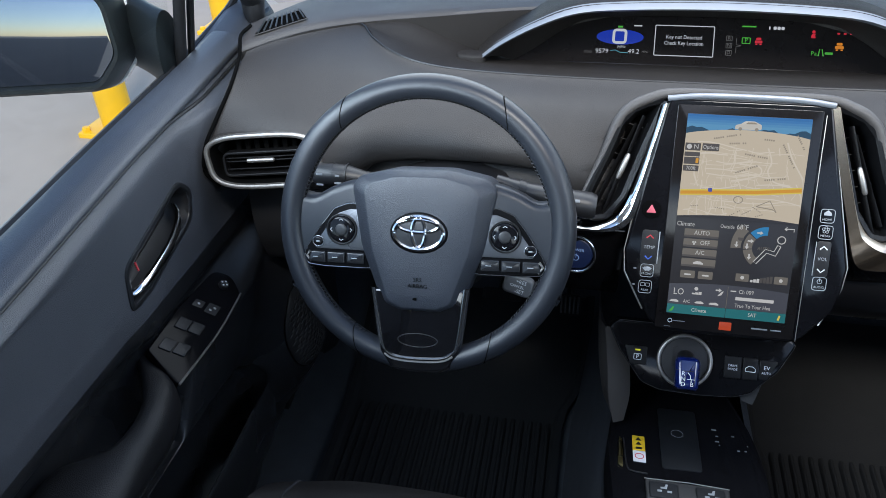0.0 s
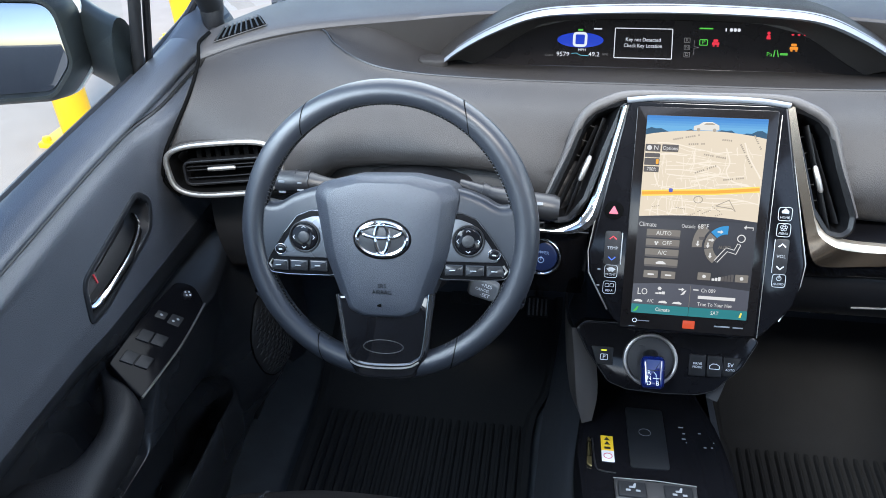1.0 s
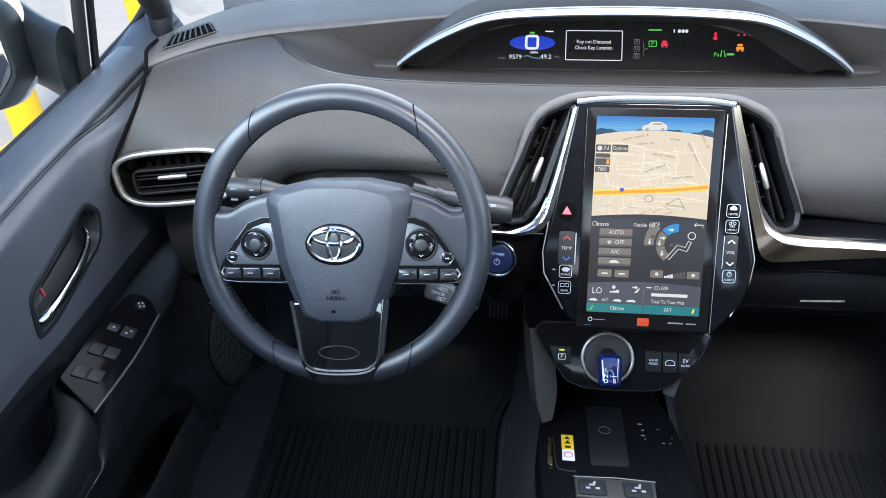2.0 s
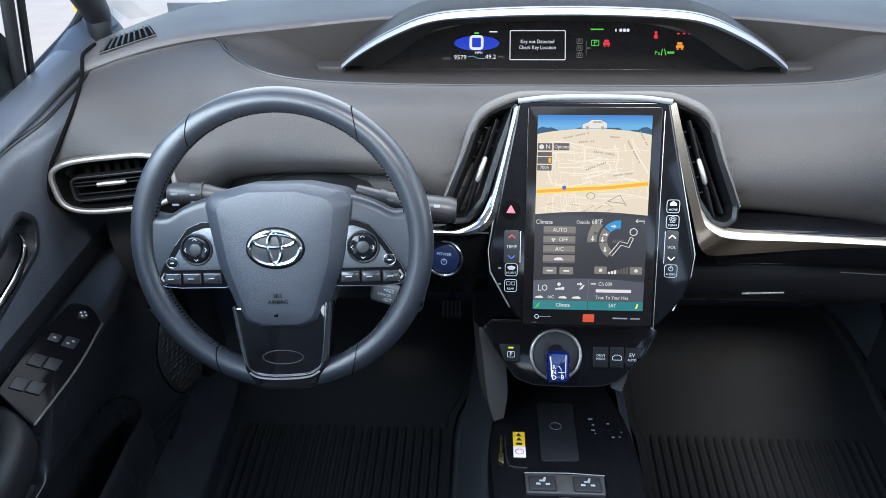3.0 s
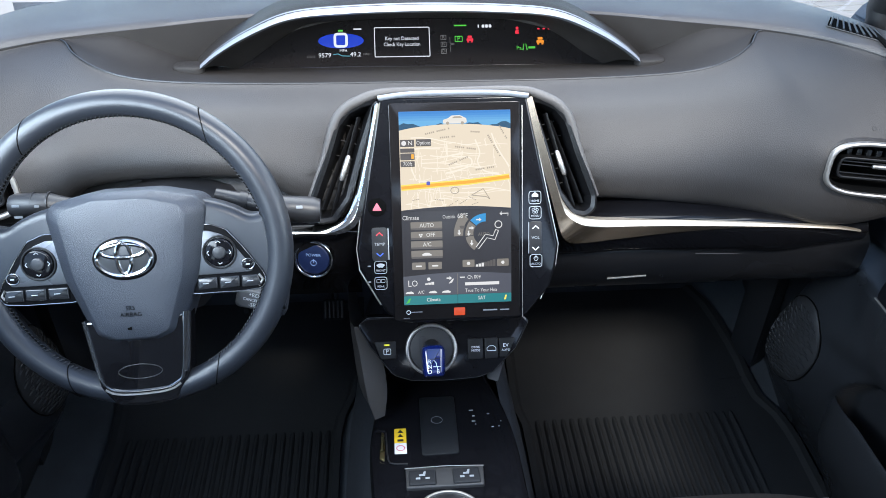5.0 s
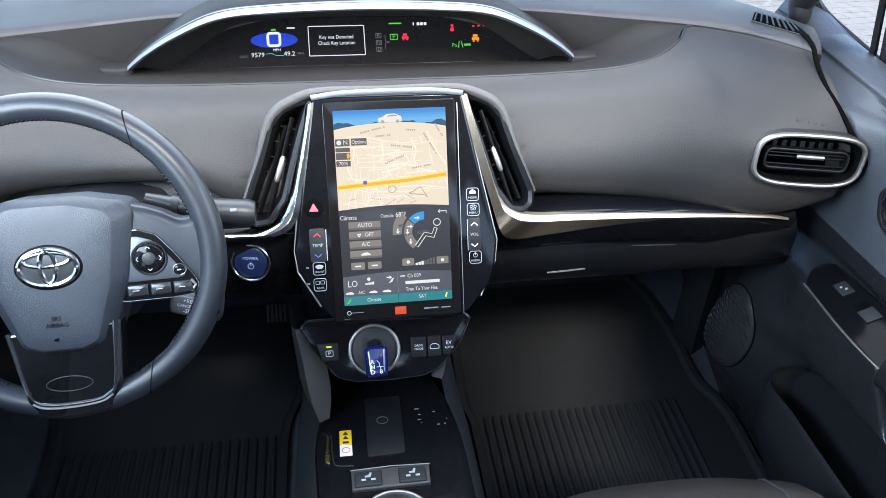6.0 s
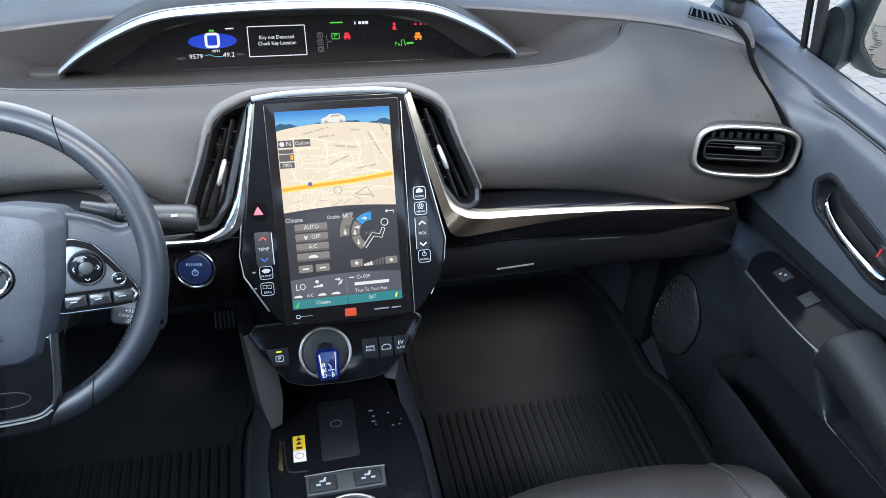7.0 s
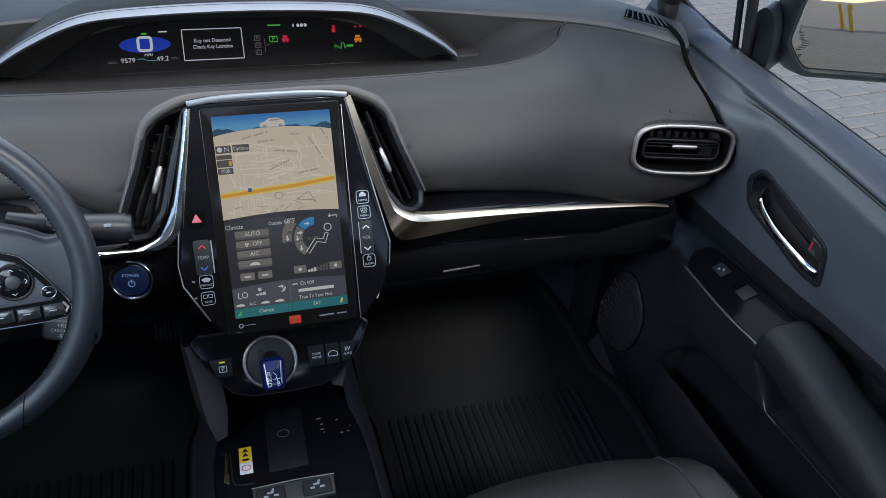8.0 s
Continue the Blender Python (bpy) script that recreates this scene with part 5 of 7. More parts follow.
# side spokes with key fields
for s in (-1, 1):
    sp = [(0.05, 0.046), (0.085, 0.046), (0.113, 0.037), (0.134, 0.0265), (0.158, 0.028), (0.17, 0.0), (0.171, -0.045), (0.163, -0.092), (0.154, -0.088), (0.148, -0.066), (0.127, -0.0575), (0.05, -0.0565)]
    kp = [(0.062, 0.0185), (0.09, 0.0185), (0.108, 0.0115), (0.124, -0.0085), (0.142, -0.0355), (0.1475, -0.048), (0.142, -0.0575), (0.12, -0.0595), (0.06, -0.0595)]
    so = [Vector((s * p.x, p.y)) for p in spline([Vector(p) for p in sp], 4, closed=True)]
    ko = rounded([(s * x, y) for x, y in kp], 0.009, 4)
    if s > 0:
        so, ko = so[::-1], ko[::-1]
    spoke = part("spoke", slab(so, -0.02, 0.0068, WS, 0.011, 6), LEATHER, wheel, "smooth dark spoke")
    part("key_field", slab(ko, 0.0, 0.0085, WS, 0.0015), KEY_PANEL, spoke, "glossy black key field")
    part("key_trim", tube(ring3(ko, 0.0082, WS), 0.0007, 6, closed=True), SMOKED, spoke)
    pl = rounded([(s * x, y) for x, y in ((0.066, 0.0115), (0.088, 0.0115), (0.1035, 0.006), (0.119, -0.0125), (0.1365, -0.038), (0.066, -0.0385))], [0.002, 0.012, 0.012, 0.02, 0.005, 0.002], 4)
    part("key_plate", slab(pl[::-1] if s > 0 else pl, 0.004, 0.0093, WS, 0.0008), KEY_PLATE, spoke, "satin grey key plate")
    # the glint at the field's corner is modelled as a bright satin bar
    part("corner_glint", tube([WS @ Vector((s * 0.139, -0.0415, 0.0088)), WS @ Vector((s * 0.1435, -0.0475, 0.0088)), WS @ Vector((s * 0.138, -0.0545, 0.0088))], 0.0016, 6), SATIN, spoke, "bright strip that stands in for a corner glint")
    cx, cy = s * 0.0985, -0.0135
    part("round_key", slab(disc(0.0165, 32, cx, cy), 0.006, 0.0125, WS, 0.003), PIANO, spoke)
    part("round_key_ring", band(disc(0.0192, 36, cx, cy), 0.0022, 0.004, 0.0112, WS, 0.0006), VENT_BLACK, spoke, "black key ring")
    part("centre_key", slab(disc(0.0075, 24, cx, cy), 0.01, 0.0138, WS, 0.0015), KEY, spoke)
    part("small_key", slab(disc(0.0065, 20, s * 0.1285, -0.029, 0.0058), 0.006, 0.011, WS, 0.002), PIANO, spoke)
    part("small_key_ring", band(disc(0.0075, 20, s * 0.1285, -0.029, 0.0068), 0.0012, 0.006, 0.0102, WS, 0.0004), SMOKED, spoke)
    for k in range(3):
        x0 = 0.0705 + 0.0245 * k
        q = [Vector((s * x, y)) for x, y in ((x0, -0.0555), (x0 + 0.0225, -0.0545), (x0 + 0.0225 - (0.004 if k == 2 else 0), -0.0415), (x0, -0.0415))]
        part("flat_key", slab(rounded(q if s > 0 else q[::-1], 0.0015, 3), 0.006, 0.0108, WS, 0.0018), FLAT_KEY, spoke)
        part("key_mark", slab(rect(s * (x0 + 0.011) - 0.005, -0.0487, s * (x0 + 0.011) + 0.002, -0.0478, 0.0004), 0.0106, 0.0111, WS, 0.0001), KEY_INK, spoke)
    for a in range(4):
        c, d = math.cos(a * math.pi / 2), math.sin(a * math.pi / 2)
        pts = [(cx + c * 0.0112 - d * q * 0.0024, cy + d * 0.0112 + c * q * 0.0024) if q else (cx + c * 0.0132, cy + d * 0.0132) for q in (-1, 0, 1)]
        part("key_mark", strip([WS @ Vector((x, y, 0.0128)) for x, y in pts], 0.0009, WS.to_3x3() @ Vector((0, 0, 1)), 0), KEY_INK, spoke)
    part("key_mark", slab(rect(s * 0.1285 - 0.0022, -0.0298, s * 0.1285 + 0.0022, -0.0282, 0.0006), 0.0108, 0.0114, WS, 0.0001), KEY_INK, spoke)
# lower spoke
lo = list(reversed(rounded([(-0.0585, -0.078), (0.0565, -0.074), (0.05, -0.15), (0.036, -0.178), (0.0, -0.182), (-0.034, -0.18), (-0.0495, -0.158)], [0.004, 0.004, 0.02, 0.016, 0.03, 0.016, 0.02], 4)))
lspoke = part("lower_spoke", slab(lo, -0.02, 0.0165, WF, 0.005), SPOKE_GLOSS, wheel, "glossy black lower spoke")
foot = [(p.x, p.y) for p in spline([Vector(p) for p in ((-0.0595, -0.078), (-0.05, -0.143), (-0.0405, -0.1605), (-0.02, -0.166), (0.02, -0.165), (0.0385, -0.1585), (0.049, -0.143), (0.0575, -0.074))], 5)]
flank = []
for k, (x, y) in enumerate(foot):
    a, b = foot[max(k - 1, 0)], foot[min(k + 1, len(foot) - 1)]
    d = Vector((b[0] - a[0], b[1] - a[1])).normalized()
    n = Vector((-d.y, d.x))  # towards the spoke's middle
    flank.append([WF @ Vector((x - n.x * 0.002, y - n.y * 0.002, 0.0105)), WF @ Vector((x, y, 0.0153)), WF @ Vector((x + n.x * 0.0036, y + n.y * 0.0036, 0.0179)), WF @ Vector((x + n.x * 0.0046, y + n.y * 0.0046, 0.0177)), WF @ Vector((x + n.x * 0.005, y + n.y * 0.005, 0.0145))])
# the glossy black flank's reflection is put in as a smoked chrome strip
part("spoke_edge", loft(flank), SMOKED, lspoke, "smoked bright strip in place of the gloss's reflection")
part("foot_line", tube([WF @ Vector((x, y - 0.0005, 0.017)) for x, y in foot[9:-9]], 0.0013, 6), SATIN, lspoke, "thin bright foot line")
part("spoke_oval", band(disc(0.025, 30, -0.002, -0.14, 0.009), 0.0012, 0.0155, 0.0171, WF, 0.0004), BLACK, lspoke)

# ---- column, stalks ----
column = thing("steering_column", (-0.379, 0.92, 0.62), "dark grey steering column cover", "steering column")
rows = []
for k in range(7):
    y = 0.85 + 0.15 * k / 6
    w, zc = 0.07 + 0.03 * k / 6, 0.625 + 0.004 * k
    rows.append([Vector((-0.379 + w * math.cos(t * math.pi / 8) * (1.0 if abs(math.cos(t * math.pi / 8)) < 0.9 else 0.97), y, zc + 0.048 * math.sin(t * math.pi / 8) - 0.025)) for t in range(16)])
part("shroud", loft(rows, around=True, caps=True), KEY, column)


def stalk(side, label):
    st = thing("column_stalk", (-0.379 + side * 0.1, 0.92, 0.67), label, "stalk", "column stalks")
    if side < 0:
        path = [(-0.445, 0.925, 0.672), (-0.49, 0.921, 0.677), (-0.512, 0.92, 0.68), (-0.53, 0.919, 0.6805), (-0.552, 0.918, 0.681), (-0.5585, 0.918, 0.681)]
        rad = [0.007, 0.0105, 0.0145, 0.0155, 0.0155, 0.013]
    else:
        path = [(-0.31, 0.925, 0.686), (-0.275, 0.923, 0.674), (-0.258, 0.922, 0.671), (-0.225, 0.92, 0.666), (-0.188, 0.92, 0.6605), (-0.1785, 0.92, 0.66)]
        rad = [0.008, 0.0125, 0.0135, 0.016, 0.018, 0.015]
    part("stem", tube(path, rad, 16), KEY, st)
    return st, path


st, p = stalk(-1, "black lamp stalk with white markings")
for x in (-0.512, -0.531):
    part("knurled_collar", tube([(x - 0.001, 0.92, 0.6805), (x + 0.001, 0.92, 0.6805)], 0.0163, 18), BLACK, st)
for x, z, w in ((-0.547, 0.688, 0.009), (-0.547, 0.68, 0.009), (-0.548, 0.672, 0.01), (-0.522, 0.687, 0.006), (-0.522, 0.676, 0.01)):
    part("printed_mark", slab(rect(-w / 2, -0.0014, w / 2, 0.0014, 0.0006), 0, 0.0004, axes((x, 0.9045, z), 20), 0.0001), DIM_INK, st)
st, p = stalk(1, "dark wiper stalk with rounded end")
part("knurled_collar", tube([(-0.281, 0.923, 0.6755), (-0.272, 0.923, 0.673)], 0.0145, 18), BLACK, st)
for k in range(5):
    part("printed_mark", slab(rect(-0.0015, -0.001, 0.0015, 0.001, 0.0004), 0, 0.0004, axes((-0.235, 0.9055, 0.675 - 0.004 * k), 20), 0.0001), DIM_INK, st)
part("printed_mark", slab(rect(-0.004, -0.002, 0.004, 0.002, 0.0006), 0, 0.0004, axes((-0.203, 0.905, 0.675), 40), 0.0001), DIM_INK, st)
cr = thing("cruise_stalk", (-0.27, 0.86, 0.568), "short grey cruise control stalk", "stalk", "column stalks")
CRF = axes((-0.268, 0.856, 0.568), 24, 0, -14)
part("paddle", slab(rect(-0.022, -0.0125, 0.018, 0.0125, 0.008, 6), -0.012, 0.006, CRF, 0.004), material("grey_stalk_plastic", (0.075, 0.078, 0.082), 0.45), cr)
part("end_cap", slab(rect(0.018, -0.0115, 0.025, 0.0115, 0.003, 4), -0.01, 0.005, CRF, 0.002), KEY, cr)
writing("stalk_letters", "+RES", 0.0068, at(CRF, 0.001, 0.0065, 0.0061), WHITE_INK, cr)
writing("stalk_letters", "CANCEL", 0.005, at(CRF, -0.003, 0.0, 0.0061), WHITE_INK, cr)
writing("stalk_letters", "-SET", 0.0068, at(CRF, 0.002, -0.0065, 0.0061), WHITE_INK, cr)

# ---- pedals ----
for nm, lab, c, w, h, lean in (("brake_pedal", "ribbed black rubber brake pedal", (-0.203, 1.2, 0.268), 0.021, 0.02, 35), ("accelerator_pedal", "wide ribbed dark pedal pad", (-0.335, 1.21, 0.27), 0.038, 0.012, 35)):
    pd = thing(nm, c, lab, "pedal")
    PF = axes(c, lean)
    part("pad", slab(rect(-w, -h, w, h, 0.006, 4), -0.012, 0.0, PF, 0.003), RUBBER, pd)
    for k in range(5):
        x = -w * 0.75 + w * 1.5 * k / 4
        part("rib", slab(rect(x - w * 0.09, -h * 0.8, x + w * 0.09, h * 0.8, 0.001, 2), -0.002, 0.003, PF, 0.001), KEY if nm[0] == "b" else RUBBER, pd)
    part("arm", tube([PF @ Vector((0, 0, -0.01)), PF @ Vector((0.0, 0.06, -0.06)), (c[0], 1.36, 0.46)], 0.008, 8), BLACK, pd)

# ---- floor mats ----
def floor_z(y):
    return lerp(FLOOR_Y, FLOOR_Z, y)


for s in (-1, 1):
    mat_ = thing("floor_mat", (mx(s, 0.41), 0.8, 0.0), "black ribbed rubber floor mat with raised edge", "floor mat", "floor mats")
    if s < 0:
        x0, x1 = -0.64, -0.205
    else:
        x0, x1 = 0.135, 0.66
    rows = []
    for k in range(27):
        y = 0.35 + 0.0387 * k
        a, b = (x0, lerp([0.3, 1.06, 1.12, 1.175, 1.3], [-0.197, -0.199, -0.192, -0.165, -0.152], y)) if s < 0 else (lerp([0.3, 1.09, 1.12, 1.3], [0.155, 0.158, 0.145, 0.14], y), lerp([0.3, 0.94, 1.03, 1.096, 1.13, 1.21, 1.32, 1.36], [0.69, 0.7, 0.7, 0.688, 0.661, 0.646, 0.604, 0.57], y))
        z = floor_z(y) + 0.006
        rim = 0.01
        rows.append([Vector((x, y, z + h)) for x, h in ((a, -0.004), (a, rim), (a + 0.012, rim), (a + 0.02, 0.002), ((a + b) / 2, 0.002), (b - 0.02, 0.002), (b - 0.012, rim), (b, rim), (b, -0.004))])
    part("sheet", loft(rows), RUBBER, mat_)
    a, b = (x0 + 0.035, x1 - 0.02) if s < 0 else (0.19, 0.59)
    n = 23 if s < 0 else 24
    first = None
    for k in range(n):
        x = a + (b - a) * k / (n - 1)
        if first is None:
            bm = bmesh.new()
            rr = []
            for y in (0.45, 0.7, 0.8, 0.9, 1.0, 1.06, 1.09, 1.102):
                z = floor_z(y) + 0.007
                h = 0.001 if y > 1.1 else 0.007
                rr.append([Vector((dx, y, z + hz)) for dx, hz in ((-0.0058, 0), (-0.0034, 0.72 * h), (-0.0012, h), (0.0012, h), (0.0034, 0.72 * h), (0.0058, 0))])
            loft(rr, bm=bm, caps=True)
            first = part("rib", bm, RUBBER, mat_)
            first.matrix_basis = Matrix.Translation((x, 0, 0))
        else:
            alike("rib", first, mat_, Matrix.Translation((x, 0, 0)))
    if s > 0:
        part("corner_step", tube([(0.585, 1.118, 0.04), (0.585, 1.165, 0.068), (0.635, 1.167, 0.07)], 0.0035, 8), RUBBER, mat_)

# ---- centre console ----
console = thing("centre_console", (-0.023, 0.75, 0.0), "glossy black centre console with charging tray", "console")


def con_z(y):
    return 0.319 - 0.21 * (y - 0.757)


CON_Y = [0.2, 0.5, 0.68, 0.735, 0.83, 0.907, 0.96, 1.01, 1.06]
CON_L = [-0.118, -0.121, -0.122, -0.125, -0.13, -0.124, -0.117, -0.107, -0.098]
CON_R = [0.076, 0.08, 0.085, 0.087, 0.089, 0.084, 0.074, 0.064, 0.055]
rows = []
for k in range(36):
    y = 0.2 + 0.86 * k / 35
    a, b, z = lerp(CON_Y, CON_L, y), lerp(CON_Y, CON_R, y), con_z(y)
    rows.append([Vector(p) for p in ((a + 0.004, y, 0.02), (a - 0.002, y, z - 0.06), (a, y, z - 0.006), (a + 0.003, y, z + 0.001), (a + 0.008, y, z + 0.003), (a + 0.014, y, z + 0.0005), (a + 0.02, y, z), (b - 0.02, y, z), (b - 0.014, y, z + 0.0005),
                                      (b - 0.008, y, z + 0.003), (b - 0.003, y, z + 0.001), (b, y, z - 0.006), (b + 0.002, y, z - 0.06), (b - 0.004, y, 0.02))])
part("body", loft(rows, caps=True), PIANO, console, "glossy black console body")
slope = math.degrees(math.atan(0.21))
CT = Matrix.Translation((0, 0.757, 0.319)) @ pose(0, 0, 0, -slope, 0, 0)


def ct(y):
    return (y - 0.757) / math.cos(radians(slope))


part("charging_pad", slab(rounded([(-0.054, ct(0.803)), (0.001, ct(0.805)), (0.005, ct(0.947)), (-0.052, ct(0.947))], 0.006, 4), 0.0, 0.002, CT, 0.001), material("charging_pad_rubber", (0.0085, 0.0095, 0.011), 0.5, spec=0.25), console, "dark rubber charging pad")
part("pad_mark", band(disc(0.009, 20, -0.027, ct(0.885)), 0.0006, 0.0018, 0.0023, CT, 0.0001), DIM_INK, console)
lab = part("warning_label", slab(rect(-0.0935, ct(0.835), -0.0755, ct(0.869), 0.001), 0.0005, 0.0012, CT, 0.0002), YELLOW_INK, console, "yellow warning label with white foot")
part("label_foot", slab(rect(-0.0935, ct(0.81), -0.0755, ct(0.8345), 0.001), 0.0005, 0.0012, CT, 0.0002), PAPER, lab)
for y in (0.862, 0.852):
    part("label_triangle", slab([Vector((-0.089, ct(y - 0.004))), Vector((-0.08, ct(y - 0.004))), Vector((-0.0845, ct(y + 0.004)))], 0.001, 0.0015, CT, 0.0001), BLACK, lab)
part("label_bar", slab(rect(-0.089, ct(0.838), -0.08, ct(0.843), 0.0008), 0.001, 0.0014, CT, 0.0001), BLACK, lab)
part("label_ring", band(disc(0.0065, 20, -0.0845, ct(0.8225)), 0.0012, 0.001, 0.0015, CT, 0.0001), RED_INK, lab)
part("side_slot", slab(rounded([(-0.1155, ct(0.8)), (-0.108, ct(0.792)), (-0.1085, ct(0.855)), (-0.1125, ct(0.862))], 0.003, 3), 0.001, 0.0035, CT, 0.001), material("brass_edge", (0.5, 0.42, 0.2), 0.3, metal=1), console, "thin brass-coloured edge")
part("tray_edge", tube([CT @ Vector(p) for p in spline([(-0.106, ct(0.86), 0.001), (-0.103, ct(0.8), 0.001), (-0.095, ct(0.789), 0.001), (-0.075, ct(0.787), 0.001)], 5)], 0.0012, 6), KEY, console)
for x, y, w in ((0.029, 0.908, 0.007), (0.0315, 0.893, 0.004), (0.03, 0.88, 0.006), (0.0325, 0.872, 0.002), (0.055, 0.897, 0.004), (0.073, 0.877, 0.003), (0.058, 0.864, 0.004), (0.068, 0.865, 0.003)):
    part("printed_mark", slab(rect(x - w / 2, ct(y) - 0.0012, x + w / 2, ct(y) + 0.0012, 0.0006), 0.0002, 0.0007, CT, 0.0001), DIM_INK, console)
sw = part("heater_switch_plate", slab(rounded([(-0.0785, ct(0.733)), (0.0285, ct(0.7335)), (0.031, ct(0.772)), (-0.079, ct(0.773))], 0.003, 4), 0.0, 0.005, CT, 0.002), material("grey_switch_plate", (0.035, 0.034, 0.034), 0.45), console, "dark grey seat heater plate")
for x in (-0.0555, 0.0055):
    part("heater_key", slab(rect(x - 0.0195, ct(0.7365), x + 0.0185, ct(0.7665), 0.003, 4), 0.003, 0.0075, CT, 0.002), LOWER, sw)
    part("key_mark", slab(rounded([(x - 0.005, ct(0.7515)), (x + 0.003, ct(0.7515)), (x + 0.005, ct(0.7605)), (x + 0.002, ct(0.7605)), (x, ct(0.755)), (x - 0.005, ct(0.7545))], 0.0008, 2), 0.0083, 0.0089, CT, 0.0001), KEY_INK, sw)
    for d in (-0.0065, 0.0065):
        part("key_mark", slab(rect(x + d - 0.003, ct(0.745), x + d + 0.003, ct(0.7485), 0.0006), 0.0083, 0.0089, CT, 0.0001), KEY_INK, sw)
part("plate_edge", tube([CT @ Vector(p) for p in ((-0.08, ct(0.7745), 0.003), (-0.02, ct(0.7752), 0.004), (0.032, ct(0.7735), 0.003))], 0.0009, 8), SATIN, sw)
part("cup_ring", band(disc(0.045, 44, -0.024, ct(0.683)), 0.005, -0.002, 0.005, CT, 0.002), SATIN, console, "satin cup holder ring")
# flat black disc stands in for the dark depth of the cup holder
part("cup_well_shade", slab(disc(0.04, 40, -0.024, ct(0.683)), 0.0003, 0.0012, CT, 0.0003), BLACK, console)
# knob panel
KF = axes((0, 0.915, 0.44), 35)
kpanel = thing("shift_panel", (-0.014, 0.9, 0.4), "glossy black shift panel with silver ring and keys", "control panel")
ko = list(reversed(rounded([(-0.1425, 0.02), (-0.128, 0.0325), (0.1, 0.03), (0.1145, 0.019), (0.0925, -0.022), (0.058, -0.056), (0.035, -0.064), (-0.0145, -0.0665), (-0.065, -0.065), (-0.092, -0.056), (-0.1255, -0.012)],
                           [0.008, 0.01, 0.01, 0.008, 0.03, 0.02, 0.03, 0.1, 0.03, 0.02, 0.03], 4)))
part("panel", slab(ko, -0.05, 0.0, KF, 0.004), PIANO, kpanel, "glossy black panel")
part("panel_edge", tube(ring3(grown(ko, -0.0015), -0.0012, KF), 0.0006, 6, closed=True), KEY, kpanel)
kx, ky = -0.0345, -0.0185
part("ring", band(disc(0.0385, 48, kx, ky), 0.0055, -0.005, 0.007, KF, 0.003), SATIN, kpanel, "satin silver ring")
part("dish", slab(disc(0.034, 48, kx, ky), -0.01, 0.0012, KF, 0.001), KEY, kpanel)
part("gate_slot", slab(rounded([(-0.052, 0.001), (-0.042, 0.001), (-0.042, -0.028), (-0.052, -0.028)], 0.004, 4), 0.0008, 0.0018, KF, 0.0004), BLACK, kpanel)
for x0, y0, x1, y1, tag in ((-0.1185, -0.0305, -0.0865, -0.0045, "P"), (0.0195, -0.036, 0.0425, -0.005, "D"), (0.0445, -0.036, 0.0645, -0.005, "C"), (0.0665, -0.034, 0.0915, -0.006, "E")):
    q = [(x0, y1), (x1, y1), (x1, y0), (x0 + (0.009 if tag == "P" else 0), y0)] if tag != "E" else [(x0, y1), (x1, y1), (x1 - 0.014, y0), (x0, y0)]
    kk = part("panel_key", slab(list(reversed(rounded(q, 0.002, 3))), -0.002, 0.0022, KF, 0.0012), VENT_BLACK, kpanel, "black key")
    xm, ym = (x0 + x1) / 2 + (0.003 if tag == "P" else -0.003 if tag == "E" else 0), (y0 + y1) / 2
    if tag == "P":
        part("key_mark", band(rect(xm - 0.0055, ym - 0.0065, xm + 0.0055, ym + 0.0025, 0.002, 3), 0.0008, 0.002, 0.0025, KF, 0.0001), WHITE_INK, kk)
        writing("key_letters", "P", 0.0085, at(KF, xm, ym - 0.002, 0.0024), WHITE_INK, kk)
        part("pilot_lamp", slab(rect(xm - 0.0045, ym + 0.0065, xm + 0.0035, ym + 0.009, 0.0008), 0.0018, 0.0026, KF, 0.0003), glowing("lit_yellow_green", (0.75, 0.8, 0.05), 0.9), kk, "lit yellow-green lamp")
    elif tag == "D":
        writing("key_letters", "DRIVE", 0.0046, at(KF, xm, ym + 0.0025, 0.0024), WHITE_INK, kk)
        writing("key_letters", "MODE", 0.0046, at(KF, xm, ym - 0.0025, 0.0024), WHITE_INK, kk)
    elif tag == "C":
        part("key_mark", band(rounded([(xm - 0.007, ym - 0.004), (xm + 0.007, ym - 0.004), (xm + 0.007, ym + 0.001), (xm + 0.003, ym + 0.004), (xm - 0.003, ym + 0.004), (xm - 0.007, ym + 0.001)], 0.001, 2), 0.0008, 0.002, 0.0025, KF, 0.0001), WHITE_INK, kk)
    else:
        writing("key_letters", "EV", 0.0075, at(KF, xm, ym + 0.003, 0.0024), WHITE_INK, kk)
        writing("key_letters", "AUTO", 0.0046, at(KF, xm, ym - 0.004, 0.0024), WHITE_INK, kk)
knob = thing("gear_selector", (kx, 0.88, 0.43), "short blue translucent gear selector knob", "gear lever")
part("neck", tube([KF @ Vector((-0.034, -0.014, 0.0)), KF @ Vector((-0.0335, -0.022, 0.018))], 0.012, 14), KEY, knob)
KT = KF @ pose(-0.033, -0.0335, 0.024, -14, 0, 0)
o = list(reversed(rounded([(-0.018, 0.024), (0.018, 0.024), (0.0155, -0.0225), (-0.0155, -0.0225)], [0.01, 0.01, 0.007, 0.007], 5)))
rows = [ring3(grown(o, -0.006), -0.012, KT), ring3(grown(o, -0.001), -0.006, KT), ring3(o, 0.0, KT), ring3(grown(o, -0.001), 0.005, KT), ring3(grown(o, -0.004), 0.0085, KT), ring3(grown(o, -0.008), 0.0098, KT)]
part("grip", loft(rows, around=True, caps=True), BLUE_GLOSS, knob)
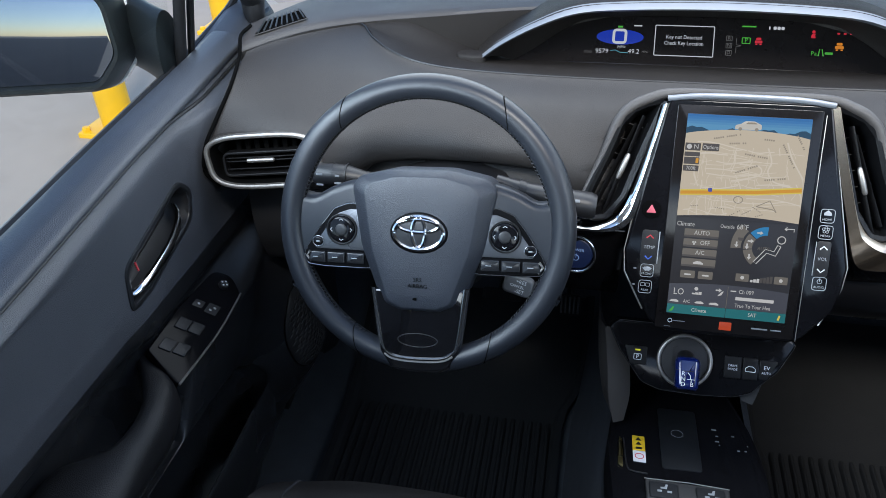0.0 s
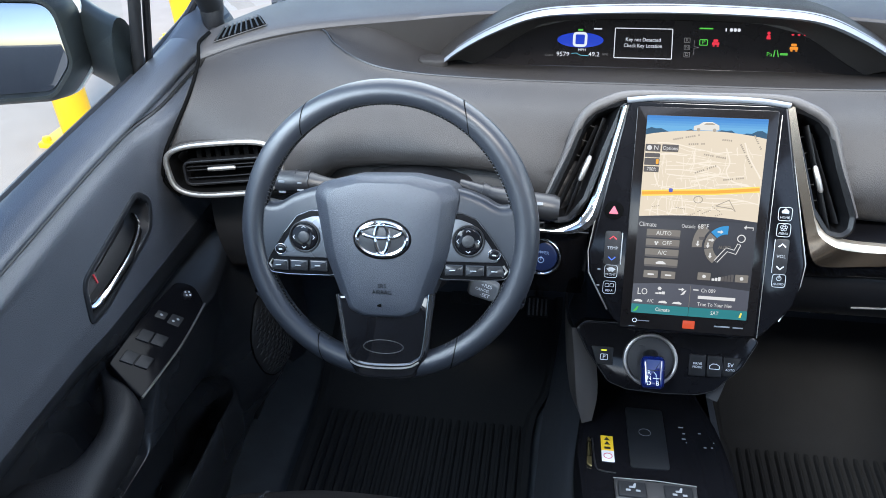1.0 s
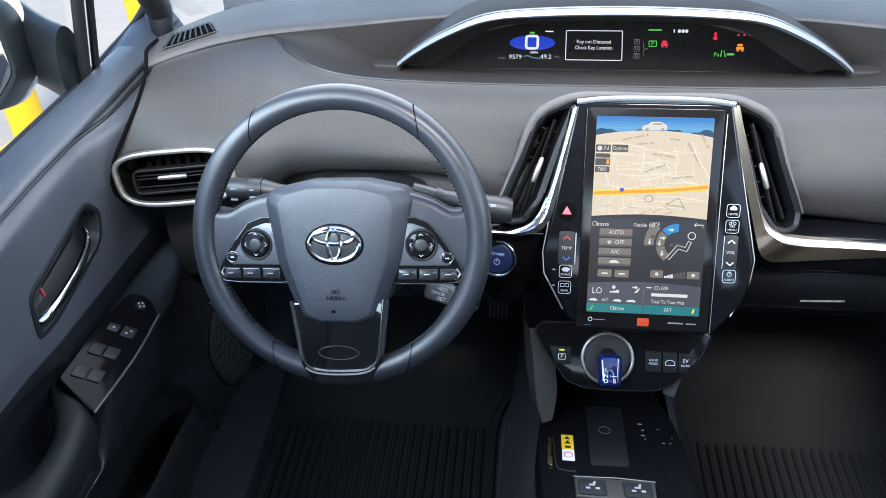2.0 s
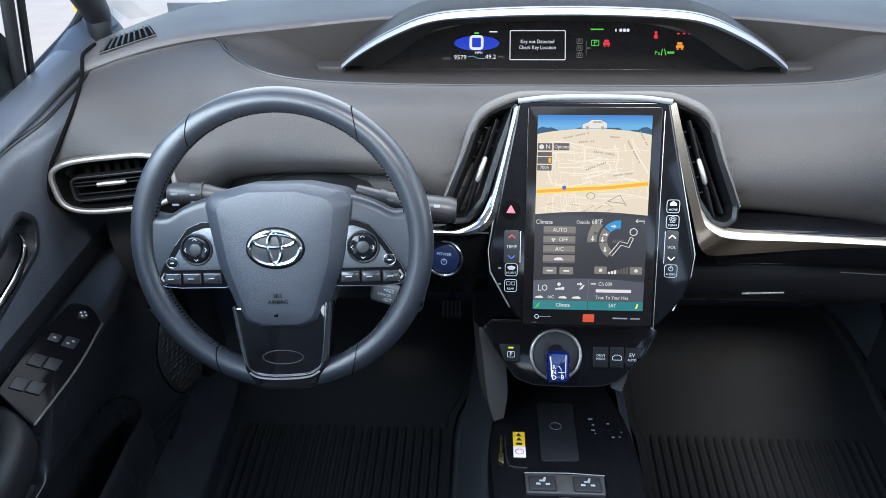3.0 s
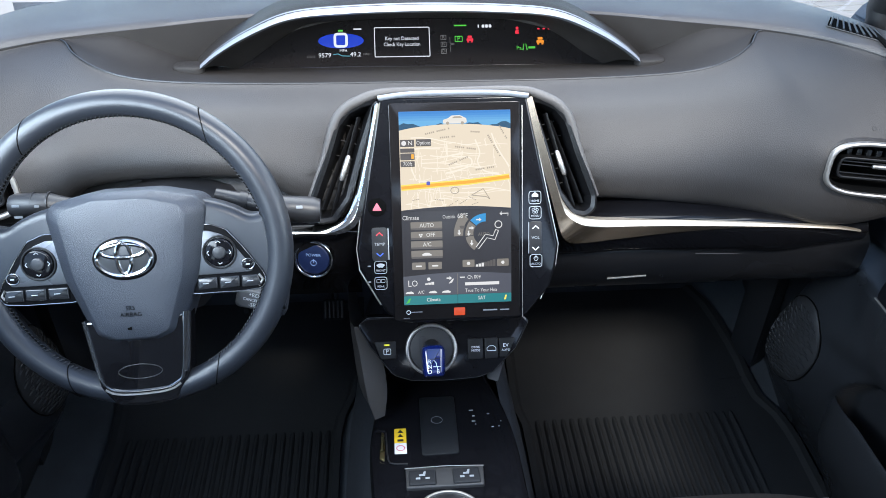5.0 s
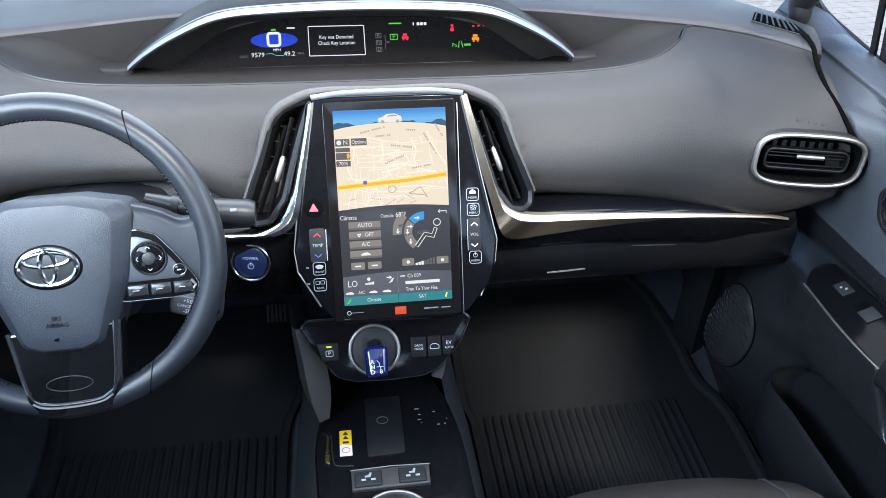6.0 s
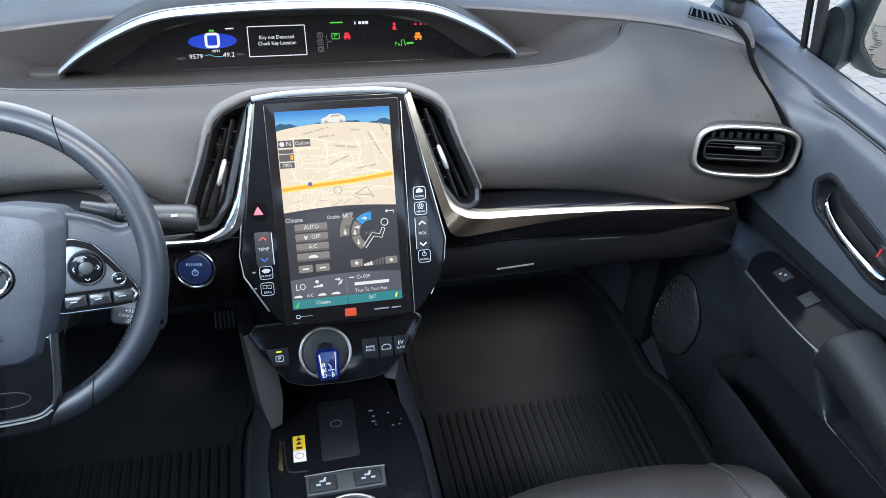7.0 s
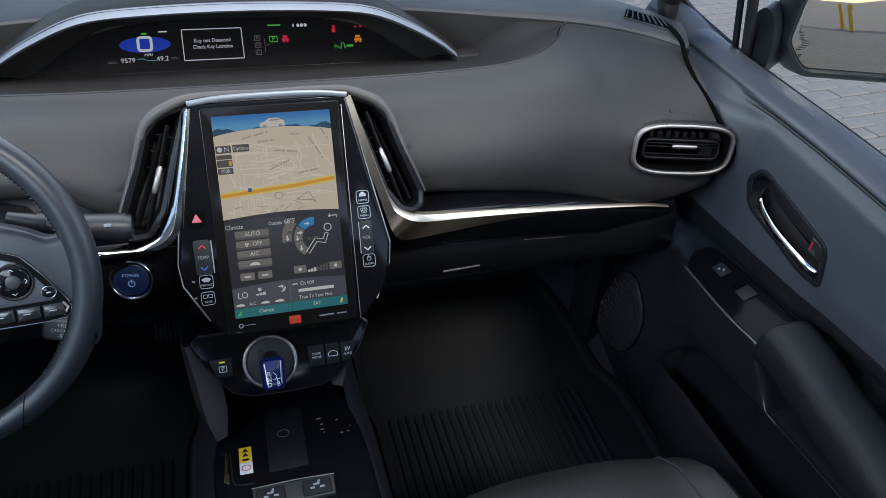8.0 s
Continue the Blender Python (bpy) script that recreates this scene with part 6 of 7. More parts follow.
part("grip_line", tube([KT @ Vector(p) for p in ((-0.0155, 0.004, 0.0072), (-0.006, 0.0025, 0.0096), (0.006, 0.0025, 0.0096), (0.0155, 0.004, 0.0072))], 0.0007, 6), BLACK, knob)
for k, ch in enumerate("RND"):
    writing("knob_letter", ch, 0.0085, at(KT, -0.0062, -0.0012 - 0.0074 * k, 0.0102), WHITE_INK, knob)
writing("knob_letter", "B", 0.0085, at(KT, 0.0055, -0.0155, 0.0102), WHITE_INK, knob)
zk = KT.to_3x3() @ Vector((0, 0, 1))
for pts in (((0.0, 0.0005), (0.0035, -0.0035), (0.0035, -0.0075)), ((-0.001, -0.0085), (0.009, -0.0085)), ((0.0045, -0.0085), (0.0045, -0.0115))):
    part("knob_mark", strip([KT @ Vector((x, y, 0.0101)) for x, y in pts], 0.0008, zk, 0), WHITE_INK, knob)
# cheeks that join the shift panel to the console, and the carpeted tunnel beside it
for s in (-1, 1):
    mid = -0.014
    rows = []
    for f in [k / 10 for k in range(11)]:
        z = 0.45 - (0.145 if s < 0 else 0.075) * f
        y = lerp([0, 0.3, 0.6, 1], [0.935, 0.922, 0.905, 0.885], f)
        xo, xi = lerp([0, 0.3, 0.75, 1], [0.14, 0.137, 0.128, 0.11], f) * (1 if s < 0 else 0.72), lerp([0, 0.3, 0.7, 1], [0.122, 0.108, 0.1, 0.105], f) * (1 if s < 0 else 0.72)
        rows.append([Vector((mid + s * (xi - 0.012), y + 0.004, z)), Vector((mid + s * xi, y - 0.002, z)), Vector((mid + s * (xi + 0.65 * (xo - xi)), y - 0.003, z)), Vector((mid + s * xo, y + 0.012, z)), Vector((mid + s * (xo + 0.004), y + 0.05, z)), Vector((mid + s * (xo + 0.004), y + 0.2, z))])
    # the light on the driver's cheek is put into its paler plastic
    part("console_cheek", loft(rows), PAD_TOP if s < 0 else KEY, console, "plastic cheek, lighter grey on the lit driver's side")
    rows = [[Vector((x, y, z)) for x, z in ((mid + s * 0.095, 0.27), (mid + s * 0.12, 0.22), (mid + s * 0.145, 0.12), (mid + s * 0.17, 0.03), (mid + s * 0.185, 0.012))] for y in (0.2, 0.6, 0.9, 1.15, 1.3)]
    part("tunnel_side", loft([spline(r, 3) for r in rows]), TUNNEL, console, "dark carpeted tunnel side")
rows = [[Vector((CX + u * 0.085, y, z)) for u in (-1, 0, 1)] for y, z in ((0.94, 0.43), (1.0, 0.38), (1.07, 0.3), (1.07, 0.0))]
part("console_front", loft(rows), LOWER, console)
BOLLARDS = [(-2.3, 2.82), (-2.42, 4.2), (2.75, -5.5), (2.9, -4.9)]
PAVE_TURN = 5.9
# ---- doors ----
def smooth(t):
    t = max(0.0, min(1.0, t))
    return t * t * (3 - 2 * t)


LEDGE_Y, LEDGE_Z = [-0.1, 0.2, 0.55, 0.8, 1.0, 1.15], [0.69, 0.705, 0.733, 0.757, 0.773, 0.787]


for s in (-1, 1):
    door = thing("door_1" if s < 0 else "door_2", (mx(s, 0.74), 0.5, 0.05), "grey car door trim with chrome latch handle and armrest", "car door", "front doors", "structure")
    DM = Matrix(((0, 0, -s, mx(s, 0.711)), (1, 0, 0, 0), (0, 1, 0, 0), (0, 0, 0, 1)))
    grip_o = rounded([(0.866, 0.679), (0.889, 0.655), (0.874, 0.619), (0.745, 0.588), (0.709, 0.588), (0.719, 0.64)], [0.02, 0.016, 0.03, 0.03, 0.006, 0.02], 5)
    ys = [1.13 - 0.004 * k for k in range(151)] + [0.525 - 0.0125 * k for k in range(49)]
    rows = []
    for y in ys:
        zl = lerp(LEDGE_Y, LEDGE_Z, y)
        inn = 0.012 * max(0, (0.8 - y) / 0.5)
        b = max(0.0, min(1.0, (y - 0.89) / 0.1))
        b = b * b * (3 - 2 * b) * (0.026 if s < 0 else 0.045)  # the panel leans in to meet the dashboard
        f = max(0.0, min(1.0, (y - 0.93) / 0.19))  # fades the armrest out towards the front
        c = max(0.0, min(1.0, (0.735 - y) / 0.06))  # deep pocket behind the armrest pad
        prof = [(0.772, zl - 0.015), (0.764, zl + 0.008), (0.756, zl + 0.0155), (0.735 - inn, zl + 0.0155), (0.721 - inn, zl + 0.009), (0.713 - inn, zl + 0.003), (0.712 - inn, zl - 0.004), (0.7235 - inn - 0.4 * b, zl - 0.01), (0.724 - inn - 0.7 * b, zl - 0.019), (0.714 - inn - b, zl - 0.034), (0.711 - b, 0.69), (0.711 - 0.9 * b, 0.665), (0.711 - 0.6 * b, 0.64), (0.711 - 0.2 * b, 0.61), (0.711, 0.58),
                (0.713 + 0.01 * c, 0.53), (0.721 + 0.035 * c - 0.008 * f, 0.511 - 0.01 * c), (0.715 + 0.045 * c, 0.5 - 0.06 * c), (0.675 + 0.05 * c + 0.035 * f, 0.477 - 0.08 * c), (0.668 + 0.02 * c + 0.04 * f, 0.455 - 0.07 * c), (0.676 + 0.03 * f, 0.38), (0.694 + 0.01 * f, 0.33), (0.698, 0.27), (0.705, 0.18), (0.728, 0.08), (0.745, 0.0)]
        row = []
        for p in spline([Vector(p) for p in prof], 10):
            x, z = p.x, p.y
            if z < 0.5:
                r = math.hypot((y - 1.055) / (0.19 if y < 1.055 else 0.075), (z - 0.275) / (0.19 if z > 0.275 else 0.24))
                x -= 0.072 * smooth(1.08 - r) * smooth((0.48 - z) / 0.06)  # pod round the speaker
                x += 0.06 * smooth((y - 1.085) / 0.045) * smooth((0.5 - z) / 0.08)  # the door's front edge rolls away
                top = lerp([0.3, 0.62, 0.77, 0.85, 0.9, 0.93], [0.385, 0.385, 0.375, 0.35, 0.315, 0.265], y)
                x += 0.035 * smooth((top - z) / 0.014) * smooth((0.93 - y) / 0.016) * smooth((y - 0.2) / 0.05)  # pocket
            row.append(Vector((mx(s, x), y, z)))
        rows.append(row)
    skin = rows
    bm = loft(rows)
    hole = grown(grip_o, -0.003)
    kill = [fa for fa in bm.faces if 0.56 < fa.calc_center_median().z < 0.7 and inside(fa.calc_center_median().y, fa.calc_center_median().z, hole)]
    bmesh.ops.delete(bm, geom=kill, context="FACES")
    lower = bm.copy()
    bmesh.ops.delete(bm, geom=[fa for fa in bm.faces if fa.calc_center_median().z < 0.553], context="FACES")
    bmesh.ops.delete(lower, geom=[fa for fa in lower.faces if fa.calc_center_median().z > 0.553], context="FACES")
    part("trim_panel", bm, DOOR, door, "grey grained door trim")
    part("pull_surround", lower, DOOR_LOW, door, "dark smooth lower trim")
    seam_y = [1.12 - 0.02 * k for k in range(46)]
    # dark bar added along the ledge groove in place of its shade
    part("ledge_groove_shade", tube([(mx(s, 0.7235 - 0.012 * max(0, (0.8 - y) / 0.5) - 0.55 * (0.026 if s < 0 else 0.034) * smooth((y - 0.89) / 0.1)), y, lerp(LEDGE_Y, LEDGE_Z, y) - 0.0145) for y in seam_y], 0.0024, 6), SEAL, door, "dark bar for the groove's shade under the window ledge")
    # latch handle in its recess
    rec = part("handle_bezel", band(grown(grip_o, 0.0055), 0.0085, -0.008, 0.0025, DM, 0.0022), DOOR_LOW, door, "dark handle recess")
    g = grown(grip_o, -0.004)
    part("recess_bowl", loft([ring3(g, 0.0, DM), ring3(grown(g, -0.003), -0.02, DM), ring3(grown(g, -0.01), -0.03, DM)], around=True), BLACK, rec)
    part("recess_back", slab(grown(g, -0.008), -0.034, -0.0295, DM, 0.001), BLACK, rec)
    blade = spline([(0.87, 0.641, -0.014), (0.862, 0.632, -0.006), (0.845, 0.622, -0.001), (0.81, 0.612, 0.003), (0.77, 0.6055, 0.004), (0.735, 0.601, 0.002), (0.72, 0.6, -0.004)], 5)
    rows = []
    for k, p in enumerate(blade):
        w = 0.003 + 0.0042 * math.sin(math.pi * min(1.0, 0.12 + 0.88 * k / (len(blade) - 1))) ** 0.7
        rows.append([DM @ Vector((p.x, p.y + w * a, p.z + h)) for a, h in ((-1, -0.004), (-0.85, 0.0005), (-0.3, 0.0028), (0.4, 0.0022), (0.9, -0.0005), (1, -0.004), (0.3, -0.007), (-0.5, -0.007))])
    part("latch_handle", loft(rows, around=True, caps=True), CHROME, rec, "curved chrome pull handle")
    part("lock_tab", slab(rounded([(0.726, 0.609), (0.752, 0.613), (0.756, 0.637), (0.732, 0.634)], 0.005, 3), -0.03, -0.008, DM, 0.003), KEY, rec)
    part("lock_mark", slab(rounded([(0.7485, 0.6165), (0.751, 0.617), (0.7485, 0.632), (0.746, 0.6315)], 0.001, 2), -0.009, -0.0065, DM, 0.0005), RED_INK, rec, "small red unlocked mark")
    # switch panel on the armrest
    PX = Vector((-s * 0.8, 0, -0.6))  # from the door towards the cabin, down the slope
    PN = Vector((-s * 0.6, 0, 0.8))
    SP = Matrix(((PX.x, 0, PN.x, mx(s, 0.6915)), (PX.y, 1, PN.y, 0.8), (PX.z, 0, PN.z, 0.4915), (0, 0, 0, 1)))
    f0 = 0.11 if s < 0 else 0.14
    so = rounded([(-0.032, -0.085), (0.027, -0.108), (0.031, 0.0), (0.026, f0 - 0.02), (0.0, f0), (-0.026, f0 - 0.01), (-0.034, 0.0)], [0.006, 0.006, 0.05, 0.02, 0.02, 0.02, 0.05], 4)
    sp = part("switch_panel", slab(so, -0.012, 0.0022, SP, 0.0015), SWITCH_BLACK, door, "glossy black window switch panel")
    part("panel_edge", tube([SP @ Vector(p) for p in spline([(0.0275, -0.106, 0.002), (0.032, 0.0, 0.002), (0.027, f0 - 0.02, 0.002)], 6)], 0.0017, 6), SATIN, sp, "thin bright edge")
    keys = [(-0.0145, 0.0285, 0.0075, 0.0075), (0.006, 0.033, 0.009, 0.0105), (-0.0152, -0.0185, 0.0088, 0.0105), (0.0035, -0.0135, 0.0088, 0.0105), (-0.0152, -0.062, 0.0088, 0.0105), (0.0035, -0.057, 0.0088, 0.0105)] if s < 0 else [(-0.0105, 0.0725, 0.0095, 0.0135), (-0.0115, 0.01, 0.0115, 0.0125)]
    for i, (x, y, w, h) in enumerate(keys):
        q = rounded([(x - w, y - h - 0.002), (x + w, y - h + 0.002), (x + w, y + h + 0.002), (x - w, y + h - 0.002)], 0.0018, 3)
        part("window_switch", slab(q, 0.0, 0.0025 if s < 0 and i < 2 else 0.0045, SP, 0.0012), LOWER if s > 0 or i > 0 else BLACK, sp, "dark grey rocker switch")
        if s < 0 and i < 2 or s > 0 and i == 0:
            for dy in ((-0.0035, 0.0035) if i or s > 0 else (0.0,)):
                part("switch_mark", slab(disc(0.0022, 10, x + dy * 0.6, y + dy, 0.0018), 0.0022, 0.0029 if s < 0 else 0.0049, SP, 0.0001), KEY_INK, sp)
        if s > 0 and i:
            # flat black patch on the panel paints the shade of a finger hollow
            part("hollow_shade", slab(rect(x - w + 0.002, y + h + 0.001, x + w - 0.003, y + h + 0.014, 0.002, 3), 0.0015, 0.0026, SP, 0.0004), GAP, sp)
    if s < 0:
        part("mirror_knob", slab(disc(0.0075, 18, -0.0015, 0.083), 0.001, 0.009, SP, 0.003), KEY, sp, "round mirror adjuster")
        for a in range(4):
            part("switch_mark", slab(disc(0.0016, 8, -0.0015 + 0.004 * math.cos(a * 1.57), 0.083 + 0.004 * math.sin(a * 1.57)), 0.0088, 0.0094, SP, 0.0001), WHITE_INK, sp)
    # armrest pad with grip
    rows = []
    if s < 0:  # a curved bar round the pull cavity, then the full pad
        lefts = spline([Vector(p) for p in ((0.743, 0.714, 0.496), (0.72, 0.686, 0.496), (0.697, 0.646, 0.493), (0.693, 0.609, 0.49), (0.702, 0.574, 0.489), (0.728, 0.556, 0.488), (0.755, 0.527, 0.487), (0.757, 0.4, 0.484), (0.757, 0.0, 0.48))], 6)
        rights = spline([Vector(p) for p in ((0.715, 0.728, 0.492), (0.671, 0.69, 0.49), (0.656, 0.652, 0.488), (0.652, 0.617, 0.485), (0.652, 0.584, 0.484), (0.651, 0.556, 0.483), (0.649, 0.527, 0.482), (0.649, 0.4, 0.48), (0.65, 0.0, 0.478))], 6)
        for i, (a, b) in enumerate(zip(lefts, rights)):
            mid_, half = (a + b) / 2, (b - a) / 2 * min(1.0, 0.8 + i * 0.05)
            h = 0.03 * min(1.0, 0.6 + i * 0.1)
            ring = []
            for t in range(28):
                c, d = math.cos(t * math.pi / 14), math.sin(t * math.pi / 14)
                c, d = math.copysign(abs(c) ** 0.72, c), math.copysign(abs(d) ** 0.72, d)
                p = mid_ + half * c
                ring.append(Vector((mx(s, p.x), p.y, p.z - h + h * d)))
            rows.append(ring)
    for i, p in enumerate([] if s < 0 else spline([(0.692, 0.72, 0.503), (0.694, 0.704, 0.508), (0.696, 0.65, 0.497), (0.697, 0.58, 0.478), (0.702, 0.5, 0.464), (0.715, 0.42, 0.46), (0.72, 0.2, 0.46), (0.72, 0.0, 0.46)], 6)):
        k = min(1.0, 0.72 + i * 0.09)
        p = p + Vector((0, 0, -0.008))
        w, h = (0.031 + 0.02 * smooth((0.56 - p.y) / 0.14)) * k, 0.036 * k
        ring = []
        for t in range(24):
            c, d = math.cos(t * math.pi / 12), math.sin(t * math.pi / 12)
            c, d = math.copysign(abs(c) ** 0.7, c), math.copysign(abs(d) ** 0.7, d)
            ring.append(Vector((mx(s, p.x + w * c), p.y - 0.012 * c * (1 - i / 40), p.z - 0.012 + h * d + 0.013 * c)))
        rows.append(ring)
    part("armrest", loft(rows, around=True, caps=True), ARMREST, door, "soft rounded armrest pad")
    # lower panel: speaker grille and pocket
    def skin_at(y, z, lift=0.0):
        """A point on the lower door's skin, lifted towards the cabin."""
        r = min(skin, key=lambda q: abs(q[0].y - y))
        p = min((q for q in r if q.z < 0.47), key=lambda q: abs(q.z - z))
        return Vector((p.x - s * lift, y, z))

    rings = [[skin_at(1.03 + 0.06 * f * math.cos(t * math.pi / 20), 0.3 + 0.079 * f * math.sin(t * math.pi / 20), h) for t in range(40)] for f, h in ((1.05, -0.006), (1.04, 0.002), (1.0, 0.0035), (0.85, 0.0035), (0.6, 0.0035), (0.3, 0.0035), (0.05, 0.0035))]
    spk = part("speaker_grille", loft(rings, around=True, caps=True), LOWER, door, "oval woven-pattern speaker grille")
    bm = bmesh.new()
    for r in range(-9, 10):
        for q in range(-6, 7):
            y, z = 1.03 + q * 0.0125 + (r % 2) * 0.00625, 0.3 + r * 0.0082
            if ((y - 1.03) / 0.054) ** 2 + ((z - 0.3) / 0.072) ** 2 < 1:
                tube([skin_at(y - 0.0055, z - 0.0028, 0.0035), skin_at(y - 0.001, z + 0.0016, 0.0052), skin_at(y + 0.0055, z + 0.0022, 0.0035)], 0.0016, 5, bm=bm)
    tagged(part("grille_weave", bm, LOWER, spk, merge=False), kind="stuff")
    part("grille_rim", tube([skin_at(1.03 + 0.0635 * math.cos(t * math.pi / 20), 0.3 + 0.0825 * math.sin(t * math.pi / 20), 0.001) for t in range(40)], 0.0013, 8, closed=True), GAP, spk)
    # pocket wall standing clear of the door, with a thin rounded edge
    rows = []
    for p in spline([(0.934, 0.7005), (0.9335, 0.69), (0.926, 0.677), (0.9, 0.6685), (0.84, 0.664), (0.7, 0.661), (0.5, 0.66), (0.3, 0.662)], 6):
        y, o = p.x, p.y
        zt = 0.262 + 0.012 * smooth((0.93 - y) / 0.1)
        rows.append([Vector((mx(s, o + d), y, z)) for d, z in ((0.006, zt - 0.1), (0.0055, zt - 0.004), (0.004, zt - 0.0005), (0.0015, zt), (-0.0005, zt - 0.003), (-0.0015, zt - 0.012), (-0.003, zt - 0.05), (0.002, zt - 0.1), (0.014, zt - 0.135), (0.04, 0.08), (0.065, 0.0))])
    part("pocket_wall", loft(rows), DOOR_LOW, door, "dark smooth pocket wall")
    # window frame and glass
    part("belt_seal", tube([(mx(s, 0.776), y, lerp(LEDGE_Y, LEDGE_Z, y) - 0.001) for y in (1.03, 0.8, 0.6, 0.4, 0.2, 0.0)], 0.006, 8, flat=1.4), SEAL, door)
    part("belt_moulding", tube([(mx(s, 0.797), y, lerp(LEDGE_Y, LEDGE_Z, y) - 0.012) for y in (1.03, 0.8, 0.6, 0.4, 0.2, 0.0)], 0.005, 8), SATIN, door, "bright outer moulding")
    bar = [(mx(s, 0.785), 1.047, 0.735), (mx(s, 0.772), 1.045, 0.78), (mx(s, 0.742), 1.03, 0.883), (mx(s, 0.7), 1.0, 1.0)]
    part("division_bar", tube(spline(bar, 4), 0.0085, 10, up=(1, 0, 0)), SEAL, door, "black window division bar")
    part("bar_seal", tube([Vector(p) + Vector((-s * 0.006, 0.021, 0)) for p in spline(bar, 4)], 0.0055, 8), BLACK, door)
    part("quarter_frame", tube(spline([(mx(s, 0.777), 1.05, 0.778), (mx(s, 0.773), 1.13, 0.793), (mx(s, 0.768), 1.21, 0.81), (mx(s, 0.75), 1.24, 0.84)], 5), 0.006, 8), SEAL, door)
    gl = part("window_pane", loft([[(mx(s, 0.785), y, 0.72), (mx(s, 0.755), y, 0.92), (mx(s, 0.69), y, 1.1), (mx(s, 0.61), y - 0.04, 1.25)] for y in (1.03, 0.8, 0.4, 0.0, -0.1)]), GLASS, door, "clear side window pane")
    gl.visible_shadow = False
    # sail trim in front of the door, up to the pillar
    rows = [[Vector((mx(s, o), y, z)) for o, z in ((0.7135, za - 0.004), (0.719, za + 0.008), (0.736, zb - 0.001), (0.768, zb + 0.003), (0.785, zb - 0.02))] for y, za, zb in ((0.99, 0.7655, 0.776), (1.06, 0.77, 0.782), (1.14, 0.777, 0.796), (1.2, 0.785, 0.809), (1.27, 0.79, 0.82))]
    part("sail_trim", loft([spline(r, 3) for r in rows]), DOOR, door)
    rows = [[Vector((mx(s, 0.7 + 0.01 * v), y, z)) for v, y, z in ((0, 1.14, 0.45), (0, 1.13, 0.6), (0, 1.06, 0.69), (0, 1.1, 0.76), (1, 1.16, 0.8), (1, 1.25, 0.8))], [Vector((mx(s, 0.72), y, z)) for y, z in ((1.2, 0.45), (1.19, 0.6), (1.14, 0.69), (1.16, 0.76), (1.2, 0.8), (1.27, 0.8))]]
    # dark sheet that closes the door gap and gives its shade
    part("door_gap", loft(rows), SEAL, door)
    ends = [(0.686, 1.12, 0.812), (0.681, 1.075, 0.813), (0.673, 1.05, 0.806), (0.67, 1.035, 0.794), (0.668, 0.99, 0.769), (0.684, 0.955, 0.729), (0.696, 0.938, 0.701), (0.702, 0.93, 0.665), (0.69, 0.94, 0.635)] if s < 0 else [(0.69, 1.13, 0.812), (0.68, 1.095, 0.813), (0.668, 1.06, 0.808), (0.655, 1.04, 0.8), (0.665, 0.99, 0.763), (0.68, 0.955, 0.729), (0.69, 0.938, 0.708), (0.702, 0.928, 0.67), (0.688, 0.94, 0.632)]
    if s > 0:
        ends = [(0.663, 1.125, 0.816), (0.6525, 1.075, 0.8165), (0.6485, 1.046, 0.8105), (0.6466, 1.03, 0.7983), (0.6464, 0.995, 0.7765), (0.6623, 0.965, 0.7481), (0.6796, 0.945, 0.7181), (0.6939, 0.935, 0.7006), (0.6985, 0.925, 0.6838), (0.6904, 0.922, 0.6606), (0.6757, 0.928, 0.6424)]
    # solid black bar drawn for the shade in the end gap
    part("gap_shade", tube([(mx(s, o - (0.0035 if s < 0 else 0.0)), y - (0.0095 if s < 0 else 0.0), z + (0.006 if s < 0 else 0.0)) for o, y, z in spline(ends, 5)], 0.0026 if s < 0 else 0.0034, 8), GAP, door, "black bar for the shaded gap along the dashboard's end")
    kick = [[Vector((mx(s, o), y, z)) for o, y in ((0.66, 1.24), (0.668, 1.21), (0.69, 1.19), (0.712, 1.2))] for z in (0.02, 0.2, 0.42)]
    part("kick_side", sheet([[Vector((mx(s, 0.728), y, z)) for y in (1.06, 1.2, 1.4, 1.58)] for z in (-0.02, 0.25, 0.5, 0.74)], 0.01, (s, 0, 0)), DOOR_LOW, car)
    part("kick_panel", sheet(kick, 0.01, (s, 0.4, 0)), DOOR_LOW, car)

    # ---- door mirror ----
    mirror = thing("door_mirror", (mx(s, 0.8), 1.05, 0.78), "dark door mirror with white-capped housing", "mirror", "door mirrors")
    MM = axes((mx(s, 0.956 if s < 0 else 0.917), 0.985, 0.827 if s < 0 else 0.837), 8.5 if s < 0 else 1.5, 10 if s < 0 else -14)
    mo = rounded([(-0.1, 0.062), (0.1, 0.072), (0.108, -0.02), (0.085, -0.066), (-0.075, -0.06), (-0.108, -0.02)] if s > 0 else [(0.106, 0.062), (-0.106, 0.072), (-0.114, -0.02), (-0.09, -0.066), (0.08, -0.06), (0.114, -0.02)], 0.03, 6)
    rows = [ring3(grown(mo, -0.002), 0.0, MM), ring3(grown(mo, 0.003), 0.012, MM), ring3(grown(mo, 0.008), 0.012, MM), ring3(grown(mo, 0.013), 0.004, MM), ring3(grown(mo, 0.017), -0.03, MM), ring3(grown(mo, 0.008), -0.075, MM), ring3(grown(mo, -0.03), -0.1, MM)]
    part("housing", loft(rows, around=True, caps=True), HOUSING, mirror, "dark mirror housing")
    part("mirror_glass", slab(grown(mo, -0.001), 0.002, 0.0045, MM, 0.001), MIRROR if s < 0 else MIRROR_BRIGHT, mirror, "reflecting mirror glass")
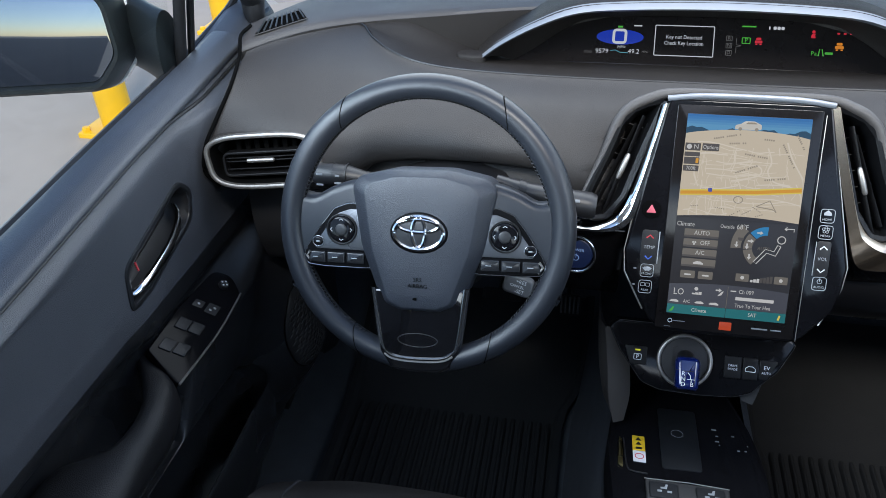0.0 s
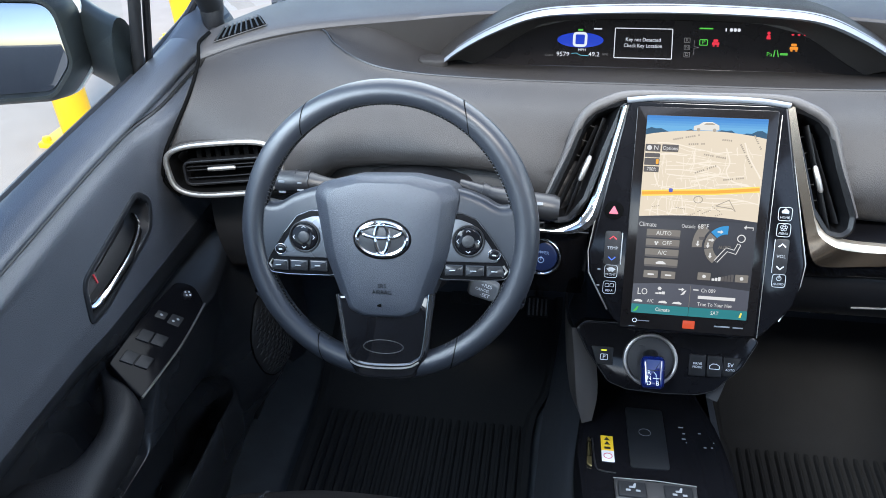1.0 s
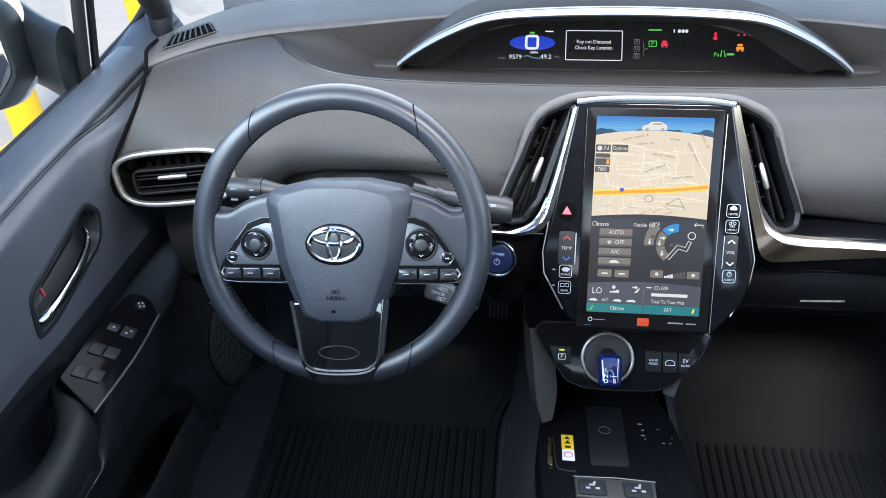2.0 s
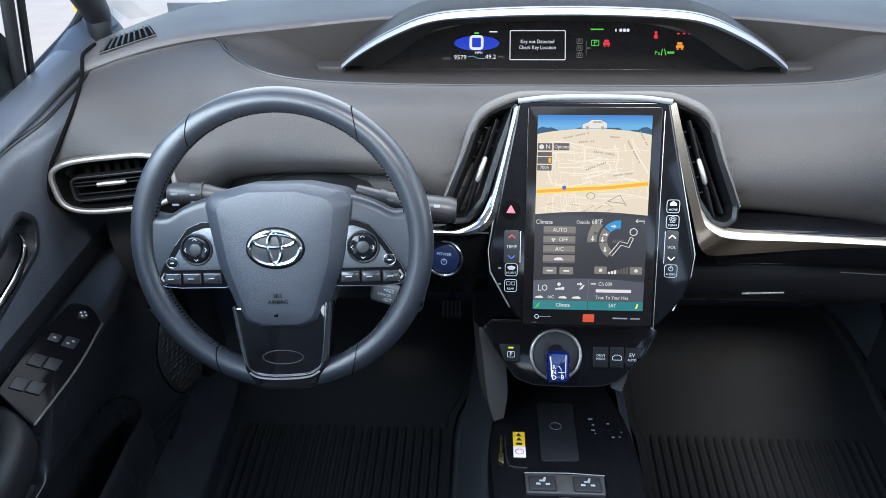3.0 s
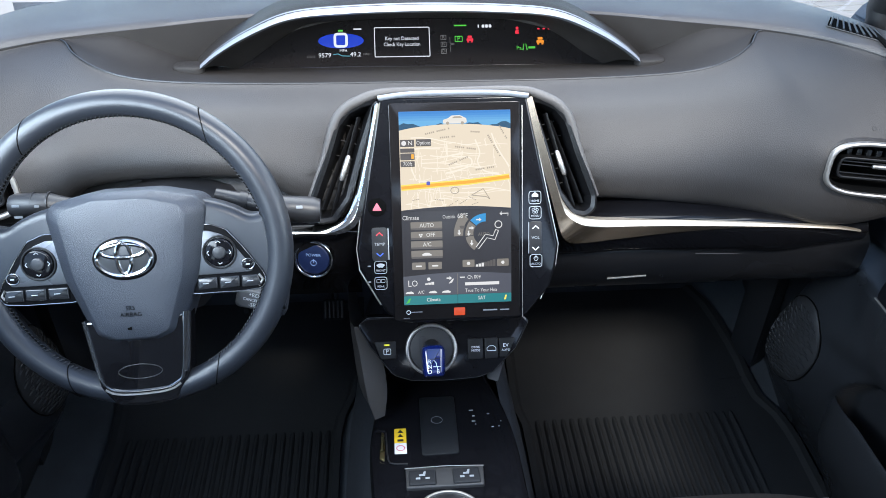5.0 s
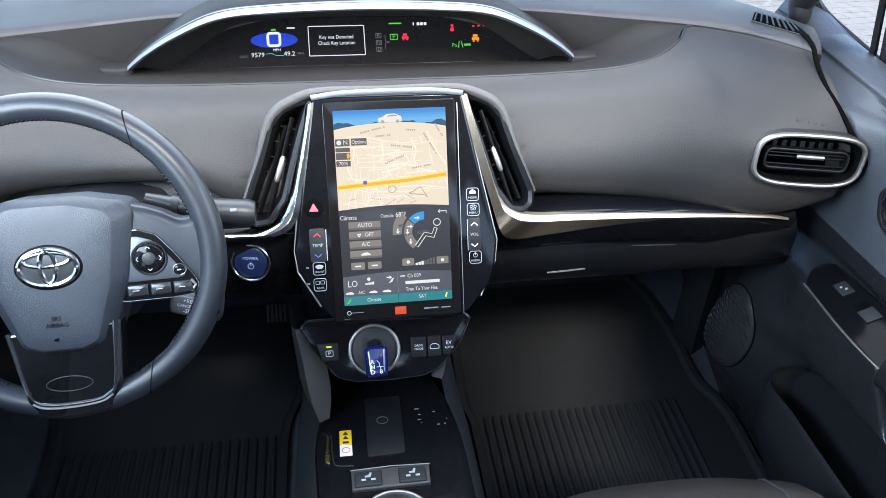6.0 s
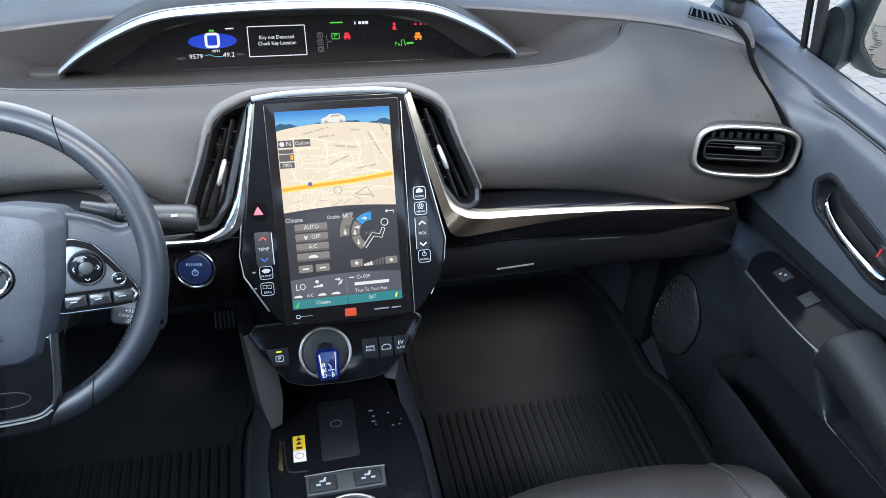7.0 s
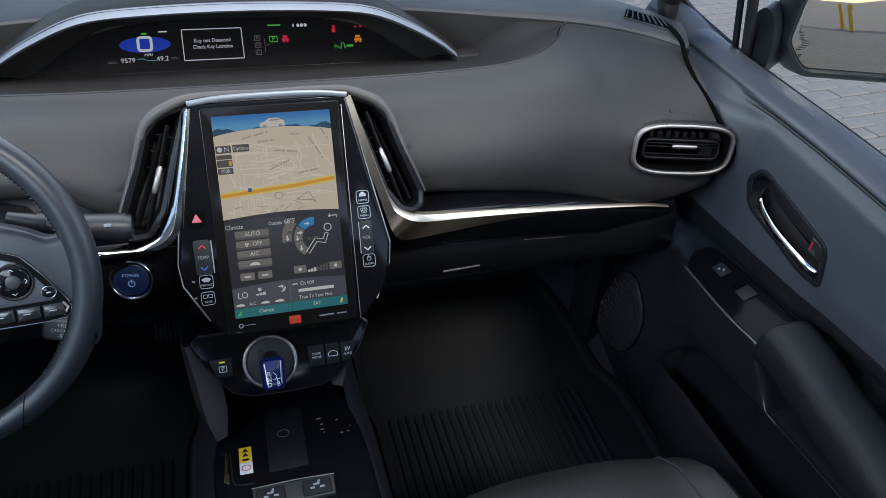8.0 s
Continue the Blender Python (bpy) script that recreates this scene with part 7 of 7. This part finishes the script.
    cap = [ring3(grown(mo, 0.018), -0.04, MM), ring3(grown(mo, 0.0185), -0.05, MM), ring3(grown(mo, 0.01), -0.085, MM), ring3(grown(mo, -0.03), -0.106, MM)]
    part("cap", loft(cap, around=True, caps=True), WHITE_PAINT, mirror, "white painted cap")
    rows = []
    for f in (0, 0.15, 0.3, 0.45, 0.6, 0.8, 1):
        c = Vector((mx(s, 0.775), 1.032, 0.8)).lerp(Vector((mx(s, 0.885), 1.095, 0.823)), f)
        rows.append([c + Vector((0, 0.034 * math.cos(t * math.pi / 12), (0.062 + 0.004 * f - 0.006 * math.sin(math.pi * f)) * math.sin(t * math.pi / 12))) for t in range(24)])
    part("arm", loft(rows, around=True, caps=True), HOUSING, mirror)

# ---- front seats ----
for s in (-1, 1):
    seat = thing("front_seat", (mx(s, 0.37), 0.35, 0.0), "dark grey leatherette front seat with pale piping", "car seat", "front seats")
    rows = []
    for k in range(17):
        v = k / 16
        y = 0.1 + 0.655 * v
        drop = 0.0 if v < 0.84 else 0.09 * ((v - 0.84) / 0.16) ** 2.5
        row = []
        for j in range(25):
            u = -1 + j / 12
            bol = 0.03 * math.exp(-((abs(u) - 0.82) / 0.13) ** 2)
            edge = 0.2 * max(0, abs(u) - 0.88) / 0.12 * max(0, abs(u) - 0.88) / 0.12
            row.append(Vector((mx(s, 0.37) + u * (0.265 - 0.03 * v * v), y - 0.07 * abs(u) ** 3 * v, 0.33 + bol * (1 - 0.6 * v) - drop - edge * 0.6)))
        rows.append(row)
    part("cushion", sheet(rows, 0.12, (0, 0, -1)), SEAT, seat, "smooth dark seat cushion")
    for u in (-0.66, 0.66):
        part("piping", tube([Vector((r[12 + round(u * 12)].x, r[12].y - 0.07 * abs(u) ** 3 * (i / 16), r[12 + round(u * 12)].z + 0.001)) for i, r in enumerate(rows)], 0.0022, 6), THREAD, seat, "pale piping")
    rows = []
    for k in range(13):
        v = k / 12
        y, z = 0.08 - 0.34 * v, 0.32 + 0.62 * v
        rows.append([Vector((mx(s, 0.37) + u * (0.25 - 0.06 * v * v), y + 0.05 * abs(u) ** 4, z - 0.03 * abs(u) ** 4 * v)) for u in [-1 + j / 10 for j in range(21)]])
    part("backrest", sheet(rows, 0.1, (0, -1, 0)), SEAT, seat)
    part("base", slab(rect(mx(s, 0.37) - 0.2, 0.12, mx(s, 0.37) + 0.2, 0.62, 0.03), 0.0, 0.22, Matrix(), 0.01), LOWER, seat)
bench = thing("rear_seat", (CX, -0.75, 0.0), "dark grey rear bench seat", "car seat")
part("cushion", slab(rect(CX - 0.66, -1.0, CX + 0.66, -0.5, 0.05), 0.0, 0.34, Matrix(), 0.04), SEAT, bench)
part("backrest", slab(rect(CX - 0.66, -0.05, CX + 0.66, 0.6, 0.06), -0.14, 0.0, axes((CX, -0.95, 0.34), 24), 0.04), SEAT, bench)

# ---- bollards ----
def bollard(x, y):
    b = thing("bollard", (x, y, GROUND), "yellow painted steel bollard bolted to the concrete", "bollard", "bollards")
    o = Matrix.Translation((x, y, GROUND))
    part("base_plate", slab(rect(-0.13, -0.13, 0.13, 0.13, 0.01), 0.0, 0.022, o, 0.004), YELLOW, b)
    for dx in (-0.1, 0.1):
        for dy in (-0.1, 0.1):
            part("bolt", slab(disc(0.018, 6, dx, dy), 0.02, 0.042, o, 0.003), YELLOW, b)
    rows = [ring3(disc(r, 32), z, o) for r, z in ((0.072, 0.02), (0.072, 1.0), (0.066, 1.03), (0.045, 1.05), (0.01, 1.056))]
    part("post", loft(rows, around=True, caps=True), YELLOW, b)
    return b


for x, y in BOLLARDS:
    bollard(x, y)
# ---- pavers beside the passenger's side, last ----
PL, PW_, JO, JC = 0.214, 0.107, 0.009, 0.003
bm = bmesh.new()
bmesh.ops.create_grid(bm, x_segments=2, y_segments=2, size=0.5, matrix=Matrix.Translation((5.0, 1.0, GROUND + 0.004)) @ Matrix.Diagonal((8, 12, 1, 1)))
paving = tagged(part("pavement", bm, JOINT), "grey concrete block paving with dark joints", "pavement", kind="structure")
bm = slab(rect(-PL / 2 + JC / 2, -PW_ / 2 + JO / 2, PL / 2 - JC / 2, PW_ / 2 - JO / 2, 0.004, 1), 0, 0.02, Matrix(), 0.004, 1)
stone = part("paver", bm, PAVER, paving)
TURN_P = pose(0, 0, 0, 0, 0, PAVE_TURN)
near, rest = [], []
for i in range(-32, 60):
    for j in range(-60, 68):
        p = TURN_P @ Vector((i * PL + (j % 2) * PL / 2, j * PW_, 0)) + Vector((2.5, 2.0, 0))
        if 1.05 < p.x < 8.6 and -4.8 < p.y < 6.8:
            (near if 1.1 < p.x < 3.3 and 1.0 < p.y < 5.2 else rest).append(p)
near.sort(key=lambda p: (p - Vector((1.9, 2.6, 0))).length)
rest += near[290:]
stone.matrix_basis = Matrix.Translation((near[0].x, near[0].y, GROUND)) @ TURN_P
for p in near[1:290]:
    alike("paver", stone, paving, Matrix.Translation((p.x, p.y, GROUND + random.uniform(-0.002, 0.002))) @ TURN_P)
q = rect(-PL / 2 + JC / 2, -PW_ / 2 + JO / 2, PL / 2 - JC / 2, PW_ / 2 - JO / 2, 0.004, 1)
verts, faces = [], []
for p in rest:
    m = Matrix.Translation((p.x, p.y, GROUND)) @ TURN_P
    n = len(verts)
    for z in (0, 0.02):
        verts += [m @ Vector((v.x, v.y, z)) for v in q]
    k = len(q)
    faces.append([n + k + a for a in range(k)])
    faces += [[n + a, n + (a + 1) % k, n + k + (a + 1) % k, n + k + a] for a in range(k)]
me = bpy.data.meshes.new("paver_field")
me.from_pydata(verts, [], faces)
me.materials.append(PAVER)
field = new("paver_field", me)
field.parent = paving
tagged(field, kind="stuff")
